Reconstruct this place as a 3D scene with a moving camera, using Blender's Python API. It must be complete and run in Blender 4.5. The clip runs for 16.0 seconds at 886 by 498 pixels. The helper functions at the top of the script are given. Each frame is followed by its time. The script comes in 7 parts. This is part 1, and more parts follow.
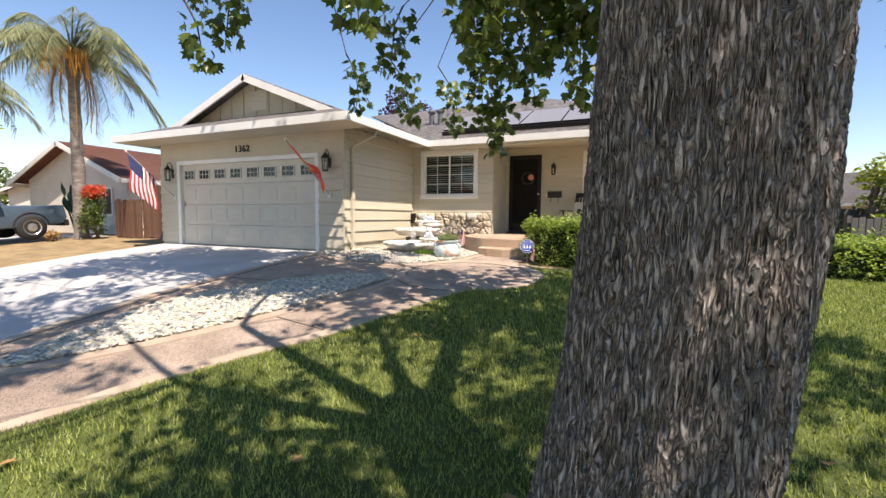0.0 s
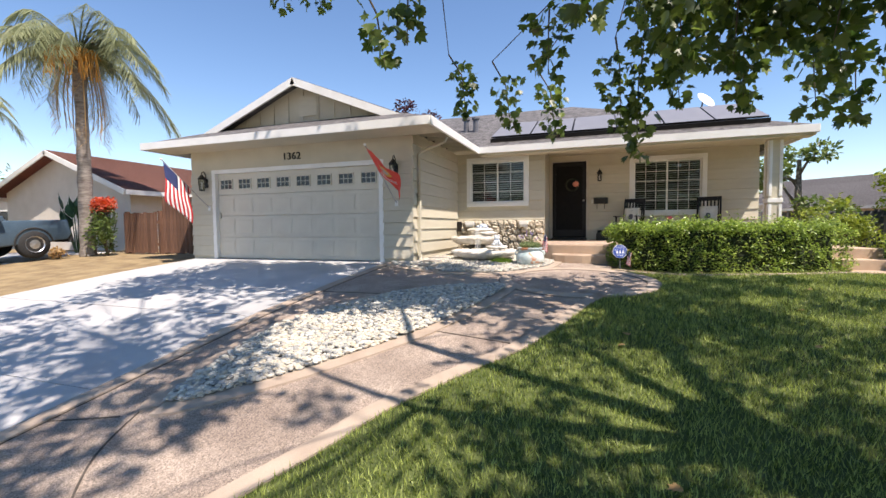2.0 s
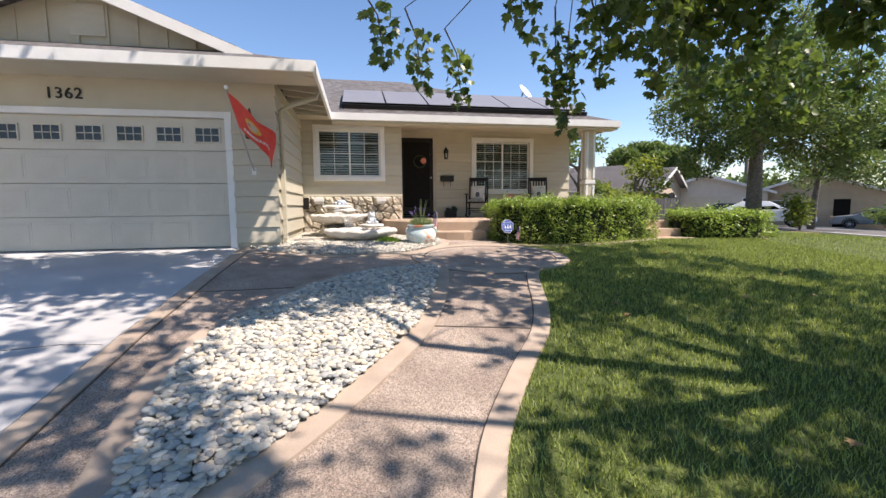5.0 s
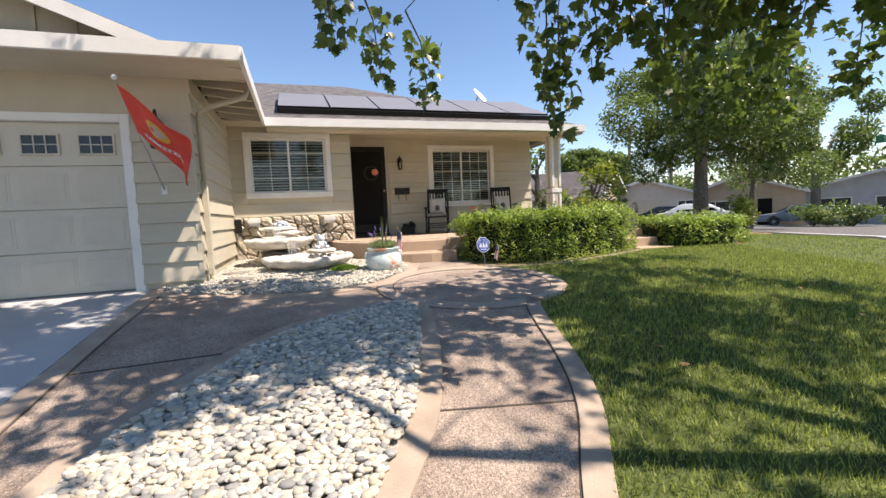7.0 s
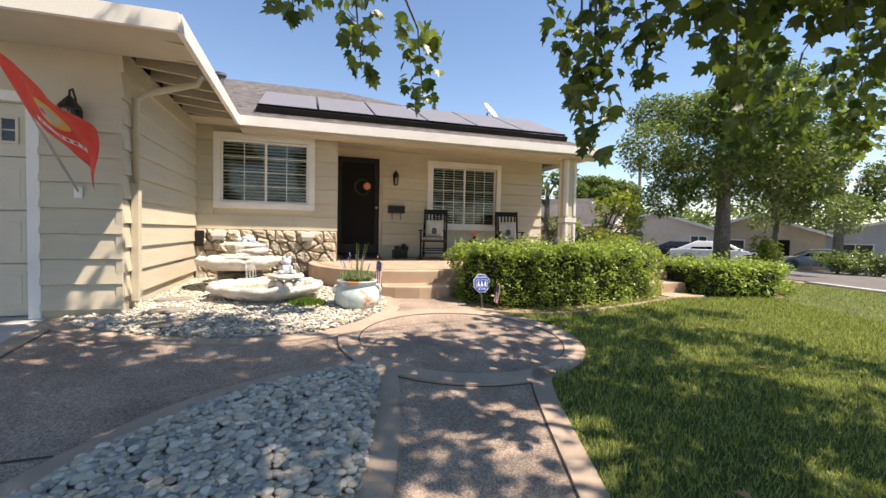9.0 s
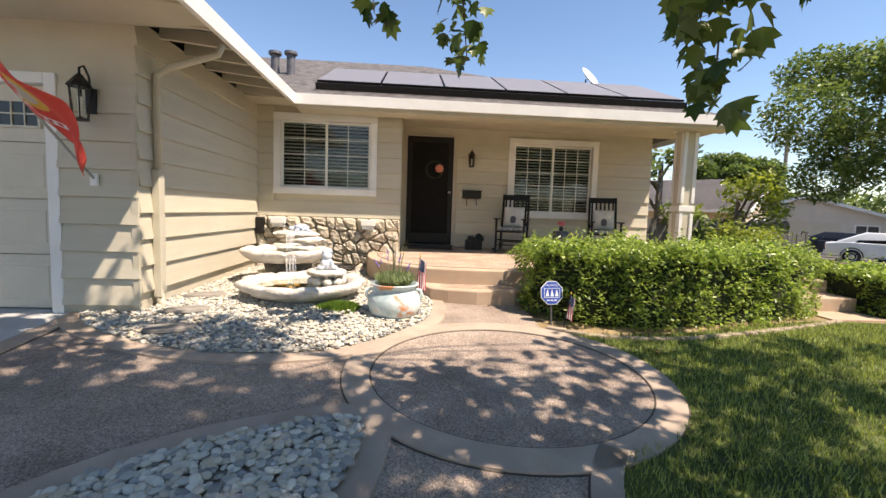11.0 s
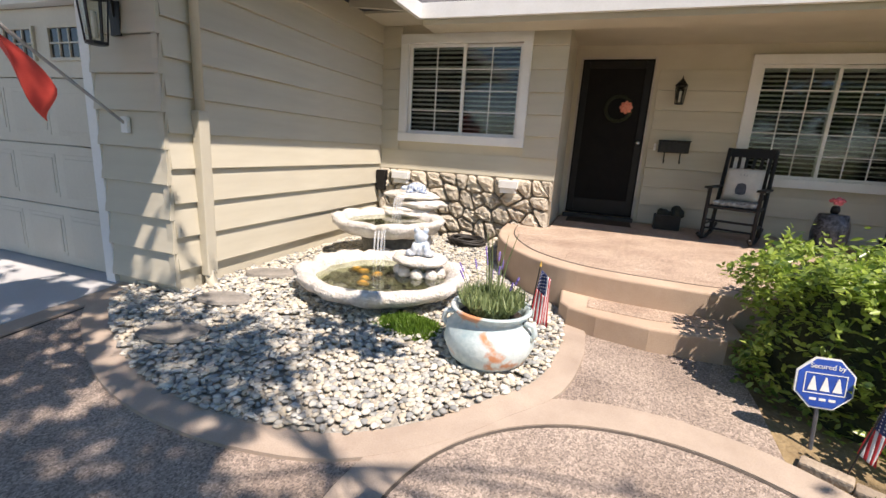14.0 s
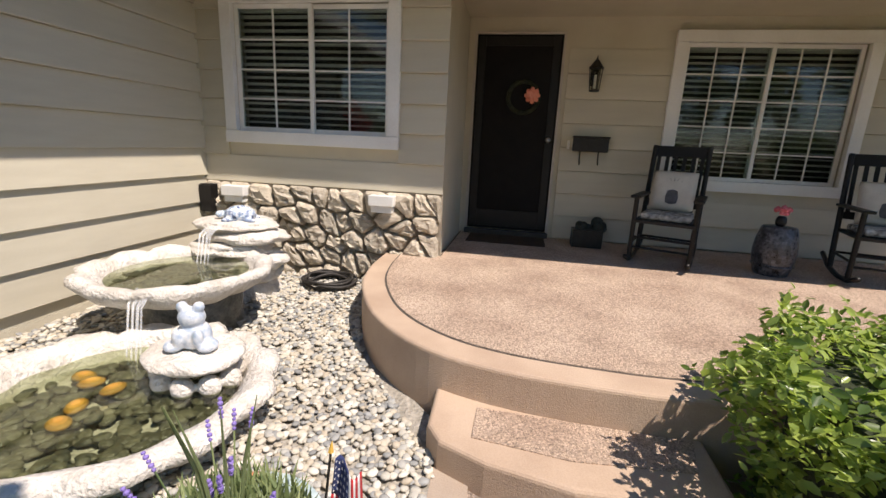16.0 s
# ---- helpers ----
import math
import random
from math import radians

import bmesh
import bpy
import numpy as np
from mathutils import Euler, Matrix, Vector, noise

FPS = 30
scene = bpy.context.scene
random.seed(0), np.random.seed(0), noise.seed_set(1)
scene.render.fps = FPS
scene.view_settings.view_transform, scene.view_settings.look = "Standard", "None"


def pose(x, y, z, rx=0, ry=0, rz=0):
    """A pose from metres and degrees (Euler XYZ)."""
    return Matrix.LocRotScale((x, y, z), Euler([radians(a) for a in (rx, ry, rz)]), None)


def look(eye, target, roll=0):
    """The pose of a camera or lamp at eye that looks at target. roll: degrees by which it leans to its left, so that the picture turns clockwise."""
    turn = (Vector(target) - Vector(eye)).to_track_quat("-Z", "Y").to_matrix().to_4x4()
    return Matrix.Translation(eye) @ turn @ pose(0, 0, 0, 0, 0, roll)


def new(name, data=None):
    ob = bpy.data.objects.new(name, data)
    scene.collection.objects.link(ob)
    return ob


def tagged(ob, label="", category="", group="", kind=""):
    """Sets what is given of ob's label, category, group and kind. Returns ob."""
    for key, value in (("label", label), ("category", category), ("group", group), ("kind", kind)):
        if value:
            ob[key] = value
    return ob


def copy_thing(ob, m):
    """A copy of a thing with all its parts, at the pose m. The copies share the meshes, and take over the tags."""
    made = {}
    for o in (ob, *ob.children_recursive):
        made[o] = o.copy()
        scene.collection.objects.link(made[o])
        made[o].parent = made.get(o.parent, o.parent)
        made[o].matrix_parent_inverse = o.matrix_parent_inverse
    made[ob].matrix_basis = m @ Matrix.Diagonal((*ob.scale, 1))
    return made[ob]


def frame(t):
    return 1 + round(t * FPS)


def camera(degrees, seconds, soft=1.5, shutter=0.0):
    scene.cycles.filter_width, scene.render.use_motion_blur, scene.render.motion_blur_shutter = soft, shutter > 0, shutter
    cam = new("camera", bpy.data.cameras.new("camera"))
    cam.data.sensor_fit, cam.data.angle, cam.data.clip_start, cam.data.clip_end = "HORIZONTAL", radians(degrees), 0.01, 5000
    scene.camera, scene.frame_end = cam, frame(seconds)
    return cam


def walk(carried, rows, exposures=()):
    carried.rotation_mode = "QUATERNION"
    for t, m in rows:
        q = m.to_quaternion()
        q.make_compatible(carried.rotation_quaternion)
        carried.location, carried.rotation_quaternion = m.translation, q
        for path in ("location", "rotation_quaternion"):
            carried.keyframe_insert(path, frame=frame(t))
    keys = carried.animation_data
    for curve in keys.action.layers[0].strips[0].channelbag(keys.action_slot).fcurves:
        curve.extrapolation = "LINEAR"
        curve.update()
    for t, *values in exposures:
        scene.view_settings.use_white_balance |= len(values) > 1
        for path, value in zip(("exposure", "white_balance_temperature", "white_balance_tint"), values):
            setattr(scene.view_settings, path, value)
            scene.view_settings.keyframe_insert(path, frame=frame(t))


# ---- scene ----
cam = camera(91.0, 16.0)
PATH = [
    (0, (6.102, -8.134, 0.809), (5.290, -6.313, 0.661), 0.5),
    (0.5, (5.465, -8.299, 0.792), (4.690, -6.463, 0.631), 0.1),
    (1, (4.831, -8.434, 0.777), (4.066, -6.593, 0.624), 0.3),
    (1.5, (4.271, -8.660, 0.759), (3.541, -6.802, 0.632), 0.1),
    (2, (3.747, -8.751, 0.742), (3.090, -6.864, 0.643), -0.5),
    (2.5, (3.182, -8.835, 0.720), (2.599, -6.925, 0.609), -0.4),
    (3, (2.702, -8.870, 0.685), (2.227, -6.936, 0.503), -0.4),
    (3.5, (2.229, -8.748, 0.703), (1.936, -6.782, 0.476), -0.1),
    (4, (1.770, -8.630, 0.663), (1.765, -6.648, 0.398), 0.7),
    (4.5, (1.518, -8.343, 0.655), (1.747, -6.370, 0.427), 0.3),
    (7, (1.295, -6.661, 0.777), (1.914, -4.765, 0.625), -2.7),
    (7.5, (1.346, -6.323, 0.844), (2.074, -4.467, 0.684), -2.3),
    (8, (1.453, -6.083, 0.851), (2.183, -4.226, 0.719), -1.0),
    (8.5, (1.660, -5.779, 0.913), (2.339, -3.901, 0.812), 0.3),
    (9, (1.875, -5.475, 0.944), (2.481, -3.571, 0.870), 1.2),
    (9.5, (2.058, -5.179, 0.992), (2.564, -3.246, 0.906), 1.6),
    (10, (2.310, -4.947, 1.047), (2.659, -2.981, 0.927), 1.8),
    (12.5, (2.886, -3.533, 1.160), (2.779, -1.551, 0.911), 2.2),
    (13, (2.926, -3.146, 1.221), (2.640, -1.190, 0.916), 2.4),
    (13.5, (3.021, -2.766, 1.233), (2.507, -0.873, 0.846), 3.1),
    (14, (3.074, -2.397, 1.261), (2.422, -0.562, 0.807), 3.6),
    (14.5, (3.039, -1.976, 1.311), (2.361, -0.153, 0.846), 3.9),
    (15, (3.072, -1.597, 1.303), (2.397, 0.221, 0.814), 3.6),
    (15.5, (3.183, -1.147, 1.339), (2.629, 0.718, 0.875), 3.6),
    (16, (3.208, -0.715, 1.378), (2.871, 1.201, 0.915), 2.7),
]
UNIT = 0.94                      # plan units to metres
walk(cam, [(t, look(Vector(eye) * UNIT, Vector(target) * UNIT, roll)) for t, eye, target, roll in PATH], [(0, 0.82, 7100, 18), (1.5, 0.76, 6700, 17), (4.5, 0.72, 6650, 18), (7, 0.76, 6950, 18), (10, 0.86, 7450, 18), (12.5, 0.72, 6800, 18), (14.5, 0.57, 6650, 18), (16, 0.34, 6600, 18)])

# ---- world, sun ----
SUN_WAY = Vector((0.50, -0.31, 1.0)).normalized()
world = bpy.data.worlds.new("world")
scene.world = world
world.use_nodes = True
wn = world.node_tree
sky = wn.nodes.new("ShaderNodeTexSky")
sky.sky_type = "NISHITA"
sky.sun_disc = False
sky.sun_elevation = math.asin(SUN_WAY.z)
sky.sun_rotation = math.atan2(SUN_WAY.x, SUN_WAY.y)
sky.air_density, sky.dust_density, sky.ozone_density = 1.0, 0.0, 1.6
deep = wn.nodes.new("ShaderNodeHueSaturation")
deep.inputs["Saturation"].default_value = 1.12
wn.links.new(sky.outputs[0], deep.inputs["Color"])
wn.links.new(deep.outputs[0], wn.nodes["Background"].inputs[0])
wn.nodes["Background"].inputs[1].default_value = 0.12
sun = new("sun", bpy.data.lights.new("sun", "SUN"))
sun.data.energy, sun.data.angle, sun.data.color = 5.0, radians(0.6), (1.0, 0.93, 0.82)
sun.matrix_world = look(tuple(SUN_WAY * 40), (0, 0, 0))

# ---- materials ----
MATS = {}


def surface(name, dark, light, scale=6.0, rough=0.7, bump=0.15, bump_scale=60.0, metal=0.0, vary=0.0, island=False, stretch=None, spots=None, spec=0.5):
    """Two colours mixed by coarse and fine noise, with fine relief; vary shifts the value from object to object."""
    if name in MATS:
        return MATS[name]
    m = bpy.data.materials.new(name)
    m.use_nodes = True
    nt = m.node_tree
    bs = nt.nodes["Principled BSDF"]
    co = nt.nodes.new("ShaderNodeTexCoord")
    mp = nt.nodes.new("ShaderNodeMapping")
    if stretch:
        mp.inputs["Scale"].default_value = stretch
    geo = nt.nodes.new("ShaderNodeNewGeometry")
    nt.links.new(co.outputs["Object"], mp.inputs[0])
    n1 = nt.nodes.new("ShaderNodeTexNoise")
    n1.inputs["Scale"].default_value, n1.inputs["Detail"].default_value = scale, 6
    n2 = nt.nodes.new("ShaderNodeTexNoise")
    n2.inputs["Scale"].default_value, n2.inputs["Detail"].default_value = bump_scale, 3
    nt.links.new(mp.outputs[0], n1.inputs[0])
    nt.links.new(mp.outputs[0], n2.inputs[0])
    add = nt.nodes.new("ShaderNodeMath")
    add.operation = "MULTIPLY_ADD"
    nt.links.new(n2.outputs[0], add.inputs[0])
    add.inputs[1].default_value = 0.45
    nt.links.new(n1.outputs[0], add.inputs[2])
    ramp = nt.nodes.new("ShaderNodeMapRange")
    ramp.inputs[1].default_value, ramp.inputs[2].default_value = 0.48, 0.98
    nt.links.new(add.outputs[0], ramp.inputs[0])
    mix = nt.nodes.new("ShaderNodeMix")
    mix.data_type = "RGBA"
    mix.inputs[6].default_value, mix.inputs[7].default_value = (*dark, 1), (*light, 1)
    nt.links.new(ramp.outputs[0], mix.inputs[0])
    colour = mix.outputs[2]
    if spots:
        vo = nt.nodes.new("ShaderNodeTexVoronoi")
        vo.inputs["Scale"].default_value = spots[0]
        nt.links.new(mp.outputs[0], vo.inputs[0])
        hs = nt.nodes.new("ShaderNodeMix")
        hs.data_type, hs.blend_type = "RGBA", "OVERLAY"
        hs.inputs[0].default_value = spots[1]
        bw = nt.nodes.new("ShaderNodeRGBToBW")
        nt.links.new(vo.outputs["Color"], bw.inputs[0])
        nt.links.new(colour, hs.inputs[6])
        nt.links.new(bw.outputs[0], hs.inputs[7])
        colour = hs.outputs[2]
    if vary:
        oi = nt.nodes.new("ShaderNodeObjectInfo")
        src = geo.outputs["Random Per Island"] if island else oi.outputs["Random"]
        mr = nt.nodes.new("ShaderNodeMapRange")
        mr.inputs[3].default_value, mr.inputs[4].default_value = 1 - vary, 1 + vary
        nt.links.new(src, mr.inputs[0])
        hv = nt.nodes.new("ShaderNodeHueSaturation")
        nt.links.new(mr.outputs[0], hv.inputs["Value"])
        nt.links.new(colour, hv.inputs["Color"])
        colour = hv.outputs[0]
    nt.links.new(colour, bs.inputs["Base Color"])
    rr = nt.nodes.new("ShaderNodeMapRange")
    rr.inputs[3].default_value, rr.inputs[4].default_value = max(0.02, rough - 0.1), min(1, rough + 0.1)
    nt.links.new(n1.outputs[0], rr.inputs[0])
    nt.links.new(rr.outputs[0], bs.inputs["Roughness"])
    bs.inputs["Metallic"].default_value = metal
    bs.inputs["Specular IOR Level"].default_value = spec
    if bump:
        bp = nt.nodes.new("ShaderNodeBump")
        bp.inputs["Strength"].default_value, bp.inputs["Distance"].default_value = bump, 0.02
        nt.links.new(n2.outputs[0], bp.inputs["Height"])
        nt.links.new(bp.outputs[0], bs.inputs["Normal"])
    MATS[name] = m
    return m


def clear(name, tint=(1, 1, 1), rough=0.02, ior=1.45, solid=0.0):
    """Window or water glass: a sharp reflection over a see-through body."""
    if name in MATS:
        return MATS[name]
    m = bpy.data.materials.new(name)
    m.use_nodes = True
    nt = m.node_tree
    out = nt.nodes["Material Output"]
    gl = nt.nodes.new("ShaderNodeBsdfGlossy")
    gl.inputs["Roughness"].default_value = rough
    tr = nt.nodes.new("ShaderNodeBsdfTransparent")
    tr.inputs[0].default_value = (*tint, 1)
    lw = nt.nodes.new("ShaderNodeLayerWeight")
    pw = nt.nodes.new("ShaderNodeMath")
    pw.operation = "POWER"
    pw.inputs[1].default_value = 4.0
    nt.links.new(lw.outputs["Facing"], pw.inputs[0])
    fr = nt.nodes.new("ShaderNodeMath")
    fr.operation = "MULTIPLY_ADD"
    fr.inputs[1].default_value, fr.inputs[2].default_value = 0.9, (ior - 1) ** 2 / (ior + 1) ** 2
    nt.links.new(pw.outputs[0], fr.inputs[0])
    mx = nt.nodes.new("ShaderNodeMixShader")
    nt.links.new(fr.outputs[0], mx.inputs[0])
    nt.links.new(tr.outputs[0], mx.inputs[1])
    nt.links.new(gl.outputs[0], mx.inputs[2])
    nt.links.new(mx.outputs[0], out.inputs[0])
    MATS[name] = m
    return m


def leafy(name, dark, light, shine=0.45, vary=0.35):
    """Thin leaves that let some light through."""
    if name in MATS:
        return MATS[name]
    m = bpy.data.materials.new(name)
    m.use_nodes = True
    nt = m.node_tree
    out, bs = nt.nodes["Material Output"], nt.nodes["Principled BSDF"]
    geo = nt.nodes.new("ShaderNodeNewGeometry")
    mix = nt.nodes.new("ShaderNodeMix")
    mix.data_type = "RGBA"
    mix.inputs[6].default_value, mix.inputs[7].default_value = (*dark, 1), (*light, 1)
    nt.links.new(geo.outputs["Random Per Island"], mix.inputs[0])
    nt.links.new(mix.outputs[2], bs.inputs["Base Color"])
    bs.inputs["Roughness"].default_value = shine
    tl = nt.nodes.new("ShaderNodeBsdfTranslucent")
    hv = nt.nodes.new("ShaderNodeHueSaturation")
    hv.inputs["Value"].default_value, hv.inputs["Saturation"].default_value = 1.7, 1.1
    nt.links.new(mix.outputs[2], hv.inputs["Color"])
    nt.links.new(hv.outputs[0], tl.inputs[0])
    ms = nt.nodes.new("ShaderNodeMixShader")
    ms.inputs[0].default_value = vary
    nt.links.new(bs.outputs[0], ms.inputs[1])
    nt.links.new(tl.outputs[0], ms.inputs[2])
    nt.links.new(ms.outputs[0], out.inputs[0])
    MATS[name] = m
    return m


SIDING = surface("painted_siding", (0.50, 0.455, 0.35), (0.57, 0.525, 0.41), 2.0, 0.6, 0.08, 90, vary=0.05, stretch=(1, 1, 6))
STUCCO = surface("painted_stucco", (0.50, 0.455, 0.35), (0.57, 0.525, 0.41), 3.0, 0.8, 0.3, 120)
WHITE = surface("white_paint", (0.72, 0.71, 0.67), (0.83, 0.82, 0.79), 3.0, 0.45, 0.05, 60)
CREAM = surface("garage_door_paint", (0.54, 0.50, 0.41), (0.62, 0.58, 0.48), 2.0, 0.5, 0.04, 40)
BLACK = surface("black_paint", (0.008, 0.007, 0.007), (0.016, 0.014, 0.013), 8.0, 0.45, 0.05, 60, spec=0.3)
DARK_DOOR = surface("dark_screen_door", (0.006, 0.005, 0.005), (0.012, 0.010, 0.009), 8.0, 0.6, 0.05, 120, spec=0.15)
SHINGLE = surface("roof_shingles", (0.06, 0.058, 0.06), (0.17, 0.16, 0.155), 30.0, 0.95, 0.6, 90, spots=(9, 0.5))
RED_SHINGLE = surface("reddish_roof_shingles", (0.13, 0.055, 0.04), (0.24, 0.11, 0.08), 20.0, 0.95, 0.5, 60)
CONCRETE = surface("driveway_concrete", (0.38, 0.375, 0.37), (0.51, 0.505, 0.495), 1.3, 0.9, 0.2, 140, vary=0.04)
AGGREGATE = surface("exposed_aggregate", (0.26, 0.20, 0.16), (0.48, 0.385, 0.31), 2.2, 0.9, 0.8, 150, spots=(130, 0.6))
BAND = surface("tan_concrete_band", (0.33, 0.255, 0.195), (0.45, 0.365, 0.285), 4.0, 0.85, 0.25, 140)
TAN = surface("tan_porch_concrete", (0.40, 0.285, 0.20), (0.53, 0.40, 0.29), 3.0, 0.85, 0.2, 150)
SOIL = surface("dry_grass_soil", (0.17, 0.115, 0.06), (0.36, 0.27, 0.14), 3.0, 1.0, 0.8, 40)
LAWN = surface("lawn_ground", (0.035, 0.052, 0.012), (0.12, 0.15, 0.038), 2.5, 1.0, 0.9, 60)
ASPHALT = surface("asphalt", (0.10, 0.095, 0.09), (0.17, 0.16, 0.15), 1.5, 0.95, 0.5, 120)
JOINT = surface("dark_joint", (0.06, 0.048, 0.038), (0.11, 0.088, 0.07), 10, 1.0, 0.2, 80)
GROUT = surface("stone_mortar", (0.24, 0.205, 0.155), (0.38, 0.33, 0.26), 12, 1.0, 0.6, 60)
PEBBLE_BED = surface("pebble_bed", (0.24, 0.22, 0.18), (0.46, 0.42, 0.36), 20, 1.0, 1.0, 40)


# ---- building helpers ----
def mesh_of(name, bm, material, smooth=False):
    me = bpy.data.meshes.new(name)
    bm.to_mesh(me)
    bm.free()
    if material:
        me.materials.append(material)
    if smooth:
        me.polygons.foreach_set("use_smooth", [True] * len(me.polygons))
    return me


def part(name, bm, material, parent=None, label="", smooth=False):
    ob = new(name, mesh_of(name, bm, material, smooth))
    if parent is not None:
        ob.parent = parent
    if label:
        ob["label"] = label
    return ob


def share(name, me, m, parent=None):
    ob = new(name, me)
    ob.matrix_basis = m
    if parent is not None:
        ob.parent = parent
    return ob


def thing(name, label, category, m=None, group="", kind=""):
    ob = new(name)
    ob.empty_display_size = 0.1
    if m is not None:
        ob.matrix_basis = m
    return tagged(ob, label, category, group, kind)


def add_box(bm, x0, x1, y0, y1, z0, z1, bevel=0.0, m=None):
    g = bmesh.ops.create_cube(bm, size=1.0, matrix=Matrix.LocRotScale(((x0 + x1) / 2, (y0 + y1) / 2, (z0 + z1) / 2), None, (abs(x1 - x0), abs(y1 - y0), abs(z1 - z0))))
    vs = g["verts"]
    if bevel:
        es = list({e for v in vs for e in v.link_edges})
        r = bmesh.ops.bevel(bm, geom=es, offset=bevel, segments=2, affect="EDGES", profile=0.6)
        vs = [v for v in r["verts"]]
    if m is not None:
        bmesh.ops.transform(bm, matrix=m, verts=list({v for v in vs}))
    return bm


def box(x0, x1, y0, y1, z0, z1, bevel=0.0):
    return add_box(bmesh.new(), x0, x1, y0, y1, z0, z1, bevel)


def add_rod(bm, a, b, r0, r1=None, n=10, caps=True):
    a, b = Vector(a), Vector(b)
    d = b - a
    m = Matrix.Translation((a + b) / 2) @ d.to_track_quat("Z", "Y").to_matrix().to_4x4()
    bmesh.ops.create_cone(bm, cap_ends=caps, segments=n, radius1=r0, radius2=r0 if r1 is None else r1, depth=d.length, matrix=m)
    return bm


def rod(a, b, r0, r1=None, n=10):
    return add_rod(bmesh.new(), a, b, r0, r1, n)


def tube(points, radii, n=10, bm=None):
    """A bent, tapering tube through the points."""
    bm = bm or bmesh.new()
    pts = [Vector(p) for p in points]
    rings = []
    side = None
    for i, p in enumerate(pts):
        d = (pts[min(i + 1, len(pts) - 1)] - pts[max(i - 1, 0)]).normalized()
        if side is None:
            side = d.orthogonal().normalized()
        side = (side - d * side.dot(d)).normalized()
        up = d.cross(side)
        r = radii[i] if isinstance(radii, (list, tuple)) else radii
        rings.append([bm.verts.new(p + (side * math.cos(2 * math.pi * k / n) + up * math.sin(2 * math.pi * k / n)) * r) for k in range(n)])
    for a, b in zip(rings, rings[1:]):
        for k in range(n):
            bm.faces.new((a[k], a[(k + 1) % n], b[(k + 1) % n], b[k]))
    bm.faces.new(rings[0][::-1])
    bm.faces.new(rings[-1])
    return bm


def lathe(profile, n=32, wob=None, bm=None, close=False):
    """Turn (radius, height) round z; wob(angle, height) scales the radius."""
    bm = bm or bmesh.new()
    rings = []
    for r, z in profile:
        ring = []
        for k in range(n):
            a = 2 * math.pi * k / n
            q = r * (wob(a, z) if wob else 1)
            ring.append(bm.verts.new((q * math.cos(a), q * math.sin(a), z)))
        rings.append(ring)
    for a, b in zip(rings, rings[1:]):
        for k in range(n):
            bm.faces.new((a[k], a[(k + 1) % n], b[(k + 1) % n], b[k]))
    bm.faces.new(rings[0][::-1])
    bm.faces.new(rings[-1])
    return bm


def prism(outline, z0, z1, bm=None):
    """An upright prism over a plan outline (counter-clockwise)."""
    bm = bm or bmesh.new()
    lo = [bm.verts.new((x, y, z0)) for x, y in outline]
    hi = [bm.verts.new((x, y, z1)) for x, y in outline]
    bm.faces.new(lo[::-1])
    bm.faces.new(hi)
    n = len(lo)
    for i in range(n):
        bm.faces.new((lo[i], lo[(i + 1) % n], hi[(i + 1) % n], hi[i]))
    bmesh.ops.recalc_face_normals(bm, faces=bm.faces)
    return bm


# ---- the lie of the land ----
GY = ([-16.0, -7.1, -4.0, -2.0, 0.3, 3.0], [-2.15, -0.9, -0.43, -0.215, -0.02, 0.0])
GX = ([1.0, 11.0, 40.0], [0.0, -0.12, -1.3])


def land(x, y):
    return float(np.interp(y, *GY) + np.interp(x, *GX))


def ground_sheet(name, outline, lift, thick, material, parent=None, label=""):
    """A slab whose top follows the land, lift metres above it."""
    bm = bmesh.new()
    bm.faces.new([bm.verts.new((x, y, 0)) for x, y in outline])
    for v in GY[0]:
        bmesh.ops.bisect_plane(bm, geom=bm.verts[:] + bm.edges[:] + bm.faces[:], plane_co=(0, v, 0), plane_no=(0, 1, 0))
    for v in GX[0]:
        bmesh.ops.bisect_plane(bm, geom=bm.verts[:] + bm.edges[:] + bm.faces[:], plane_co=(v, 0, 0), plane_no=(1, 0, 0))
    bmesh.ops.triangulate(bm, faces=bm.faces[:])
    bmesh.ops.recalc_face_normals(bm, faces=bm.faces[:])
    if sum(f.normal.z for f in bm.faces) < 0:
        bmesh.ops.reverse_faces(bm, faces=bm.faces[:])
    for v in bm.verts:
        v.co.z = land(v.co.x, v.co.y) + lift
    top = bm.faces[:]
    r = bmesh.ops.extrude_face_region(bm, geom=top)
    for v in [g for g in r["geom"] if isinstance(g, bmesh.types.BMVert)]:
        v.co.z += 0
    new_verts = {g for g in r["geom"] if isinstance(g, bmesh.types.BMVert)}
    for v in bm.verts:
        if v not in new_verts:
            v.co.z -= thick
    bmesh.ops.recalc_face_normals(bm, faces=bm.faces[:])
    return part(name, bm, material, parent, label)


def offset_line(points, d):
    """The points moved d metres to the left of their way."""
    out = []
    for i, p in enumerate(points):
        a, b = Vector(points[max(i - 1, 0)]), Vector(points[min(i + 1, len(points) - 1)])
        t = (b - a).normalized()
        out.append((p[0] - t.y * d, p[1] + t.x * d))
    return out


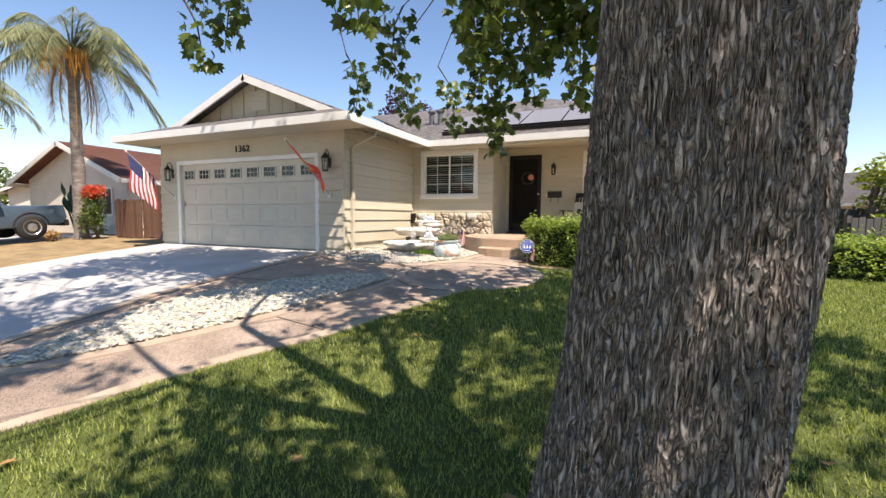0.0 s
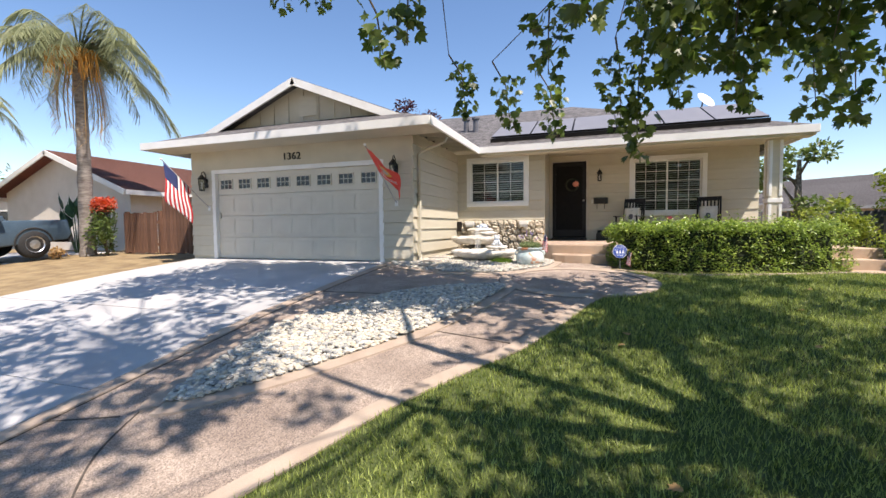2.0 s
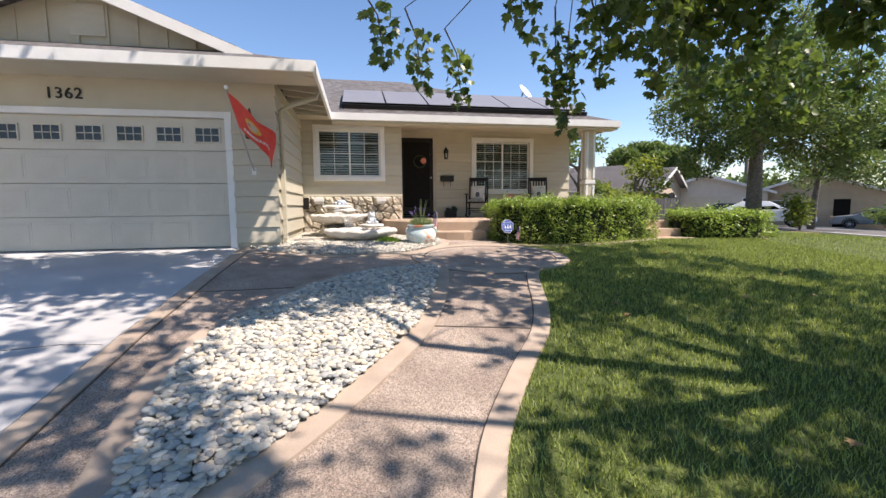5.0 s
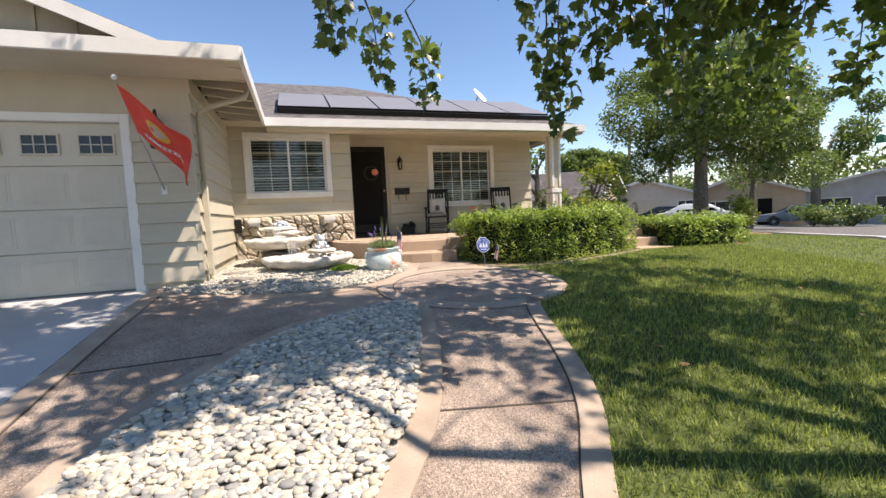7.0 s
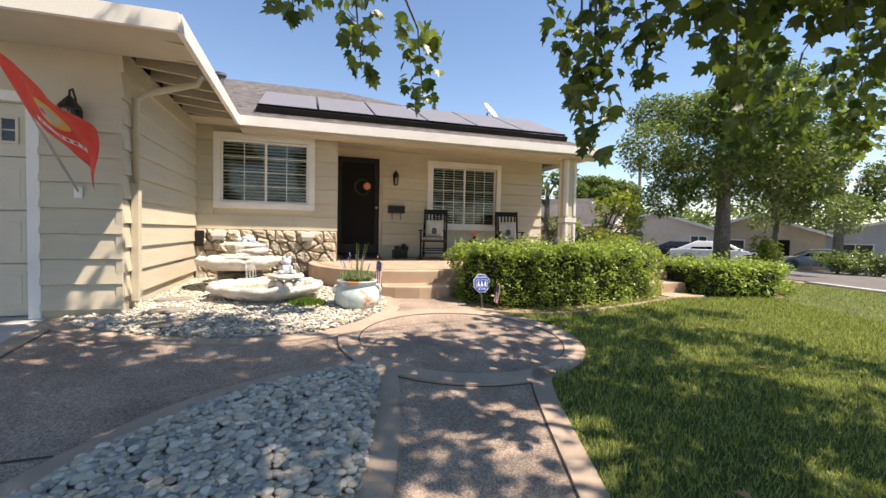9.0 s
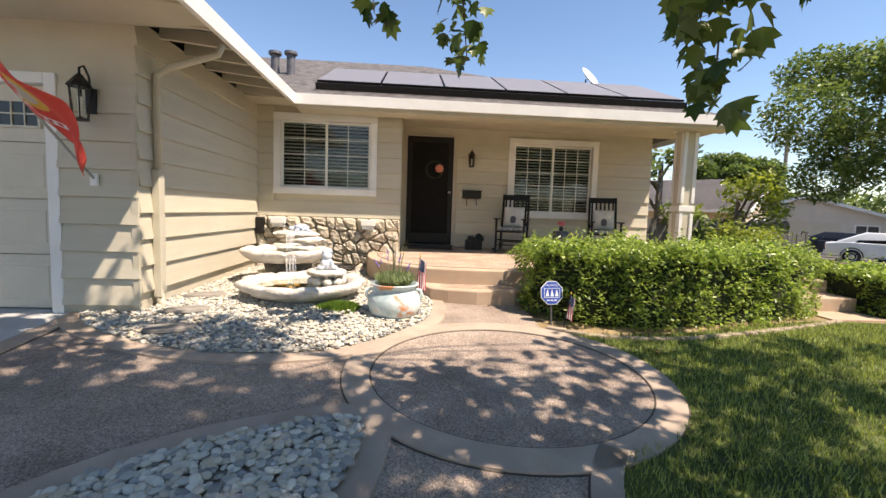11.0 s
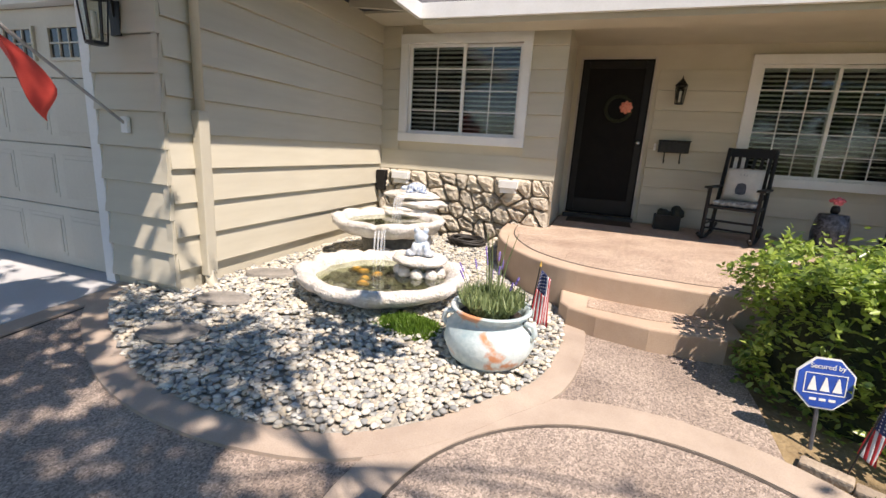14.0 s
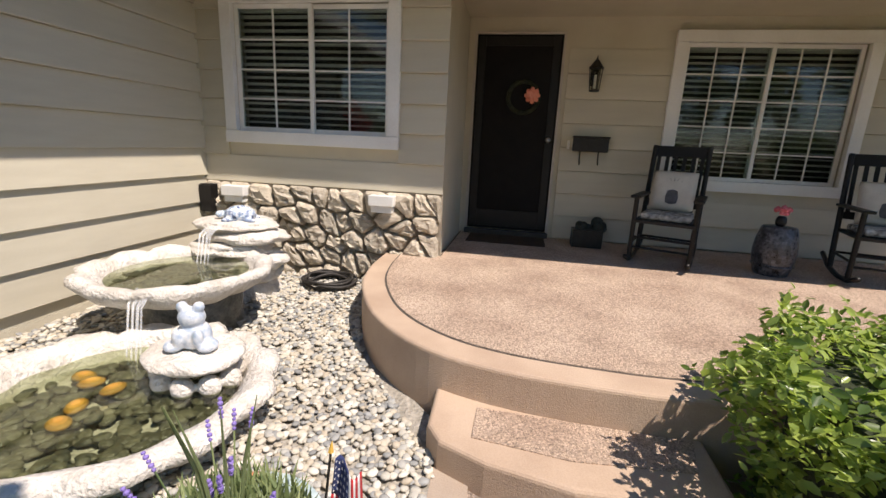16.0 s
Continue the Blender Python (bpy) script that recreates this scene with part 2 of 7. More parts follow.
def smooth_line(points, n=6, closed=False):
    """A Catmull-Rom curve through plan points."""
    out, m = [], len(points)
    last = m if closed else m - 1
    for i in range(last):
        p = [Vector(points[(i + k) % m] if closed else points[min(max(i + k, 0), m - 1)]) for k in (-1, 0, 1, 2)]
        for s in range(n):
            t = s / n
            q = 0.5 * ((2 * p[1]) + (p[2] - p[0]) * t + (2 * p[0] - 5 * p[1] + 4 * p[2] - p[3]) * t * t + (3 * p[1] - p[0] - 3 * p[2] + p[3]) * t ** 3)
            out.append((q.x, q.y))
    if not closed:
        out.append(tuple(points[-1]))
    return out


def strip(name, line, width, lift, material, parent=None, thick=0.08):
    """A band laid along a plan line, to its left."""
    return ground_sheet(name, list(line) + offset_line(line, width)[::-1], lift, thick, material, parent)


# ---- ground ----
bm = bmesh.new()
xs = [-260, -60, -20, -6] + GX[0] + [80, 300]
ys = [-260, -60] + GY[0] + [10, 40, 120, 400]
grid = [[bm.verts.new((x, y, land(x, y))) for x in xs] for y in ys]
for j in range(len(ys) - 1):
    for i in range(len(xs) - 1):
        bm.faces.new((grid[j][i], grid[j][i + 1], grid[j + 1][i + 1], grid[j + 1][i]))
tagged(part("ground", bm, SOIL), "dry brown grass and bare soil ground", "ground", kind="structure")

CIRCLE, RA, RB = (3.47, -1.2), 1.28, 1.15
ring = lambda k, n=64: [(CIRCLE[0] + (RA + k) * math.cos(2 * math.pi * i / n), CIRCLE[1] + (RB + k) * math.sin(2 * math.pi * i / n)) for i in range(n)]
LAWN_EDGE = smooth_line([(0.2, -10.6), (0.85, -9.2), (1.3, -8.0), (1.6, -7.2), (1.81, -6.72), (2.0, -6.3), (2.23, -5.72), (2.65, -5.02), (3.05, -4.42), (3.33, -3.8), (3.6, -2.98), (3.79, -2.45), (3.95, -2.18)], 5)
ISLAND = smooth_line([(0.32, -6.12), (0.22, -5.85), (0.14, -5.4), (0.06, -4.8), (0.1, -4.3), (0.25, -3.8), (0.5, -3.3), (0.82, -2.8), (1.25, -2.34), (1.8, -2.03), (2.4, -1.9), (2.33, -2.6), (2.14, -3.35), (1.88, -4.1), (1.5, -4.75), (1.05, -5.4), (0.62, -5.9)], 4, True)
BED = smooth_line([(-0.5, 0.1), (-0.42, -0.2), (-0.12, -0.45), (0.39, -0.73), (0.83, -0.89), (1.26, -0.95), (1.65, -0.93), (2.05, -0.83), (2.4, -0.58), (2.65, -0.28), (2.86, 0.0), (2.94, 0.44), (2.92, 0.95)], 4)

driveway = thing("driveway", "pale grey concrete driveway with a few cracks", "driveway", kind="structure")
for a, b in ((0.15, -2.9), (-2.9, -6.1), (-6.1, -9.3), (-9.3, -11.4)):
    ground_sheet("slab", [(-6.2, b + 0.006), (-0.62, b + 0.006), (-0.62, a - 0.006), (-6.2, a - 0.006)], 0.03, 0.1, CONCRETE, driveway)
walkway = thing("walkway", "brown exposed-aggregate concrete walkway with smooth bands", "walkway", kind="structure")
ground_sheet("paving", [(-0.6, 0.2), (-0.5, 0.2)] + BED + [(4.05, 0.78), (4.05, -0.2)] + [p for p in ring(0.0)[0:14:1]][::-1][:1] + [(4.7, -1.2), (4.45, -1.9)] + LAWN_EDGE[::-1] + [(-0.6, -10.6)], 0.012, 0.1, AGGREGATE, walkway)
ground_sheet("circle_paving", ring(-0.02), 0.02, 0.1, AGGREGATE, walkway)
n = 64
for k0, k1, nm, mt, lift in ((-0.2, 0.0, "circle_band", BAND, 0.03), (-0.215, -0.2, "groove", JOINT, 0.023), (0.0, 0.012, "groove", JOINT, 0.016)):
    a, b = ring(k0), ring(k1)
    for q in range(4):
        ids = [(q * 16 + i) % 64 for i in range(17)]
        ground_sheet(nm, [b[i] for i in ids] + [a[i] for i in ids[::-1]], lift, 0.08, mt, walkway)
strip("lawn_band", LAWN_EDGE, 0.16, 0.03, BAND, walkway)
strip("groove", offset_line(LAWN_EDGE, 0.16), 0.012, 0.018, JOINT, walkway)
strip("drive_band", [(-0.61, -10.6), (-0.61, -8), (-0.61, -5), (-0.61, -2), (-0.61, 0.05)][::-1], 0.17, 0.03, BAND, walkway)
strip("groove", [(-0.44, -10.6), (-0.44, -8), (-0.44, -5), (-0.44, -2), (-0.44, 0.0)][::-1], 0.012, 0.018, JOINT, walkway)
strip("bed_band", BED[::-1], 0.16, 0.032, BAND, walkway)
strip("island_band", ISLAND + ISLAND[:1], 0.17, 0.032, BAND, walkway)
for ln in ([(-0.43, -2.75), (0.62, -2.72)], [(2.05, -4.12), (3.1, -4.3)], [(-0.43, -6.55), (0.12, -6.35)], [(-0.43, -9.0), (0.8, -9.1)]):
    strip("groove", ln, 0.014, 0.018, JOINT, walkway)
strip("groove", smooth_line([(0.2, -6.25), (0.45, -6.75), (0.9, -7.2), (1.35, -7.5)], 5), 0.014, 0.018, JOINT, walkway)
for y0, amp in ((-4.15, 0.07), (-7.4, 0.05)):
    crack = [(-6.1 + i * 0.32, y0 + amp * noise.noise((i * 0.6, y0, 0)) + 0.02 * noise.noise((i * 3.1, y0, 4))) for i in range(18)]
    strip("crack", crack, 0.008, 0.0325, JOINT, driveway, 0.01)
ground_sheet("pebble_base", ISLAND, 0.03, 0.05, PEBBLE_BED, walkway)
ground_sheet("pebble_base", BED + [(2.9, 1.2), (2.5, 1.6), (2.2, 2.2), (2.05, 3.25), (0.0, 3.25), (0.0, 0.15)], 0.03, 0.05, PEBBLE_BED, walkway)
lawn_outline = LAWN_EDGE + [p for p in [(4.3, -2.08), (4.62, -1.75), (4.77, -1.2), (4.62, -0.65), (4.3, -0.3), (5.2, -0.25), (6.0, -0.05), (7.8, 0.45), (10.4, 0.2), (12.5, 2.5), (15.5, 3.5), (14.0, -2.0), (12.8, -8.0), (12.5, -11.2)]] + [(-0.6, -11.2)]
tagged(ground_sheet("lawn", lawn_outline, 0.014, 0.05, LAWN), "green mown front lawn, dappled with leaf shade", "lawn", kind="structure")
tagged(ground_sheet("pavement", [(-40, -12.9), (13.0, -12.9), (13.0, -11.4), (-40, -11.4)], 0.02, 0.15, CONCRETE), "pale concrete pavement along the street", "pavement", kind="structure")
tagged(ground_sheet("road", [(14.0, -60), (60, -60), (60, 60), (28, 60), (22, 14), (17.6, 6), (16.6, 3), (15.2, -2.5), (14.3, -9)], 0.02, 0.1, ASPHALT), "grey asphalt street at the corner", "road", kind="structure")

# ---- the house ----
G_L, G_R = -5.48, -0.79          # garage door opening
YW, YD = 3.3, 4.63               # window wall, recessed entry wall
JUT = 2.46                       # end of the window wall
X_END = 7.75                     # end of the entry wall
EAVE = 2.87
W_L = -6.3
BOARD = 0.265


def board_mesh(length):
    """A lap-siding board along x, its outer face towards -y, thicker at the foot."""
    bm = bmesh.new()
    prof = [(0.0, 0.0), (-0.040, 0.0), (-0.043, 0.006), (-0.012, BOARD - 0.004), (0.0, BOARD - 0.004)]
    a = [bm.verts.new((0, y, z)) for y, z in prof]
    b = [bm.verts.new((length, y, z)) for y, z in prof]
    for i in range(5):
        bm.faces.new((a[i], a[(i + 1) % 5], b[(i + 1) % 5], b[i]))
    bm.faces.new(a[::-1])
    bm.faces.new(b)
    bmesh.ops.recalc_face_normals(bm, faces=bm.faces[:])
    return mesh_of("board", bm, SIDING)


def boards(parent, start, yaw, z0, z1, spans):
    """Courses of lap siding from z0 to z1; spans(zlow, zhigh) gives the runs left free by openings."""
    made = {}
    z = z0
    while z < z1 - 0.05:
        for a, b in spans(z, min(z + BOARD, z1)):
            key = round(b - a, 3)
            if key not in made:
                made[key] = board_mesh(b - a)
            share("board", made[key], pose(start[0], start[1], z, 0, 0, yaw) @ Matrix.Translation((a, 0, 0)), parent)
        z += BOARD


def wall_solid(name, label, boxes, material=STUCCO):
    bm = bmesh.new()
    for b in boxes:
        add_box(bm, *b)
    return tagged(part(name, bm, material), label, "wall", kind="structure")


def around(x0, x1, z0, z1, a, b):
    """Runs of a..b that stay clear of the opening x0..x1, z0..z1."""
    return lambda lo, hi: [(a, b)] if hi <= z0 + 0.02 or lo >= z1 - 0.02 else [r for r in ((a, x0), (x1, b)) if r[1] - r[0] > 0.03]


wall_garage = wall_solid("wall_garage", "beige garage front wall with wide lap siding", [
    (W_L, G_L - 0.1, 0, 0.14, -0.3, 2.75), (G_R + 0.1, 0, 0, 0.14, -0.3, 2.75), (G_L - 0.1, G_R + 0.1, 0, 0.14, 2.2, 2.75)])
boards(wall_garage, (W_L, 0, 0), 0, 0.06, 2.1, lambda lo, hi: [(0, G_L - 0.1 - W_L), (G_R + 0.1 - W_L, -W_L + 0.028)])
wall_side = wall_solid("wall_side", "beige garage side wall with wide lap siding", [(-0.14, -0.002, 0.14, YW + 0.14, -0.3, 2.75)])
boards(wall_side, (0, 0, 0), 90, 0.18, 2.72, lambda lo, hi: [(0, YW)])
W1 = (0.30, 2.05, 1.315, 2.68)
wall_window = wall_solid("wall_window", "beige wall with lap siding over a stone base", [
    (0, W1[0] + 0.1, YW, YW + 0.14, -0.1, 2.8), (W1[1] - 0.1, JUT, YW, YW + 0.14, -0.1, 2.8), (W1[0] + 0.1, W1[1] - 0.1, YW, YW + 0.14, -0.1, W1[2] + 0.1),
    (W1[0] + 0.1, W1[1] - 0.1, YW, YW + 0.14, W1[3] - 0.1, 2.8), (JUT - 0.14, JUT - 0.002, YW + 0.14, YD + 0.14, -0.1, 2.8)])
boards(wall_window, (0, YW, 0), 0, 0.93, 2.78, around(*W1, 0, JUT + 0.02))
W2 = (4.66, 6.57, 1.02, 2.66)
D1 = (2.53, 3.54, 0.40, 2.65)
wall_entry = wall_solid("wall_entry", "beige lap-sided wall of the covered porch", [
    (JUT, D1[0], YD, YD + 0.14, 0, 2.8), (D1[1], W2[0] + 0.1, YD, YD + 0.14, 0, 2.8), (D1[0], D1[1], YD, YD + 0.14, D1[3], 2.8), (D1[0], D1[1], YD, YD + 0.14, 0, D1[2]),
    (W2[0] + 0.1, W2[1] - 0.1, YD, YD + 0.14, 0, W2[2] + 0.1), (W2[0] + 0.1, W2[1] - 0.1, YD, YD + 0.14, W2[3] - 0.1, 2.8), (W2[1] - 0.1, X_END, YD, YD + 0.14, 0, 2.8)])
boards(wall_entry, (0, YD, 0), 0, 0.36, 2.42, lambda lo, hi: [(D1[1] + 0.05, W2[0]), (W2[1], X_END)] if hi > W2[2] else [(D1[1] + 0.05, X_END)])
wall_solid("wall_back", "beige outer walls of the house", [(X_END - 0.14, X_END, YD + 0.14, 13.0, -0.3, 2.8), (W_L, X_END, 12.86, 13.0, -0.3, 2.8), (W_L, W_L + 0.14, 0.14, 12.86, -0.3, 2.8)])
tagged(part("floor", box(W_L + 0.14, X_END - 0.14, 5.0, 12.8, 0.3, 0.4), TAN), "plain floor inside the house", "floor", kind="structure")

# roof: a hipped skirt with a small gable over the garage, a hipped wing over the porch
OV = 0.75
RX0, RX1, RY0 = W_L - 0.6, 0.77, -0.9
PITCH = 0.385
WING = 0.42
roof = thing("roof", "grey composition shingle roof with white fascia boards", "roof", kind="structure")


def roof_faces(name, faces, thick=0.05, material=SHINGLE):
    bm = bmesh.new()
    for f in faces:
        bm.faces.new([bm.verts.new(p) for p in f])
    for f in bm.faces:
        f.normal_update()
    bmesh.ops.solidify(bm, geom=bm.faces[:], thickness=thick)
    bmesh.ops.recalc_face_normals(bm, faces=bm.faces[:])
    return part(name, bm, material, roof)


RIDGE_X = (RX0 + RX1) / 2
GY0 = 0.42                      # plane of the small gable
z_at = lambda d: EAVE + PITCH * d
zg = z_at(GY0 - RY0)
RIDGE_Z = z_at((RX1 - RX0) / 2)
hl, hr = RX0 + (GY0 - RY0), RX1 - (GY0 - RY0)
YE, XE = 2.75, 8.25              # porch eave, far end
WR = YE + 5.3                    # ridge of the wing
WZ = EAVE + WING * 5.3
roof_faces("skirt", [[(RX0, RY0, EAVE), (RX1, RY0, EAVE), (hr, GY0, zg), (hl, GY0, zg)]])
roof_faces("slope", [[(RX1, RY0, EAVE), (RX1, YE, EAVE), (RIDGE_X, YE + (RX1 - RIDGE_X), RIDGE_Z), (RIDGE_X, GY0 - 0.35, RIDGE_Z), (hr, GY0 - 0.35, zg - 0.02), (hr, GY0, zg)]])
roof_faces("slope", [[(RX0, RY0, EAVE), (hl, GY0, zg), (hl, GY0 - 0.35, zg - 0.02), (RIDGE_X, GY0 - 0.35, RIDGE_Z), (RIDGE_X, 13.5, RIDGE_Z), (RX0, 13.5, EAVE)]])
roof_faces("slope", [[(RX1, YE, EAVE), (XE, YE, EAVE), (XE - 5.3, WR, WZ), (RX1 - 5.3, WR, WZ)]])
roof_faces("slope", [[(XE, YE, EAVE), (XE, YE + 10.6, EAVE), (XE - 5.3, WR, WZ)]])
roof_faces("slope", [[(XE, YE + 10.6, EAVE), (RX0, YE + 10.6, EAVE), (RX0 + 3, WR, WZ), (XE - 5.3, WR, WZ)]])
bm = bmesh.new()
gv = [(hl + 0.05, zg - 0.1), (hr - 0.05, zg - 0.1), (RIDGE_X, RIDGE_Z - 0.03)]
a = [bm.verts.new((x, GY0, z)) for x, z in gv]
b = [bm.verts.new((x, GY0 + 0.12, z)) for x, z in gv]
bm.faces.new(a), bm.faces.new(b[::-1])
for i in range(3):
    bm.faces.new((a[i], a[(i + 1) % 3], b[(i + 1) % 3], b[i]))
bmesh.ops.recalc_face_normals(bm, faces=bm.faces[:])
part("gable_wall", bm, STUCCO, roof, "beige board-and-batten gable wall")


def beam(a, b, w, h, drop=0.0):
    """A board from a to b, w thick and h high, hanging below the line."""
    a, b = Vector(a), Vector(b)
    d = (b - a).normalized()
    s = Vector((0, 0, 1)).cross(d).normalized()
    u = d.cross(s)
    bm = bmesh.new()
    vs = [[bm.verts.new(p + s * i * w / 2 + u * (-drop - (h if j else 0))) for i, j in ((-1, 0), (1, 0), (1, 1), (-1, 1))] for p in (a, b)]
    for i in range(4):
        bm.faces.new((vs[0][i], vs[0][(i + 1) % 4], vs[1][(i + 1) % 4], vs[1][i]))
    bm.faces.new(vs[0][::-1]), bm.faces.new(vs[1])
    bmesh.ops.recalc_face_normals(bm, faces=bm.faces[:])
    return bm


fz = EAVE + 0.012
for p, q in (((RX0, RY0, fz), (RX1, RY0, fz)), ((RX1, RY0, fz), (RX1, YE, fz)), ((RX1, YE, fz), (XE, YE, fz)), ((XE, YE, fz), (XE, 13.4, fz)), ((RX0, 13.4, fz), (RX0, RY0, fz))):
    part("fascia", beam(p, q, 0.05, 0.165), WHITE, roof, "white painted fascia and gutter")
for sx, x in ((-1, hl - 0.25), (1, hr + 0.25)):
    part("rake_board", beam((x, GY0 - 0.38, zg - 0.06 - 0.08), (RIDGE_X, GY0 - 0.38, RIDGE_Z - 0.01), 0.05, 0.17, 0.0), WHITE, roof, "white painted rake board")
# soffits
part("soffit", box(RX0, RX1, RY0, 0.0, 2.74, 2.76), STUCCO, roof)
part("porch_ceiling", box(0.0, XE, YE, YD, 2.80, 2.83), STUCCO, roof)

porch = thing("porch", "tan concrete porch with a curved front and one step", "porch", kind="structure")
PZ = 0.34
porch_line = [(1.94, 3.27)] + smooth_line([(1.96, 2.8), (2.06, 2.3), (2.34, 1.74), (2.72, 1.38), (3.15, 1.22), (3.7, 1.17), (4.1, 1.18), (5.0, 1.25)], 5) + [(8.05, 1.6), (8.05, YD), (JUT, YD), (JUT, 3.3)]
slab_bm = prism(porch_line, -0.3, PZ)
bmesh.ops.bevel(slab_bm, geom=[e for e in slab_bm.edges if all(abs(v.co.z - PZ) < 1e-4 for v in e.verts)], offset=0.022, segments=3, affect="EDGES", profile=0.5)
part("slab", slab_bm, TAN, porch)
def rounded(bm, top):
    """Rounds the edges round the top of a slab."""
    es = [e for e in bm.edges if all(abs(v.co.z - top) < 1e-4 for v in e.verts)]
    bmesh.ops.bevel(bm, geom=es, offset=0.022, segments=3, affect="EDGES", profile=0.5)
    return bm


PORCH_AGG = surface("porch_aggregate", (0.38, 0.265, 0.19), (0.60, 0.46, 0.345), 2.5, 0.9, 0.8, 150, spots=(140, 0.55))
inner = smooth_line([(2.11, 3.25), (2.14, 2.82), (2.24, 2.36), (2.49, 1.86), (2.82, 1.55), (3.2, 1.4), (3.72, 1.35), (4.1, 1.36), (5.0, 1.43)], 5) + [(7.85, 1.78), (7.85, YD - 0.01), (JUT + 0.03, YD - 0.01), (JUT + 0.03, 3.25)]
part("top_groove", prism([(x + (0.012 if x > 7 else -0.012), y - 0.012 if y < 3 else y) for x, y in inner], PZ - 0.02, PZ + 0.002), JOINT, porch)
part("top_finish", prism(inner, PZ - 0.02, PZ + 0.005), PORCH_AGG, porch, "exposed pink-tan aggregate")
part("step_finish", prism([(3.08, 0.95), (3.5, 0.9), (4.0, 0.95), (4.05, 1.16), (3.08, 1.18)], 0.1, 0.145), PORCH_AGG, porch)
part("step", rounded(prism([(2.84, 1.5), (2.87, 1.0), (2.94, 0.90), (3.15, 0.81), (3.5, 0.74), (3.98, 0.77), (4.1, 0.85), (4.1, 1.4)], -0.3, 0.14), 0.14), TAN, porch)

part("inner_ceiling", box(W_L + 0.14, -0.16, 0.2, 12.8, 2.76, 2.78), STUCCO, roof)
part("inner_ceiling", box(-0.14, X_END - 0.14, YD + 0.15, 12.8, 2.76, 2.78), STUCCO, roof)
PANE = clear("window_glass", (0.75, 0.8, 0.78))
SLAT = surface("blind_slats", (0.74, 0.73, 0.70), (0.84, 0.83, 0.80), 6, 0.5, 0.03, 60)
INSIDE = surface("room_shade", (0.02, 0.018, 0.015), (0.035, 0.03, 0.026), 3, 0.9, 0.05, 40)
CHROME = surface("brushed_metal", (0.45, 0.44, 0.42), (0.6, 0.59, 0.57), 12, 0.3, 0.05, 90, metal=1.0)


def window_unit(name, x0, x1, z0, z1, y, cols, rows, label):
    """A two-part sliding window with white trim, muntins and a lowered blind."""
    w = tagged(new(name), label, "window", kind="structure")
    t, d = 0.115, 0.03
    for nm, b in (("window_sill", (x0, x1, y - d - 0.012, y, z0, z0 + t)), ("window_trim", (x0, x1, y - d, y, z1 - t, z1)), ("window_trim", (x0, x0 + t, y - d, y, z0 + t, z1 - t)), ("window_trim", (x1 - t, x1, y - d, y, z0 + t, z1 - t))):
        part(nm, box(b[0], b[1], b[2] - 0.03, b[3], b[4], b[5], 0.006), WHITE, w)
    a, b, c, e = x0 + t, x1 - t, z0 + t, z1 - t
    mid = (a + b) / 2
    for sx0, sx1, yy in ((a, mid + 0.025, y + 0.02), (mid - 0.025, b, y + 0.045)):
        bm = bmesh.new()
        f = 0.04
        add_box(bm, sx0, sx0 + f, yy - 0.02, yy + 0.02, c, e, 0.004)
        add_box(bm, sx1 - f, sx1, yy - 0.02, yy + 0.02, c, e, 0.004)
        add_box(bm, sx0 + f, sx1 - f, yy - 0.02, yy + 0.02, c, c + f, 0.004)
        add_box(bm, sx0 + f, sx1 - f, yy - 0.02, yy + 0.02, e - f, e, 0.004)
        sash = part("window_frame", bm, WHITE, w)
        bm = bmesh.new()
        for i in range(1, cols):
            x = sx0 + f + (sx1 - sx0 - 2 * f) * i / cols
            add_box(bm, x - 0.007, x + 0.007, yy - 0.017, yy - 0.006, c + f, e - f)
        for i in range(1, rows):
            z = c + f + (e - c - 2 * f) * i / rows
            add_box(bm, sx0 + f, sx1 - f, yy - 0.018, yy - 0.007, z - 0.007, z + 0.007)
        part("muntin", bm, WHITE, sash)
        p = part("pane", box(sx0 + f, sx1 - f, yy - 0.004, yy - 0.001, c + f, e - f), PANE, sash)
        p.visible_shadow = False
    slat = mesh_of("slat", add_box(bmesh.new(), -(b - a) / 2, (b - a) / 2, -0.024, 0.024, -0.0015, 0.0015, 0), SLAT)
    blind = tagged(new("window_blind"), "white horizontal slat blind, lowered behind the panes", "blind", group="window blinds")
    n = int((e - c) / 0.06)
    for i in range(n):
        share("slat", slat, pose(mid, y + 0.11, c + 0.03 + i * 0.06, -20 + 3 * math.sin(i * 1.7)), blind)
    part("headrail", box(a, b, y + 0.085, y + 0.135, e - 0.05, e, 0.004), SLAT, blind)
    # near-black sheet behind the blind, coloured as the shade of the room
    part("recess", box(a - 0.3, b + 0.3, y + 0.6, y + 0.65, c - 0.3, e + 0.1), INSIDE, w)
    return w


window_unit("window_1", *W1, YW, 2, 4, "white-trimmed sliding window with lowered slat blinds")
window_unit("window_2", *W2, YD, 3, 5, "white-trimmed porch window with lowered slat blinds")

# entry door
door = tagged(new("door_1"), "closed dark screen door with a peach flower wreath", "door", kind="structure")
fx0, fx1, fz0, fz1 = D1[0], D1[1], D1[2], D1[3]
ALU = surface("pale_door_trim", (0.42, 0.38, 0.33), (0.55, 0.5, 0.44), 8, 0.45, 0.05, 60)
for b in ((fx0, fx0 + 0.028, fz0, fz1), (fx1 - 0.028, fx1, fz0, fz1), (fx0 + 0.028, fx1 - 0.028, fz1 - 0.028, fz1)):
    part("door_frame", box(b[0], b[1], YD - 0.025, YD + 0.05, b[2], b[3], 0.004), ALU, door)
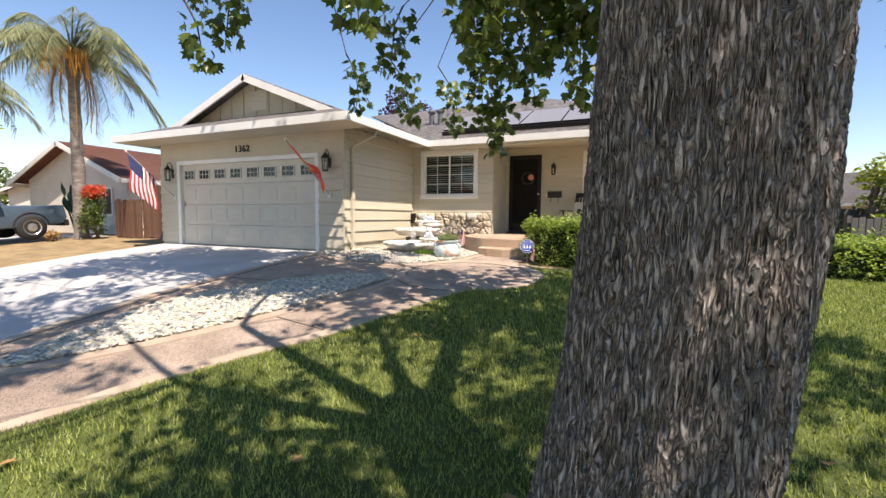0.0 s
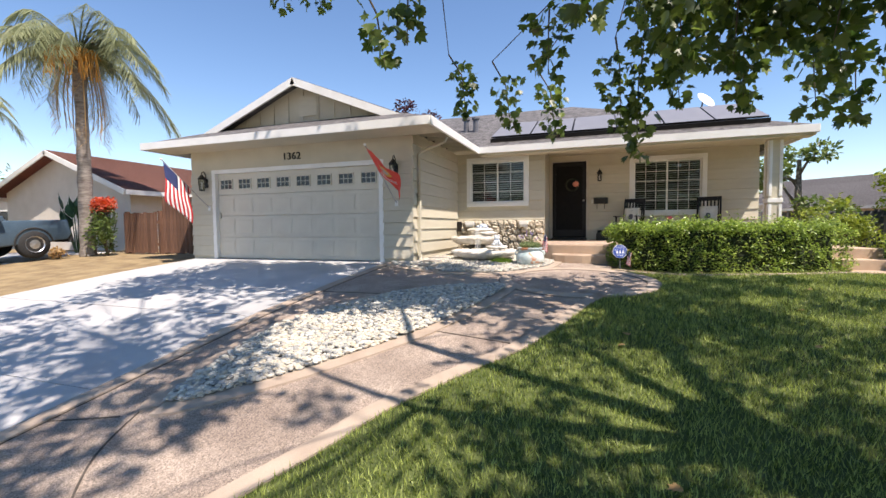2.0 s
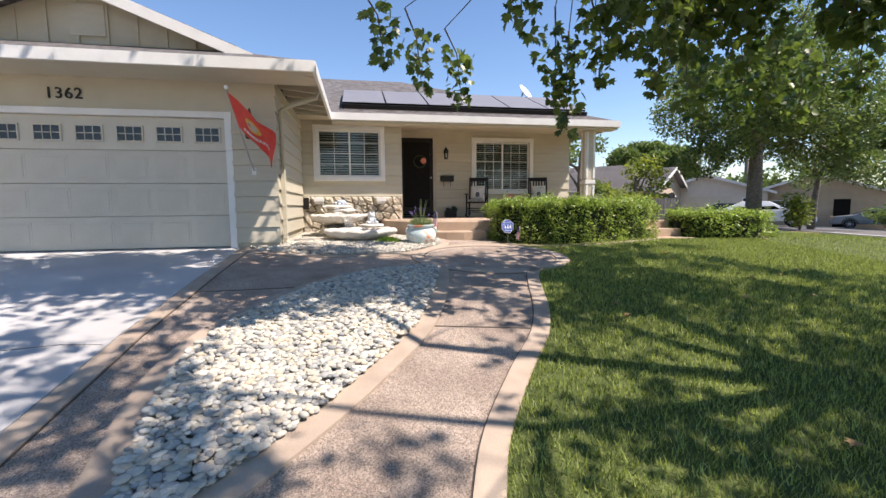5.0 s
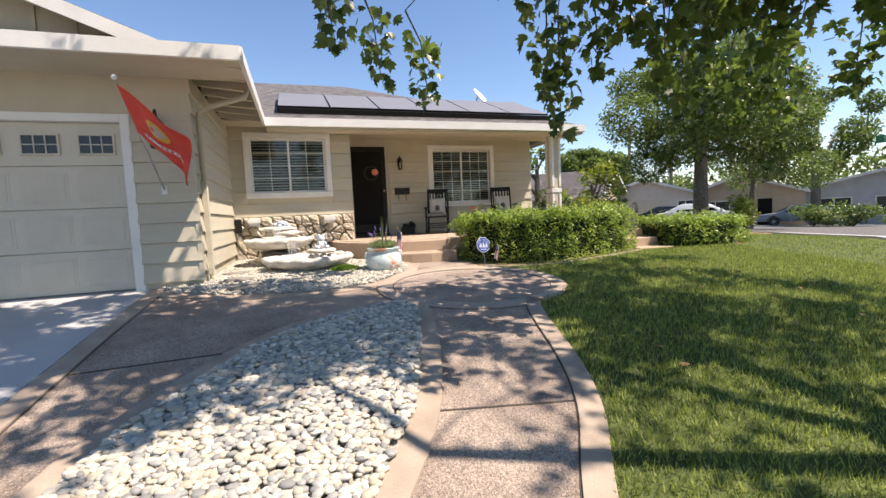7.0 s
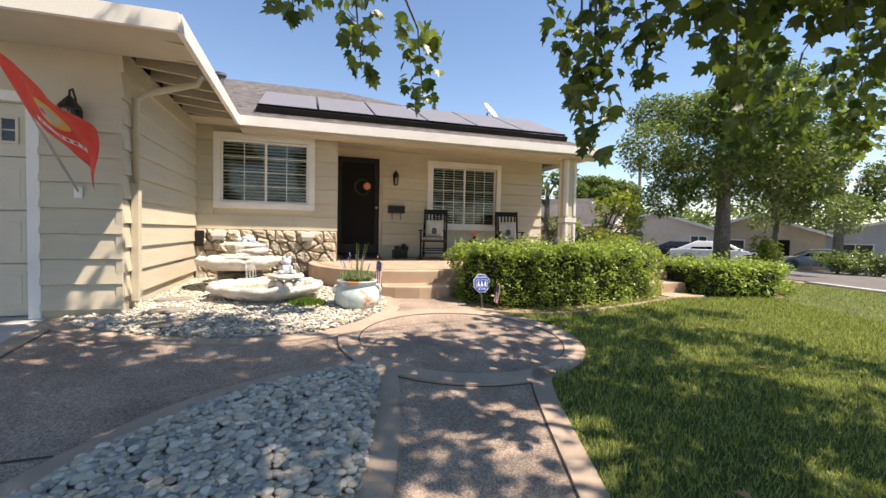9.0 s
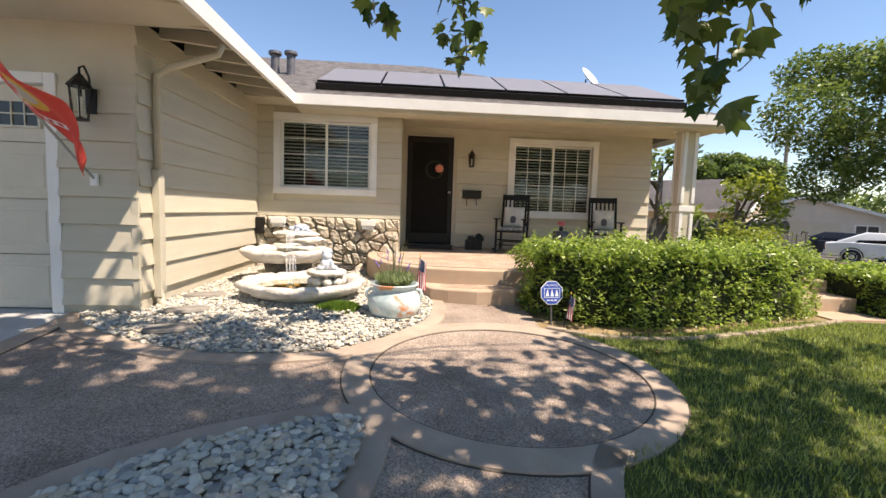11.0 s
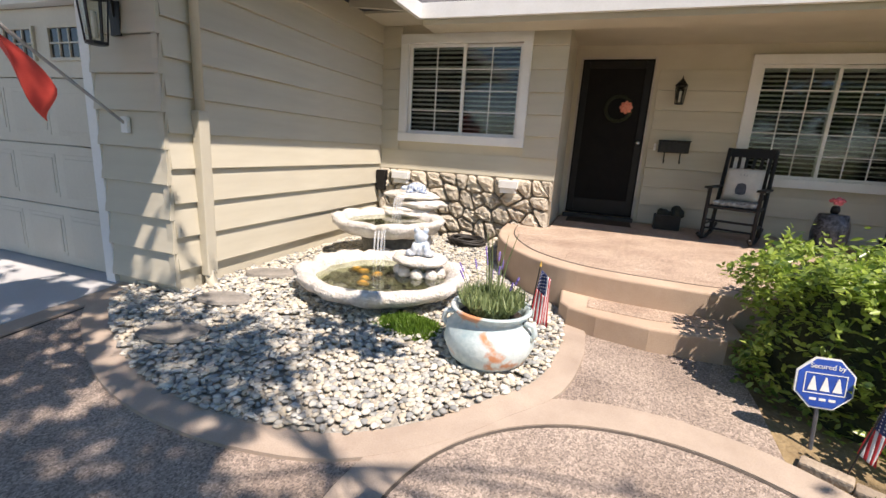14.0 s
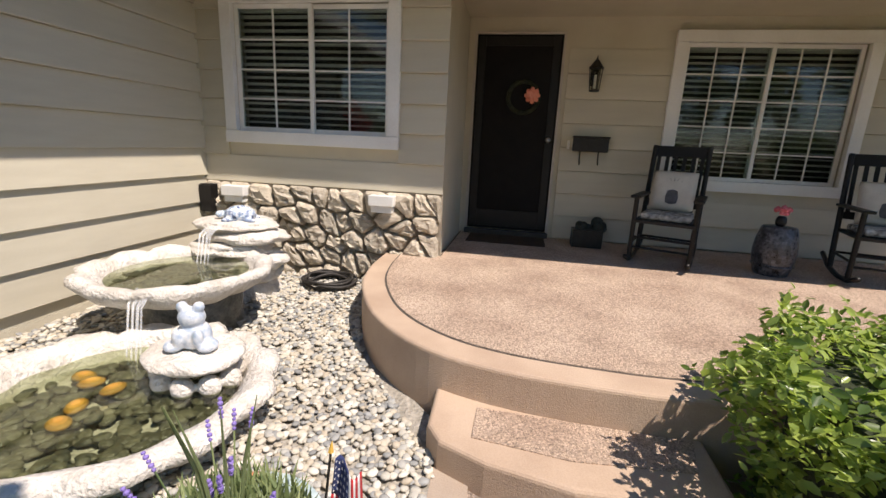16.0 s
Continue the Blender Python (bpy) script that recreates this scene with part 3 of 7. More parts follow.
leaf = part("door_leaf", box(fx0 + 0.03, fx1 - 0.03, YD - 0.005, YD + 0.04, fz0 + 0.01, fz1 - 0.03, 0.004), DARK_DOOR, door)
bm = bmesh.new()
for b in ((fx0 + 0.05, fx0 + 0.13, fz0 + 0.04, fz1 - 0.05), (fx1 - 0.13, fx1 - 0.05, fz0 + 0.04, fz1 - 0.05), (fx0 + 0.13, fx1 - 0.13, fz1 - 0.15, fz1 - 0.05), (fx0 + 0.13, fx1 - 0.13, fz0 + 0.04, fz0 + 0.24)):
    add_box(bm, b[0], b[1], YD - 0.016, YD - 0.004, b[2], b[3], 0.004)
part("door_stile", bm, BLACK, door)
bm = lathe([(0.03, 0), (0.03, 0.008), (0.012, 0.012), (0.012, 0.04), (0.026, 0.05), (0.03, 0.065), (0.02, 0.08), (0.004, 0.085)], 16)
bmesh.ops.transform(bm, matrix=pose(fx1 - 0.1, YD - 0.016, 1.49, 90), verts=bm.verts[:])
part("door_knob", bm, CHROME, door, "round brushed metal knob", True)
part("threshold", box(fx0, fx1, YD - 0.09, YD, PZ, fz0, 0.008), surface("dark_threshold", (0.03, 0.026, 0.022), (0.06, 0.05, 0.045), 10, 0.6), door)
door_mat = tagged(part("door_mat", box(2.62, 3.5, YD - 0.58, YD - 0.12, PZ + 0.001, PZ + 0.016, 0.004), surface("brown_mat", (0.035, 0.02, 0.012), (0.10, 0.055, 0.03), 30, 1, 0.8, 160)), "dark brown woven door mat at the entry", "mat")

# garage door
gdoor = tagged(new("door_2"), "closed cream sectional garage door with small windows", "garage door", kind="structure")
GH = 2.16
part("back_sheet", box(G_L, G_R, 0.10, 0.13, 0.0, GH), CREAM, gdoor)
for nm, b in (("door_trim", (G_L - 0.11, G_L - 0.002, -0.035, 0.1, -0.03, GH + 0.1)), ("door_trim", (G_R + 0.002, G_R + 0.11, -0.035, 0.1, -0.03, GH + 0.1)), ("door_trim", (G_L - 0.002, G_R + 0.002, -0.035, 0.1, GH, GH + 0.1))):
    part(nm, box(*b, 0.006), WHITE, gdoor)
rowh, colw = GH / 4, (G_R - G_L) / 8
section = mesh_of("section", box(G_L + 0.005, G_R - 0.005, 0.06, 0.1, 0.004, rowh - 0.004, 0.006), CREAM)
bm = bmesh.new()
add_box(bm, 0.05, colw - 0.05, 0.057, 0.064, 0.08, rowh - 0.08, 0.002)
add_box(bm, 0.085, colw - 0.085, 0.052, 0.06, 0.115, rowh - 0.115, 0.004)
raised = mesh_of("panel", bm, CREAM)
bm = bmesh.new()
for b in ((0.09, 0.115, 0.13, 0.40), (colw - 0.115, colw - 0.09, 0.13, 0.40), (0.115, colw - 0.115, 0.13, 0.155), (0.115, colw - 0.115, 0.375, 0.40)):
    add_box(bm, b[0], b[1], 0.035, 0.065, b[2], b[3], 0.004)
for i in (1, 2):
    x = 0.115 + (colw - 0.23) * i / 3
    add_box(bm, x - 0.006, x + 0.006, 0.04, 0.06, 0.155, 0.375)
add_box(bm, 0.115, colw - 0.115, 0.041, 0.061, 0.259, 0.271)
gframe = mesh_of("window_frame", bm, CREAM)
GPANE = surface("dark_pane", (0.015, 0.016, 0.018), (0.03, 0.032, 0.035), 2, 0.08, 0, 20)
gpane = mesh_of("pane", box(0.115, colw - 0.115, 0.052, 0.0595, 0.155, 0.375), GPANE)
for r in range(4):
    sec = share("section", section, Matrix.Translation((0, 0, r * rowh)), gdoor)
    for c in range(8):
        m = Matrix.Translation((G_L + c * colw, 0, 0))
        if r < 3:
            share("panel", raised, m, sec)
        else:
            fr = share("window_frame", gframe, m, sec)
            share("pane", gpane, Matrix.Identity(4), fr)
part("door_handle", add_box(add_box(bmesh.new(), G_L + 0.06, G_L + 0.09, 0.02, 0.045, 1.02, 1.18, 0.005), G_L + 0.068, G_L + 0.082, 0.04, 0.07, 1.04, 1.07), CHROME, gdoor)

# gable battens
for i in range(9):
    x = hl + 0.75 + i * (hr - hl - 1.5) / 8
    top = RIDGE_Z - abs(x - RIDGE_X) * (RIDGE_Z - zg) / (RIDGE_X - hl) - 0.12
    if top > zg + 0.05:
        part("batten", box(x - 0.02, x + 0.02, GY0 - 0.025, GY0 - 0.001, zg - 0.02, top), SIDING, roof)
part("gable_vent", box(RIDGE_X - 0.1, RIDGE_X + 0.42, GY0 - 0.04, GY0 - 0.026, zg + 0.12, zg + 0.62, 0.004), SIDING, roof)
# rafters under the garage eave
for i in range(7):
    y = -0.55 + i * 0.5
    part("rafter", beam((0.02, y, 2.80 + 0.12), (RX1 - 0.03, y, EAVE - 0.02), 0.05, 0.13), STUCCO, roof)
# trim boards at the corner of porch soffit
part("soffit_board", box(RX1 + 0.03, XE - 0.03, YE + 0.04, YE + 0.42, 2.66, 2.80), STUCCO, roof)

# stone veneer
STONE = surface("veneer_stone", (0.38, 0.32, 0.235), (0.70, 0.63, 0.51), 9, 0.9, 0.9, 45, vary=0.22, stretch=(1, 1, 3.2))
stone_wall = tagged(part("wall_stone", box(0.0, JUT + 0.02, YW - 0.03, YW - 0.002, -0.1, 0.94), GROUT), "buff fieldstone veneer under the window wall", "wall", kind="structure")
rnd = random.Random(5)
seeds = []
for j in range(5):
    for i in range(13):
        seeds.append((0.1 + i * 0.195 + (j % 2) * 0.09 + rnd.uniform(-0.07, 0.07), 0.02 + j * 0.2 + rnd.uniform(-0.07, 0.07)))


def cell(k, pts, lo, hi):
    """The polygon of points nearer to pts[k] than to any other, within a rectangle."""
    poly = [(lo[0], lo[1]), (hi[0], lo[1]), (hi[0], hi[1]), (lo[0], hi[1])]
    px, py = pts[k]
    for i, (qx, qy) in enumerate(pts):
        if i == k or abs(qx - px) > 1 or abs(qy - py) > 1:
            continue
        mx, my, nx, ny = (px + qx) / 2, (py + qy) / 2, qx - px, qy - py
        out = []
        for a, b in zip(poly, poly[1:] + poly[:1]):
            da, db = (a[0] - mx) * nx + (a[1] - my) * ny, (b[0] - mx) * nx + (b[1] - my) * ny
            if da <= 0:
                out.append(a)
            if da * db < 0:
                t = da / (da - db)
                out.append((a[0] + t * (b[0] - a[0]), a[1] + t * (b[1] - a[1])))
        poly = out
        if len(poly) < 3:
            return []
    return poly


def stone_mesh(poly, depth):
    """A rounded, uneven stone over a small polygon in the xz plane, its face towards -y."""
    cx, cz = sum(p[0] for p in poly) / len(poly), sum(p[1] for p in poly) / len(poly)
    ring_pts = []
    for a, b in zip(poly, poly[1:] + poly[:1]):
        for t in (0.15, 0.5, 0.85):
            ring_pts.append((a[0] + t * (b[0] - a[0]), a[1] + t * (b[1] - a[1])))
    bm = bmesh.new()
    rings = []
    tilt = rnd.uniform(-0.25, 0.25), rnd.uniform(-0.25, 0.25)
    for k, y in ((0.96, 0.0), (0.93, 0.45), (0.8, 0.85), (0.45, 1.0)):
        ring_v = []
        for x, z in ring_pts:
            dx, dz = (x - cx) * k, (z - cz) * k
            w = noise.noise((x * 14, z * 26, k * 3)) * 0.03
            ring_v.append(bm.verts.new((cx + dx, -depth * y * (1 + tilt[0] * dx * 4 + tilt[1] * dz * 4) - w * (y > 0), cz + dz)))
        rings.append(ring_v)
    n = len(ring_pts)
    for a, b in zip(rings, rings[1:]):
        for i in range(n):
            bm.faces.new((a[i], a[(i + 1) % n], b[(i + 1) % n], b[i]))
    bm.faces.new(rings[-1])
    bmesh.ops.recalc_face_normals(bm, faces=bm.faces[:])
    return bm


def shear(p, way=1):
    """Leans the pattern, so that the stones run aslant."""
    return (p[0] + way * 0.85 * p[1] * 0.55, p[1])


leaning = [shear(p) for p in seeds]
for k in range(len(leaning)):
    poly = [shear(p, -1) for p in cell(k, leaning, (-0.4, -0.08), (JUT + 0.8, 0.93))]
    poly = [(min(max(x, 0.01), JUT + 0.015), z) for x, z in poly]
    if len(poly) >= 3 and max(p[0] for p in poly) - min(p[0] for p in poly) > 0.06:
        cx, cz = sum(p[0] for p in poly) / len(poly), sum(p[1] for p in poly) / len(poly)
        poly = [(cx + (x - cx) * 0.97, cz + (z - cz) * 0.97) for x, z in poly]
        ob = part("stone", stone_mesh(poly, rnd.uniform(0.035, 0.11)), STONE, stone_wall)
        ob.matrix_basis = Matrix.Translation((0, YW - 0.03, 0))
for i, x in enumerate((0.41, 1.93)):
    tagged(part("wall_light", add_box(add_box(bmesh.new(), x - 0.12, x + 0.12, YW - 0.19, YW - 0.03, 0.80, 0.90, 0.008), x - 0.10, x + 0.10, YW - 0.17, YW - 0.04, 0.74, 0.80, 0.004), WHITE), "white box lamp under the siding over the stones", "lamp", "stone wall lamps")

corner_box = thing("corner_box", "small dark outlet box in the corner over the stones", "outlet box", pose(0.06, YW - 0.12, 0.62))
part("body", box(-0.015, 0.11, -0.05, 0.05, 0, 0.28, 0.008), BLACK, corner_box)
part("cover", box(-0.02, 0.115, -0.062, -0.05, 0.01, 0.27, 0.005), BLACK, corner_box)

# ---- scattering ----
def scatter(name, tv, tf, pos, rot, size, material, parent=None, smooth=False):
    """One mesh of many turned and scaled copies of a small template."""
    tv, tf = np.asarray(tv, float), np.asarray(tf, int)
    k = len(pos)
    v = np.einsum("nij,mj->nmi", rot, tv) * np.asarray(size).reshape(k, 1, -1) + np.asarray(pos)[:, None, :]
    f = (tf[None] + (np.arange(k) * len(tv))[:, None, None])
    me = bpy.data.meshes.new(name)
    nf, w = k * len(tf), tf.shape[1]
    me.vertices.add(k * len(tv))
    me.vertices.foreach_set("co", v.reshape(-1))
    me.loops.add(nf * w)
    me.loops.foreach_set("vertex_index", f.reshape(-1).astype(np.int32))
    me.polygons.add(nf)
    me.polygons.foreach_set("loop_start", np.arange(0, nf * w, w, dtype=np.int32))
    if smooth:
        me.polygons.foreach_set("use_smooth", np.ones(nf, dtype=bool))
    me.update(calc_edges=True)
    me.materials.append(material)
    ob = new(name, me)
    if parent is not None:
        ob.parent = parent
    return ob


def turns(rng, k, tilt=math.pi, lead=None):
    """Random rotations: a spin about z, then a lean of up to tilt."""
    a, b, c = rng.uniform(0, 2 * math.pi, k), rng.uniform(-tilt, tilt, k), rng.uniform(0, 2 * math.pi, k)
    ca, sa, cb, sb, cc, sc = np.cos(a), np.sin(a), np.cos(b), np.sin(b), np.cos(c), np.sin(c)
    z, o = np.zeros(k), np.ones(k)
    ra = np.stack([ca, -sa, z, sa, ca, z, z, z, o], 1).reshape(k, 3, 3)
    rb = np.stack([o, z, z, z, cb, -sb, z, sb, cb], 1).reshape(k, 3, 3)
    rc = np.stack([cc, -sc, z, sc, cc, z, z, z, o], 1).reshape(k, 3, 3)
    return ra @ rb @ rc


# a lobed leaf, folded along its rib, and a plain oval one
LOBED_V = [(0, 0, 0), (0.30, 0.10, 0.05), (0.55, 0.42, 0.10), (0.33, 0.50, 0.06), (0.42, 0.82, 0.05), (0.17, 0.74, 0.02), (0, 1.08, -0.10), (-0.17, 0.74, 0.02), (-0.42, 0.82, 0.05), (-0.33, 0.50, 0.06), (-0.55, 0.42, 0.10), (-0.30, 0.10, 0.05)]
LOBED_F = [(0, 1, 3), (1, 2, 3), (0, 3, 5), (3, 4, 5), (0, 5, 6), (0, 6, 7), (7, 8, 9), (0, 7, 9), (9, 10, 11), (0, 9, 11)]
OVAL_V = [(0, 0, 0), (0.24, 0.35, 0.05), (0.20, 0.7, 0.03), (0, 1, -0.08), (-0.20, 0.7, 0.03), (-0.24, 0.35, 0.05)]
OVAL_F = [(0, 1, 2), (0, 2, 3), (0, 3, 4), (0, 4, 5)]
rng = np.random.default_rng(11)
TREE_LEAF = leafy("tree_leaves", (0.032, 0.064, 0.015), (0.16, 0.21, 0.05), 0.38, 0.38)
HEDGE_LEAF = leafy("hedge_leaves", (0.07, 0.125, 0.024), (0.40, 0.49, 0.12), 0.3, 0.4)
BARK = surface("tree_bark", (0.32, 0.27, 0.225), (0.58, 0.515, 0.45), 9, 0.95, 1.0, 120, stretch=(1, 1, 0.26), spots=(85, 0.4))
nt = BARK.node_tree
bc, bmap, bwarp, bv = nt.nodes.new("ShaderNodeTexCoord"), nt.nodes.new("ShaderNodeMapping"), nt.nodes.new("ShaderNodeTexNoise"), nt.nodes.new("ShaderNodeTexVoronoi")
bmap.inputs["Scale"].default_value = (1, 1, 0.13)
bwarp.inputs["Scale"].default_value, bwarp.inputs["Detail"].default_value = 14, 3
bv.feature = "DISTANCE_TO_EDGE"
bv.inputs["Scale"].default_value = 60
bj = nt.nodes.new("ShaderNodeVectorMath")
bj.operation = "MULTIPLY_ADD"
bj.inputs[1].default_value = (0.05, 0.05, 0.05)
nt.links.new(bc.outputs["Object"], bmap.inputs[0])
nt.links.new(bmap.outputs[0], bwarp.inputs[0])
nt.links.new(bwarp.outputs["Color"], bj.inputs[0])
nt.links.new(bmap.outputs[0], bj.inputs[2])
nt.links.new(bj.outputs[0], bv.inputs[0])
# furrows: groove shade mixed into the bark colour, with relief to match
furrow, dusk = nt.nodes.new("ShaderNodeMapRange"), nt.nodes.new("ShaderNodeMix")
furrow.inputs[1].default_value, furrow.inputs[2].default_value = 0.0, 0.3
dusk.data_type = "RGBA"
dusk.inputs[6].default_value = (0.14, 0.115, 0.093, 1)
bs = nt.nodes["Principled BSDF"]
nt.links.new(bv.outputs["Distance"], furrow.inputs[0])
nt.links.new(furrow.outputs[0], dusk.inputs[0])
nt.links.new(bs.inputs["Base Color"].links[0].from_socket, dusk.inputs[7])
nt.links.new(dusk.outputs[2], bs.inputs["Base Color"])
rel = nt.nodes.new("ShaderNodeBump")
rel.inputs["Strength"].default_value, rel.inputs["Distance"].default_value = 1.0, 0.02
nt.links.new(furrow.outputs[0], rel.inputs["Height"])
nt.links.new(bs.inputs["Normal"].links[0].from_socket, rel.inputs["Normal"])
nt.links.new(rel.outputs[0], bs.inputs["Normal"])
TWIG = surface("twig_bark", (0.06, 0.045, 0.03), (0.16, 0.125, 0.09), 12, 0.9, 0.4, 60)


def bark_trunk(line, radii, n=330, rings=560, depth=0.017):
    """A thick trunk with ridged bark, along a bent line."""
    pts = [Vector(p) for p in line]
    bm = bmesh.new()
    prev = None
    for j in range(rings + 1):
        u = j / rings * (len(pts) - 1)
        i = min(int(u), len(pts) - 2)
        t = u - i
        c = pts[i].lerp(pts[i + 1], t)
        r = radii[i] * (1 - t) + radii[i + 1] * t
        rowv = []
        for k in range(n):
            a = 2 * math.pi * k / n
            x, y = math.cos(a), math.sin(a)
            lump = noise.noise((x * 1.6, y * 1.6, c.z * 0.9)) * 0.07
            q = Vector((x * r * 50, y * r * 50, c.z * 10.0))
            w = noise.noise(q * 0.5) * 0.8
            ridge = 1 - abs(noise.noise(q + Vector((w, w, 0)))) * 2.4
            fine = noise.noise(q * 2.7)
            rr = r * (1 + lump) + depth * (ridge - 0.5) + 0.006 * fine
            rowv.append(bm.verts.new((c.x + x * rr, c.y + y * rr, c.z)))
        if prev:
            for k in range(n):
                bm.faces.new((prev[k], prev[(k + 1) % n], rowv[(k + 1) % n], rowv[k]))
        prev = rowv
    return bm


TX, TY = 6.22, -6.5
big_tree = tagged(new("shade_tree"), "large shade tree with furrowed grey bark over the lawn", "tree")
gz = land(TX, TY)
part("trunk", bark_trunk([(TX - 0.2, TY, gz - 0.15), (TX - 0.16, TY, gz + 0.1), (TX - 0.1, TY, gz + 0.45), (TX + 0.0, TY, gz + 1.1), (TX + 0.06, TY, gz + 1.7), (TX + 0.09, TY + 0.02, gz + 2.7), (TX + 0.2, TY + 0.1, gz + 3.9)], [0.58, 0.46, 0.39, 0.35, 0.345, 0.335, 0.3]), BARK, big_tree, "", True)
fork = Vector((TX + 0.08, TY + 0.05, gz + 3.4))
limb_ends = [(1.6, -3.2, 5.4), (4.4, -2.4, 4.4), (8.4, -2.6, 5.0), (7.6, -9.0, 6.2), (2.6, -7.6, 6.8), (6.4, -5.2, 8.4)]
limbs = []
for e in limb_ends:
    e = Vector(e)
    side = Vector((e.y - fork.y, fork.x - e.x, 0)) * (0.16 if len(limbs) % 2 else -0.13)
    mid1 = fork.lerp(e, 0.35) + Vector((0, 0, 0.7)) + side
    mid2 = fork.lerp(e, 0.7) + Vector((0, 0, 0.45)) - side * 0.4
    limbs.append([fork, mid1, mid2, e])
    part("limb", tube([fork - Vector((0, 0, 0.3)), mid1, mid2, e], [0.12, 0.045, 0.02, 0.01], 10), BARK, big_tree, "", True)
# hanging twigs with leaves: tips that droop low over the walk, and the high canopy
sprays = []
low = [((4.3, -2.15, 2.75), 1.25, 0.26), ((4.05, -2.3, 2.9), 1.0, 0.30), ((3.0, -0.9, 3.1), 0.95, 0.26), ((2.3, -1.3, 3.15), 0.85, 0.24), ((1.7, -1.9, 3.2), 0.8, 0.24), ((1.7, -4.8, 2.85), 0.6, 0.2), ((1.95, -4.6, 3.05), 0.6, 0.2), ((3.2, -3.2, 3.2), 0.8, 0.3), ((4.7, -2.3, 3.0), 0.8, 0.28),
       ((4.5, -3.9, 3.0), 0.8, 0.3), ((3.6, -4.6, 3.0), 0.6, 0.3), ((5.4, -2.6, 2.9), 0.9, 0.3), ((6.0, -3.2, 3.0), 0.9, 0.3), ((6.3, -2.0, 2.9), 0.9, 0.32), ((6.9, -1.6, 2.9), 1.0, 0.32), ((7.5, -2.4, 3.0), 1.0, 0.34), ((7.9, -1.4, 3.0), 1.1, 0.34), ((8.5, -2.8, 3.1), 1.1, 0.34), ((8.9, -1.6, 3.1), 1.1, 0.34), ((5.2, -3.2, 3.3), 0.8, 0.3)]
for i in range(17):
    low.append(((rng.uniform(4.3, 6.0), rng.uniform(-3.9, -2.6), rng.uniform(3.0, 3.9)), rng.uniform(0.6, 0.9), rng.uniform(0.24, 0.34)))
for i in range(13):
    x, y = rng.uniform(5.9, 9.8), rng.uniform(-5.2, -3.2)
    low.append(((x, y, rng.uniform(3.0, 4.3) + 0.06 * (x - 4.6)), rng.uniform(0.7, 1.1), rng.uniform(0.28, 0.42)))
for top, drop, rad in low:
    sprays.append((top, drop, rad, int(95 * drop * (rad / 0.3))))
def gap(x, y, z):
    """Gaps cut in the crown so that chosen ground patches stay sunlit."""
    gx, gy = x - 0.5 * (z + 0.6), y + 0.31 * (z + 0.6)
    return any(((gx - cx) / rx) ** 2 + ((gy - cy) / ry) ** 2 < 1 for cx, cy, rx, ry in ((1.1, -4.3, 1.2, 1.0), (1.9, -6.7, 1.0, 0.9), (2.7, 1.15, 2.3, 1.8), (-4.6, -6.0, 1.2, 0.9), (8.8, -1.6, 2.2, 1.1), (6.4, -2.6, 0.8, 0.5), (1.9, -0.7, 0.6, 0.45)))


for i in range(620):
    u, v, w = rng.uniform(-1, 1), rng.uniform(-1, 1), rng.uniform(0, 1)
    x, y = 5.6 + 7.4 * u, -6.0 + 5.0 * v
    q = u * u + v * v
    if q > 1:
        continue
    floor_z = 3.7 + max(0.0, 4.4 - x) * 0.42
    z = floor_z + w * (8.6 - floor_z) * math.sqrt(1 - q * 0.8)
    if gap(x, y, z) or noise.noise((x * 0.55, y * 0.55, z * 0.4)) < -0.22:
        continue
    sprays.append(((x, y, z), rng.uniform(0.5, 1.0), rng.uniform(0.32, 0.55), 42))
# unseen sprays added overhead, to cast shade on drive, walk and lawn
for i in range(140):
    x, y, z = rng.uniform(-1.6, 4.0), rng.uniform(-5.4, -2.3), rng.uniform(4.9, 6.8)
    if not gap(x, y, z):
        sprays.append(((x, y, z), rng.uniform(0.5, 0.9), rng.uniform(0.35, 0.6), 46))
for i in range(84):
    z = rng.uniform(6.0, 7.6)
    x, y = rng.uniform(-1.0, 2.3) + 0.5 * (z + 0.3), rng.uniform(-2.8, -1.25) - 0.31 * (z + 0.3)
    sprays.append(((x, y, z), rng.uniform(0.5, 0.9), rng.uniform(0.35, 0.55), 46))
for i in range(44):
    z = rng.uniform(6.0, 7.8)
    x, y = rng.uniform(-3.4, 0.7) + 0.5 * (z + 0.8), rng.uniform(-7.4, -5.1) - 0.31 * (z + 0.8)
    if not gap(x, y, z):
        sprays.append(((x, y, z), rng.uniform(0.5, 0.9), rng.uniform(0.35, 0.55), 46))
for i in range(64):
    z = rng.uniform(5.2, 7.8)
    x, y = rng.uniform(3.0, 7.2) + 0.5 * (z + 0.7), rng.uniform(-7.6, -3.3) - 0.31 * (z + 0.7)
    if noise.noise((x * 0.8, y * 0.8, 3.0)) > -0.1:
        sprays.append(((x, y, z), rng.uniform(0.5, 0.9), rng.uniform(0.35, 0.55), 46))
pos = []
bm_tw = bmesh.new()
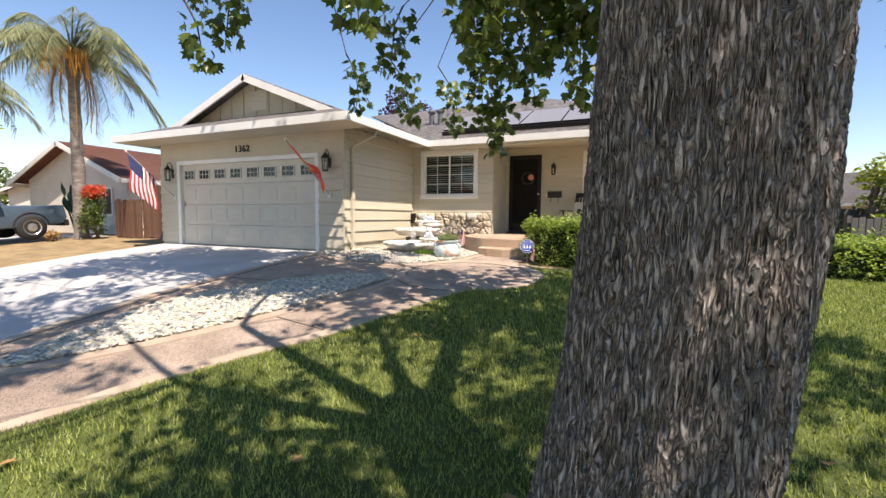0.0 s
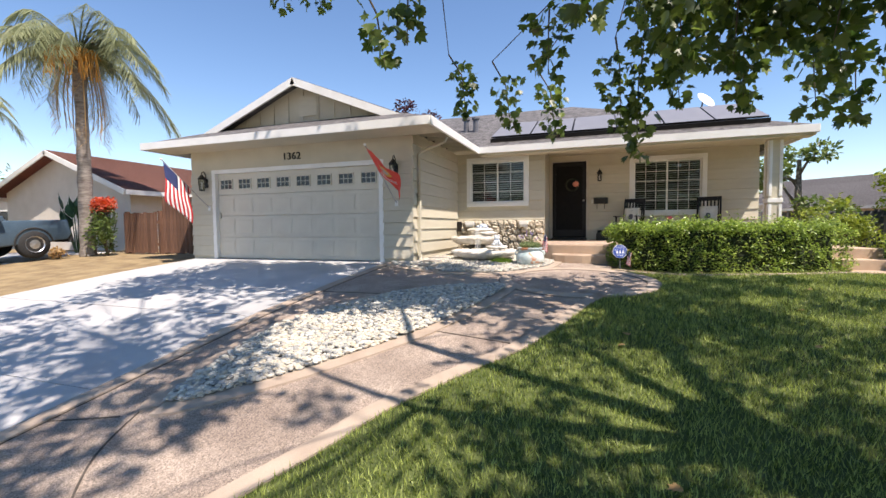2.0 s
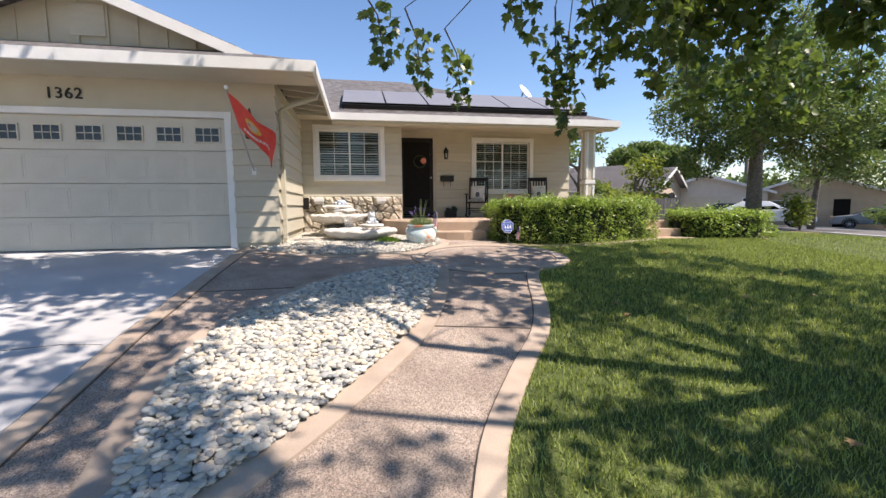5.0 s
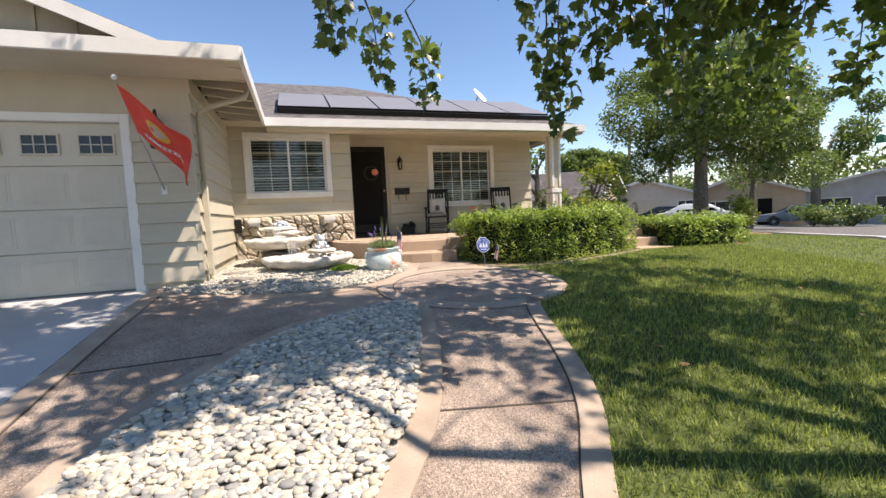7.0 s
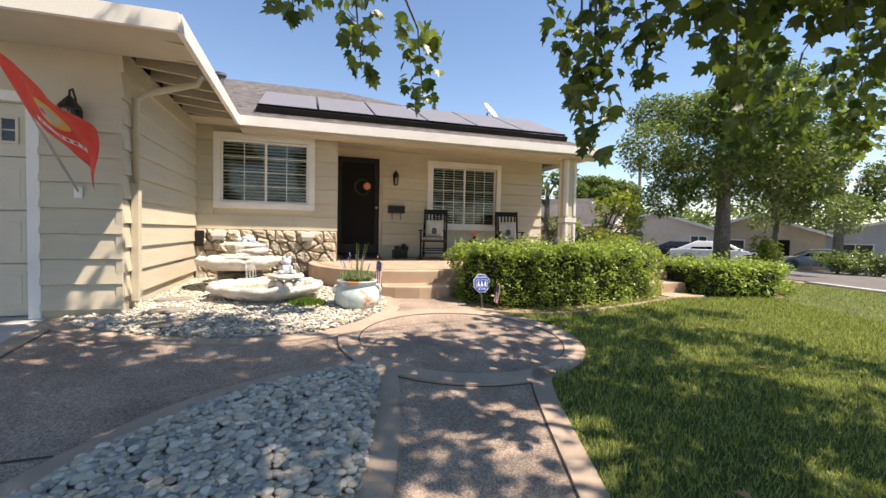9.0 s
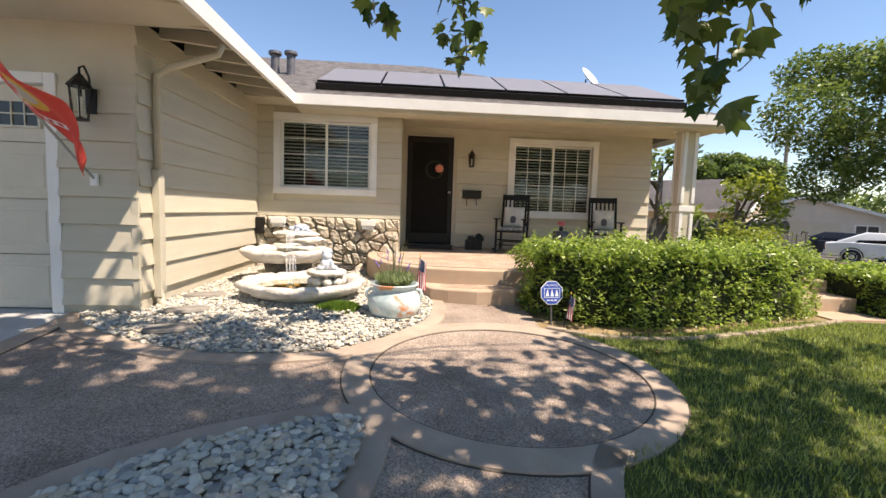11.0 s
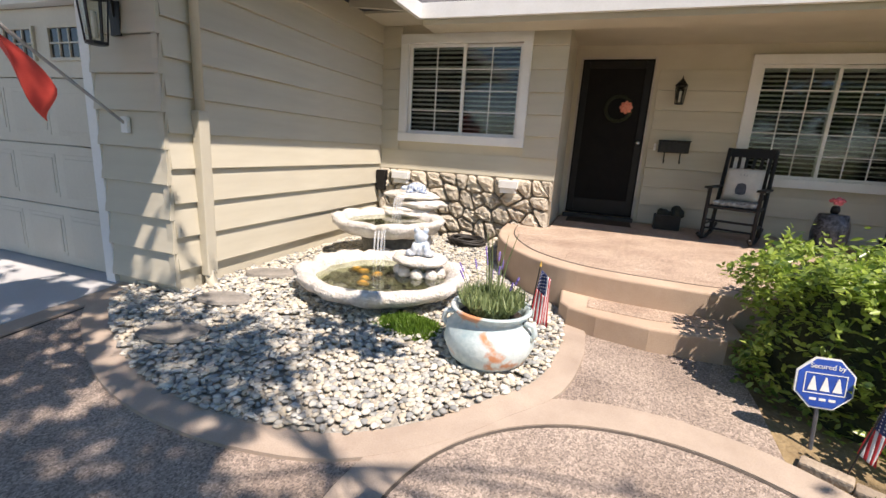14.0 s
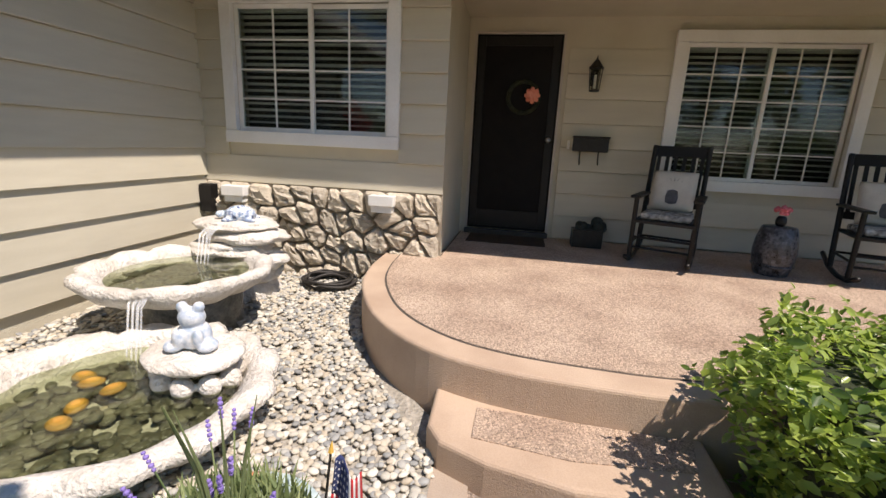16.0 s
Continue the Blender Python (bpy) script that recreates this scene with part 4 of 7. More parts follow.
for (x, y, z), drop, rad, cnt in sprays:
    bend = rng.uniform(-0.25, 0.25, 2)
    tube([(x - bend[0], y - bend[1], z + 0.35), (x, y, z), (x + bend[0] * 0.4, y + bend[1] * 0.4, z - drop * 0.8)], [0.014, 0.01, 0.004], 5, bm_tw)
    h = rng.uniform(0, 1, cnt)
    a, r = rng.uniform(0, 2 * math.pi, cnt), rad * np.sqrt(rng.uniform(0.05, 1, cnt)) * (1.15 - 0.6 * h)
    pos.append(np.stack([x + r * np.cos(a) + bend[0] * 0.4 * h, y + r * np.sin(a) + bend[1] * 0.4 * h, z + 0.15 - h * drop], 1))
    # a bough from the nearest limb
    b = min((p for l in limbs for p in l[1:]), key=lambda p: (p - Vector((x, y, z))).length)
    if (b - Vector((x, y, z))).length < 4.5:
        s = Vector((x - bend[0], y - bend[1], z + 0.35))
        tube([b, b.lerp(s, 0.5) + Vector((0, 0, 0.25)), s], [0.014, 0.010, 0.007], 5, bm_tw)
part("twig_work", bm_tw, TWIG, big_tree)
pos = np.concatenate(pos)
k = len(pos)
crown = scatter("crown", LOBED_V, LOBED_F, pos, turns(rng, k, 1.15) @ np.array([[1, 0, 0], [0, 0.5, 0.6], [0, -0.8, 0.5]]), rng.uniform(0.09, 0.165, k)[:, None], TREE_LEAF, big_tree)


# ---- hedges ----
def hedge(name, label, outline, z0, z1, count, leaf=0.045, seed=3):
    """A clipped hedge: a solid core in near-black shade colour inside a shell of small leaves."""
    g = np.random.default_rng(seed)
    h = tagged(new(name), label, "hedge")
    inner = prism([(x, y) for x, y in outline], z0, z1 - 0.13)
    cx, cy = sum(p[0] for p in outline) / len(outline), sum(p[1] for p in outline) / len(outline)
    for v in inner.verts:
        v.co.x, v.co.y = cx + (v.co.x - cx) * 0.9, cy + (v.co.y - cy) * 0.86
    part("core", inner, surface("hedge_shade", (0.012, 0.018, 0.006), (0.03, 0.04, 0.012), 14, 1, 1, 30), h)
    pts, nor = [], []
    edges = list(zip(outline, outline[1:] + outline[:1]))
    lens = np.array([math.dist(a, b) for a, b in edges])
    while len(pts) < count:
        if g.uniform() < 0.5:
            i = g.choice(len(edges), p=lens / lens.sum())
            t = g.uniform()
            a, b = edges[i]
            x, y, z = a[0] + t * (b[0] - a[0]), a[1] + t * (b[1] - a[1]), g.uniform(z0, z1)
            lump = noise.noise((x * 2.2, y * 2.2, z * 2.5)) * 0.24 + noise.noise((x * 6.5, y * 6.5, z * 7)) * 0.16 - g.uniform(0, 0.12)
            d = Vector((x - cx, y - cy)).normalized()
            k = 1 if z < z1 - 0.12 else 1 - (z - z1 + 0.12) * 0.6
            pts.append((cx + (x - cx) * k + d.x * lump, cy + (y - cy) * k + d.y * lump, z))
        else:
            a, b, c = [outline[q] for q in g.choice(len(outline), 3, False)]
            u, v = sorted(g.uniform(0, 1, 2))
            x, y = a[0] * u + b[0] * (v - u) + c[0] * (1 - v), a[1] * u + b[1] * (v - u) + c[1] * (1 - v)
            pts.append((x, y, z1 - 0.04 + noise.noise((x * 2.4, y * 2.4, 5)) * 0.22 + noise.noise((x * 7, y * 7, 9)) * 0.12 - g.uniform(0, 0.12) + (g.uniform(0, 0.18) if g.uniform() < 0.07 else 0)))
    pts = np.array(pts)
    scatter("leaves", OVAL_V, OVAL_F, pts, turns(g, count, 1.3), g.uniform(leaf * 0.8, leaf * 1.5, count)[:, None], HEDGE_LEAF, h)
    return h


zh = land(5.5, 0.2)
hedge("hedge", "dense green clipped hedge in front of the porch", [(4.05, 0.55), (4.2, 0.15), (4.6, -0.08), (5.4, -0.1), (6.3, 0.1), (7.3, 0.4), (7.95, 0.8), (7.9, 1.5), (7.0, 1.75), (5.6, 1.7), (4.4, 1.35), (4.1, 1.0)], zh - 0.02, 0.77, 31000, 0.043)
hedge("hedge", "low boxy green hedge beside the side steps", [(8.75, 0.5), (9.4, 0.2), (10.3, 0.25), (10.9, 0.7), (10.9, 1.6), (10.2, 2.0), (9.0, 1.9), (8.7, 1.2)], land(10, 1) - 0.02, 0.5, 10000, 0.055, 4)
side_steps = tagged(new("side_steps"), "tan concrete steps between the hedges", "steps", kind="structure")
part("step", box(7.95, 8.75, 0.5, 2.4, -0.5, -0.08, 0.012), TAN, side_steps)
part("step", box(7.95, 8.75, 0.95, 2.4, -0.1, 0.1, 0.012), TAN, side_steps)
part("step", box(7.95, 8.75, 1.4, 3.4, 0.05, 0.28, 0.012), TAN, side_steps)

# ---- lawn grass ----
def inside(poly, p):
    x, y = p[:, 0], p[:, 1]
    hit = np.zeros(len(p), bool)
    for (x0, y0), (x1, y1) in zip(poly, poly[1:] + poly[:1]):
        c = (y0 > y) != (y1 > y)
        hit ^= c & (x < (x1 - x0) * (y - y0) / (y1 - y0 + 1e-12) + x0)
    return hit


def land_np(p):
    return np.interp(p[:, 1], *GY) + np.interp(p[:, 0], *GX)


GRASS = leafy("grass_blades", (0.04, 0.07, 0.01), (0.42, 0.475, 0.13), 0.5, 0.35)
dense = rng.uniform((0.2, -9.6), (10.0, 0.3), (330000, 2))
far = rng.uniform((9.0, -11), (15.0, 3.4), (60000, 2))
p = np.concatenate([dense, far])
p = p[inside(lawn_outline, p)]
p = p[(p[:, 0] - TX) ** 2 + (p[:, 1] - TY) ** 2 > 0.22]
k = len(p)
blade_v = [(-0.09, 0, 0), (0.09, 0, 0), (0, 0.45, 1.0)]
grass = scatter("grass", blade_v, [(0, 1, 2)], np.column_stack([p, land_np(p) + 0.012]), turns(rng, k, 0.45), rng.uniform(0.03, 0.062, k)[:, None], GRASS)
tagged(grass, "short green mown grass blades", "grass", kind="stuff")

# ---- pebbles ----
def pebble_mat(name, per_island):
    m = surface(name, (0.3, 0.27, 0.22), (0.5, 0.46, 0.4), 12, 0.75, 0.2, 60)
    nt = m.node_tree
    ramp = nt.nodes.new("ShaderNodeValToRGB")
    el = ramp.color_ramp.elements
    el[0].position, el[0].color = 0.0, (0.20, 0.20, 0.19, 1)
    el[1].position, el[1].color = 1.0, (0.64, 0.60, 0.51, 1)
    for q, c in ((0.22, (0.35, 0.35, 0.33, 1)), (0.45, (0.52, 0.48, 0.39, 1)), (0.7, (0.44, 0.375, 0.28, 1)), (0.85, (0.58, 0.55, 0.47, 1))):
        e = el.new(q)
        e.color = c
    src = nt.nodes.new("ShaderNodeNewGeometry").outputs["Random Per Island"] if per_island else nt.nodes.new("ShaderNodeObjectInfo").outputs["Random"]
    nt.links.new(src, ramp.inputs[0])
    nt.links.new(ramp.outputs[0], nt.nodes["Principled BSDF"].inputs["Base Color"])
    return m


PEB, PEB1 = pebble_mat("river_pebbles", True), pebble_mat("river_pebble", False)
bm = bmesh.new()
bmesh.ops.create_icosphere(bm, subdivisions=2, radius=1)
bm.verts.index_update()
ico_v, ico_f = np.array([v.co[:] for v in bm.verts]), np.array([[v.index for v in f.verts] for f in bm.faces])
bm.free()


def pebbles(name, label, outline, lo, hi, sizes, count, mound, singles, seed):
    g = np.random.default_rng(seed)
    own = tagged(new(name), label, "pebbles", kind="structure")
    q = g.uniform(lo, hi, (count * 3, 2))
    q = q[inside(outline, q)][:count]
    k = len(q)
    sz = g.uniform(sizes[0], sizes[1], k)
    shape = np.stack([sz * g.uniform(0.9, 1.35, k), sz * g.uniform(0.75, 1.0, k), sz * g.uniform(0.4, 0.62, k)], 1)
    z = land_np(q) + 0.032 + sz * 0.25 + g.uniform(0, mound, k)
    pos = np.column_stack([q, z])
    rot = turns(g, k, 0.35)
    rot = rot * shape[:, None, :]
    if singles:
        meshes = []
        for i in range(6):
            me = bpy.data.meshes.new("pebble")
            v = ico_v[:, :] * (1 + 0.12 * np.sin(ico_v[:, [1, 2, 0]] * 3 + i))
            me.from_pydata(v.tolist(), [], ico_f.tolist())
            me.materials.append(PEB1)
            me.polygons.foreach_set("use_smooth", [True] * len(me.polygons))
            meshes.append(me)
        near = np.argsort(np.abs(q[:, 0] - 1.6) + np.abs(q[:, 1] - singles[1]))[:singles[0]]
        for i in near:
            m = Matrix([[*rot[i][r], pos[i][r]] for r in range(3)] + [[0, 0, 0, 1]])
            share("pebble", meshes[i % 6], m, own)
        keep = np.ones(k, bool)
        keep[near] = False
        pos, rot = pos[keep], rot[keep]
    low_v, low_f = ico_v, ico_f
    st = scatter("pebble_fill", low_v, low_f, pos, rot, np.ones((len(pos), 1)), PEB, own, True)
    st["kind"] = "stuff"
    return own


BED_AREA = BED + [(2.85, 1.0), (2.55, 1.4), (2.25, 1.8), (2.05, 2.3), (1.98, 3.2), (0.03, 3.2), (0.03, 0.1)]
pebbles("pebble_island", "island of rounded cream and grey river pebbles", ISLAND, (-0.4, -6.2), (2.6, -1.8), (0.016, 0.034), 9500, 0.03, (150, -3.6), 7)
pebbles("pebble_garden", "bed of small cream and grey river pebbles", BED_AREA, (-0.8, -1.1), (3.0, 3.3), (0.011, 0.025), 16000, 0.022, (150, 0.2), 8)

# ---- the front of the house: fittings ----
IRON = surface("black_iron", (0.012, 0.011, 0.010), (0.03, 0.027, 0.025), 20, 0.45, 0.2, 80, metal=0.3)
LAMP_GLASS = clear("lamp_glass", (0.85, 0.85, 0.8), 0.1)


def lantern(label, m, k=1.0, hook=True):
    """A wall lantern that faces -y: back plate, arm, cage, glass, roof and finial."""
    t = thing("wall_lantern", label, "lantern", m, "wall lanterns")
    part("back_plate", box(-0.045 * k, 0.045 * k, -0.015, 0, -0.09 * k, 0.11 * k, 0.006), IRON, t)
    if hook:
        part("arm", tube([(0, -0.01, 0.02), (0, -0.03, 0.2 * k), (0, -0.08 * k, 0.27 * k), (0, -0.13 * k, 0.24 * k), (0, -0.13 * k, 0.18 * k)], 0.009 * k, 8), IRON, t, "", True)
    else:
        part("arm", rod((0, -0.01, 0.05), (0, -0.13 * k, 0.05), 0.01 * k, n=8), IRON, t)
    c = -0.13 * k
    bm = lathe([(0.02 * k, 0.19 * k), (0.05 * k, 0.15 * k), (0.085 * k, 0.105 * k), (0.09 * k, 0.095 * k), (0.075 * k, 0.09 * k)], 8)
    bmesh.ops.translate(bm, vec=(0, c, 0), verts=bm.verts[:])
    part("cap", bm, IRON, t)
    bm = lathe([(0.045 * k, -0.17 * k), (0.06 * k, -0.165 * k), (0.06 * k, -0.15 * k), (0.02 * k, -0.145 * k)], 8)
    bmesh.ops.translate(bm, vec=(0, c, 0), verts=bm.verts[:])
    part("base", bm, IRON, t)
    part("finial", rod((0, c, 0.19 * k), (0, c, 0.24 * k), 0.012 * k, 0.003 * k, 8), IRON, t)
    for i in range(6):
        a = i * math.pi / 3
        part("bar", rod((0.055 * k * math.cos(a), c + 0.055 * k * math.sin(a), -0.155 * k), (0.075 * k * math.cos(a), c + 0.075 * k * math.sin(a), 0.095 * k), 0.006 * k, n=5), IRON, t)
    bm = lathe([(0.048 * k, -0.148 * k), (0.066 * k, 0.09 * k)], 6)
    bmesh.ops.translate(bm, vec=(0, c, 0), verts=bm.verts[:])
    g = part("glass", bm, LAMP_GLASS, t)
    g.visible_shadow = False
    part("bulb", rod((0, c, -0.13 * k), (0, c, 0.02), 0.016 * k, n=8), WHITE, t)
    return t


lantern("black iron wall lantern beside the garage door", pose(-0.36, -0.03, 2.0), 1.15)
lantern("black iron wall lantern beside the garage door", pose(-5.76, -0.03, 1.92), 1.15)
lantern("small black lantern beside the entry door", pose(3.87, YD - 0.03, 2.17), 0.9, False)

# mailbox
mb = thing("mailbox", "black metal mailbox with scroll hooks on the wall", "mailbox", pose(3.91, YD - 0.03, 1.46))
part("body", box(-0.19, 0.19, -0.11, 0, -0.08, 0.07, 0.008), IRON, mb)
part("lid", box(-0.2, 0.2, -0.125, 0, 0.072, 0.09, 0.006), IRON, mb)
for x in (-0.1, 0.1):
    part("hook", tube([(x, -0.03, -0.08), (x, -0.04, -0.2), (x, -0.07, -0.22), (x, -0.08, -0.19)], 0.008, 6), IRON, mb)
# doorbell
tagged(part("doorbell", box(3.66, 3.69, YD - 0.045, YD - 0.028, 1.4, 1.5, 0.004), WHITE), "small pale doorbell by the door frame", "doorbell")


# door wreath
wreath = thing("door_wreath", "dark twig wreath with one peach flower on the door", "wreath", pose(3.12, YD - 0.04, 1.95))
bm = bmesh.new()
for j in range(3):
    pts = [((0.17 + 0.012 * math.sin(5 * a + j * 2)) * math.cos(a), 0.012 * math.cos(4 * a + j), (0.17 + 0.012 * math.sin(5 * a + j * 2)) * math.sin(a)) for a in [2 * math.pi * i / 28 for i in range(29)]]
    tube(pts, 0.016, 6, bm)
part("ring", bm, surface("dark_foliage", (0.012, 0.016, 0.008), (0.04, 0.045, 0.02), 25, 0.9, 0.6, 60), wreath)
bm = bmesh.new()
for j, (n_p, r0) in enumerate(((8, 0.06), (6, 0.045), (5, 0.028))):
    for i in range(n_p):
        a = 2 * math.pi * i / n_p + j * 0.4
        g = bmesh.ops.create_icosphere(bm, subdivisions=2, radius=1, matrix=pose(0.1 + r0 * math.cos(a), -0.03 - j * 0.012, 0.02 + r0 * math.sin(a), 0, math.degrees(-a), 0) @ Matrix.Diagonal((0.032, 0.014, 0.026, 1)))
part("flower", bm, surface("peach_petals", (0.75, 0.20, 0.13), (0.85, 0.36, 0.24), 20, 0.7, 0.1, 60), wreath, "peach fabric flower", True)

# house number
for i, ch in enumerate("1362"):
    cu = bpy.data.curves.new("numeral", "FONT")
    cu.body, cu.size, cu.extrude, cu.align_x = ch, 0.24, 0.012, "CENTER"
    ob = new("house_number", cu)
    dg = bpy.context.evaluated_depsgraph_get()
    me = bpy.data.meshes.new_from_object(ob.evaluated_get(dg))
    bpy.data.objects.remove(ob)
    me.materials.clear()
    me.materials.append(IRON)
    ob = new("house_number", me)
    ob.matrix_basis = pose(-3.31 + i * 0.135, -0.02, 2.40, 90)
    tagged(ob, "black metal house numeral %s over the garage door" % ch, "numeral", "house number")

# rainwater pipe at the garage corner
pipe = thing("downspout", "beige square downspout at the garage corner", "downspout")
part("upper_pipe", tube([(0.72, 0.25, 2.70), (0.68, 0.25, 2.60), (0.2, 0.25, 2.44), (0.07, 0.25, 2.36), (0.07, 0.25, 1.4)], 0.036, 8), STUCCO, pipe, "", True)
part("lower_pipe", box(0.028, 0.108, 0.20, 0.30, 0.10, 1.42, 0.01), STUCCO, pipe)
part("shoe", tube([(0.07, 0.25, 0.14), (0.08, 0.25, 0.04), (0.16, 0.22, -0.02)], [0.045, 0.045, 0.045], 8), STUCCO, pipe, "", True)
part("corner_trim", box(-0.03, 0.03, -0.032, -0.028, 0.05, 2.1), SIDING, wall_garage)

# porch post
post = thing("porch_post", "square cream porch post with recessed panels", "post", pose(7.6, 3.2, PZ))
part("shaft", box(-0.13, 0.13, -0.13, 0.13, 0, 2.34, 0.01), SIDING, post)
part("capital", box(-0.17, 0.17, -0.17, 0.17, 2.34, 2.46, 0.01), WHITE, post)
part("base", box(-0.16, 0.16, -0.16, 0.16, 0, 0.16, 0.01), WHITE, post)
part("collar", box(-0.15, 0.15, -0.15, 0.15, 0.9, 1.0, 0.008), WHITE, post)
for z0, z1 in ((0.2, 0.86), (1.05, 2.3)):
    for sx in (-1, 1):
        part("edge_strip", box(sx * 0.10 - 0.03, sx * 0.10 + 0.03, -0.15, -0.131, z0, z1, 0.004), WHITE, post)
        part("edge_strip", box(-0.15, -0.131, sx * 0.10 - 0.03, sx * 0.10 + 0.03, z0, z1, 0.004), WHITE, post)

# solar panels on the wing
# cell grey lightened to carry the sky's reflection
CELL = surface("solar_cells", (0.17, 0.17, 0.185), (0.22, 0.22, 0.24), 3, 0.45, 0.02, 20, spec=0.6)
ang = math.degrees(math.atan(WING))
for i in range(6):
    sp = thing("solar_panel", "black framed solar panel on the shingle roof", "solar panel", pose(1.56 + i * 1.08, YE + 0.45, EAVE + WING * 0.5 + 0.13, ang) , "solar panels")
    part("frame", box(-0.53, 0.53, 0, 1.9, -0.02, 0.02, 0.004), BLACK, sp)
    part("cell_sheet", box(-0.518, 0.518, 0.012, 1.888, 0.02, 0.024), CELL, sp)
rail = thing("panel_skirt", "black skirt along the solar array", "skirt", pose(4.26, YE + 0.4, EAVE + WING * 0.4 + 0.02, ang))
part("board", box(-3.24, 3.24, 0, 0.03, 0.0, 0.11, 0.004), BLACK, rail)
GREYM = surface("grey_vent_metal", (0.10, 0.10, 0.11), (0.2, 0.2, 0.21), 8, 0.5, 0.1, 50, metal=0.4)
for x, y, h in ((-0.22, 5.05, 0.42), (0.12, 4.97, 0.44)):
    v = thing("roof_vent", "grey metal vent pipe with a cap on the roof", "vent", pose(x, y, EAVE + WING * (y - YE) - 0.05), "roof vents")
    part("pipe", rod((0, 0, 0), (0, 0, h), 0.085, n=16), GREYM, v)
    part("cap", lathe([(0.11, h - 0.02), (0.13, h), (0.13, h + 0.05), (0.1, h + 0.06)], 16), GREYM, v)
dish = thing("satellite_dish", "small pale satellite dish on the roof", "dish", pose(6.6, WR - 2.2, EAVE + WING * 3.1 - 0.28, 0, 0, 40))
part("bowl", lathe([(0.02, 0.0), (0.15, 0.02), (0.27, 0.07), (0.275, 0.075), (0.15, 0.035), (0.02, 0.015)], 24), WHITE, dish).matrix_basis = pose(0, -0.15, 0.4, 55)
part("mast", rod((0, 0, -0.1), (0, -0.1, 0.4), 0.02, n=8), GREYM, dish)


# ---- flags ----
FLAG_RED, FLAG_WHITE, FLAG_BLUE = surface("flag_red", (0.42, 0.02, 0.025), (0.55, 0.04, 0.045), 12, 0.8, 0.1, 200), surface("flag_white", (0.68, 0.67, 0.66), (0.78, 0.77, 0.76), 12, 0.8, 0.1, 200), surface("flag_blue", (0.02, 0.03, 0.10), (0.035, 0.05, 0.15), 12, 0.8, 0.1, 200)
SCARLET, GOLD, GLOBE = surface("flag_scarlet", (0.62, 0.05, 0.035), (0.75, 0.09, 0.06), 10, 0.75, 0.1, 200), surface("flag_gold", (0.62, 0.36, 0.05), (0.75, 0.46, 0.1), 10, 0.7, 0.1, 200), surface("flag_grey", (0.42, 0.38, 0.32), (0.55, 0.5, 0.44), 10, 0.7, 0.1, 200)


def cloth(fold, u0, u1, v0, v1, nu, nv, proud=0.0, bm=None):
    """A strip of folded cloth; fold(u, v) gives the place of the flag's point, u along the hoist's far side, v down."""
    bm = bm or bmesh.new()
    g = [[bm.verts.new(Vector(fold(u0 + (u1 - u0) * i / nu, v0 + (v1 - v0) * j / nv)) + Vector((0, proud, 0))) for i in range(nu + 1)] for j in range(nv + 1)]
    for j in range(nv):
        for i in range(nu):
            bm.faces.new((g[j][i], g[j][i + 1], g[j + 1][i + 1], g[j + 1][i]))
    return bm


def thick(bm, d=0.0015):
    bmesh.ops.recalc_face_normals(bm, faces=bm.faces[:])
    bmesh.ops.solidify(bm, geom=bm.faces[:], thickness=d)
    return bm


def wall_flag(name, label, foot, top):
    t = thing(name, label, "flag")
    foot, top = Vector(foot), Vector(top)
    part("bracket", box(foot.x - 0.035, foot.x + 0.035, foot.y - 0.03, foot.y, foot.z - 0.07, foot.z + 0.05, 0.008), WHITE, t, "white pole bracket")
    part("pole", add_rod(bmesh.new(), foot + Vector((0, -0.02, 0)), top, 0.012, n=8), surface("grey_pole", (0.3, 0.29, 0.27), (0.42, 0.4, 0.38), 10, 0.5), t)
    bm = bmesh.new()
    bmesh.ops.create_icosphere(bm, subdivisions=2, radius=0.028, matrix=Matrix.Translation(top + (top - foot).normalized() * 0.02))
    part("finial", bm, WHITE, t, "", True)
    return t


# red flag on the corner by the door: hoist along the upper pole, hanging in folds
f_foot, f_top = Vector((-0.35, -0.03, 1.29)), Vector((-0.37, -1.36, 2.31))
red = wall_flag("red_flag", "scarlet flag with a gold and grey emblem on a pole", f_foot, f_top)


def red_fold(u, v):
    h = f_top.lerp(f_foot, 0.04 + 0.38 * v)
    wave = 0.07 * math.sin(u * 8 + v * 3) * u + 0.03 * math.sin(u * 15 - v * 4) * u
    return (h.x + 0.54 * u * (1 - 0.12 * v) + 0.4 * wave, h.y - 0.03 + 0.16 * u + wave, h.z - 0.46 * u - 0.05 * u * v - 0.08 * u * u + 0.25 * wave)


cl = part("cloth", thick(cloth(red_fold, 0, 1, 0, 1, 26, 16)), SCARLET, red, "", True)
bm = bmesh.new()
for i in range(24):
    a0, a1 = 2 * math.pi * i / 24, 2 * math.pi * (i + 1) / 24
    vs = [bm.verts.new(Vector(red_fold(0.5 + r * math.cos(a), 0.42 + r * 1.1 * math.sin(a))) + Vector((0, -0.006, 0))) for r, a in ((0.1, a0), (0.16, a0), (0.16, a1), (0.1, a1))]
    bm.faces.new(vs)
part("emblem_ring", thick(bm), GOLD, cl)
bm = bmesh.new()
c = bm.verts.new(Vector(red_fold(0.5, 0.42)) + Vector((0, -0.005, 0)))
rim = [bm.verts.new(Vector(red_fold(0.5 + 0.1 * math.cos(a), 0.42 + 0.11 * math.sin(a))) + Vector((0, -0.005, 0))) for a in [2 * math.pi * i / 20 for i in range(20)]]
for i in range(20):
    bm.faces.new((c, rim[i], rim[(i + 1) % 20]))
part("emblem_disc", thick(bm), GLOBE, cl)
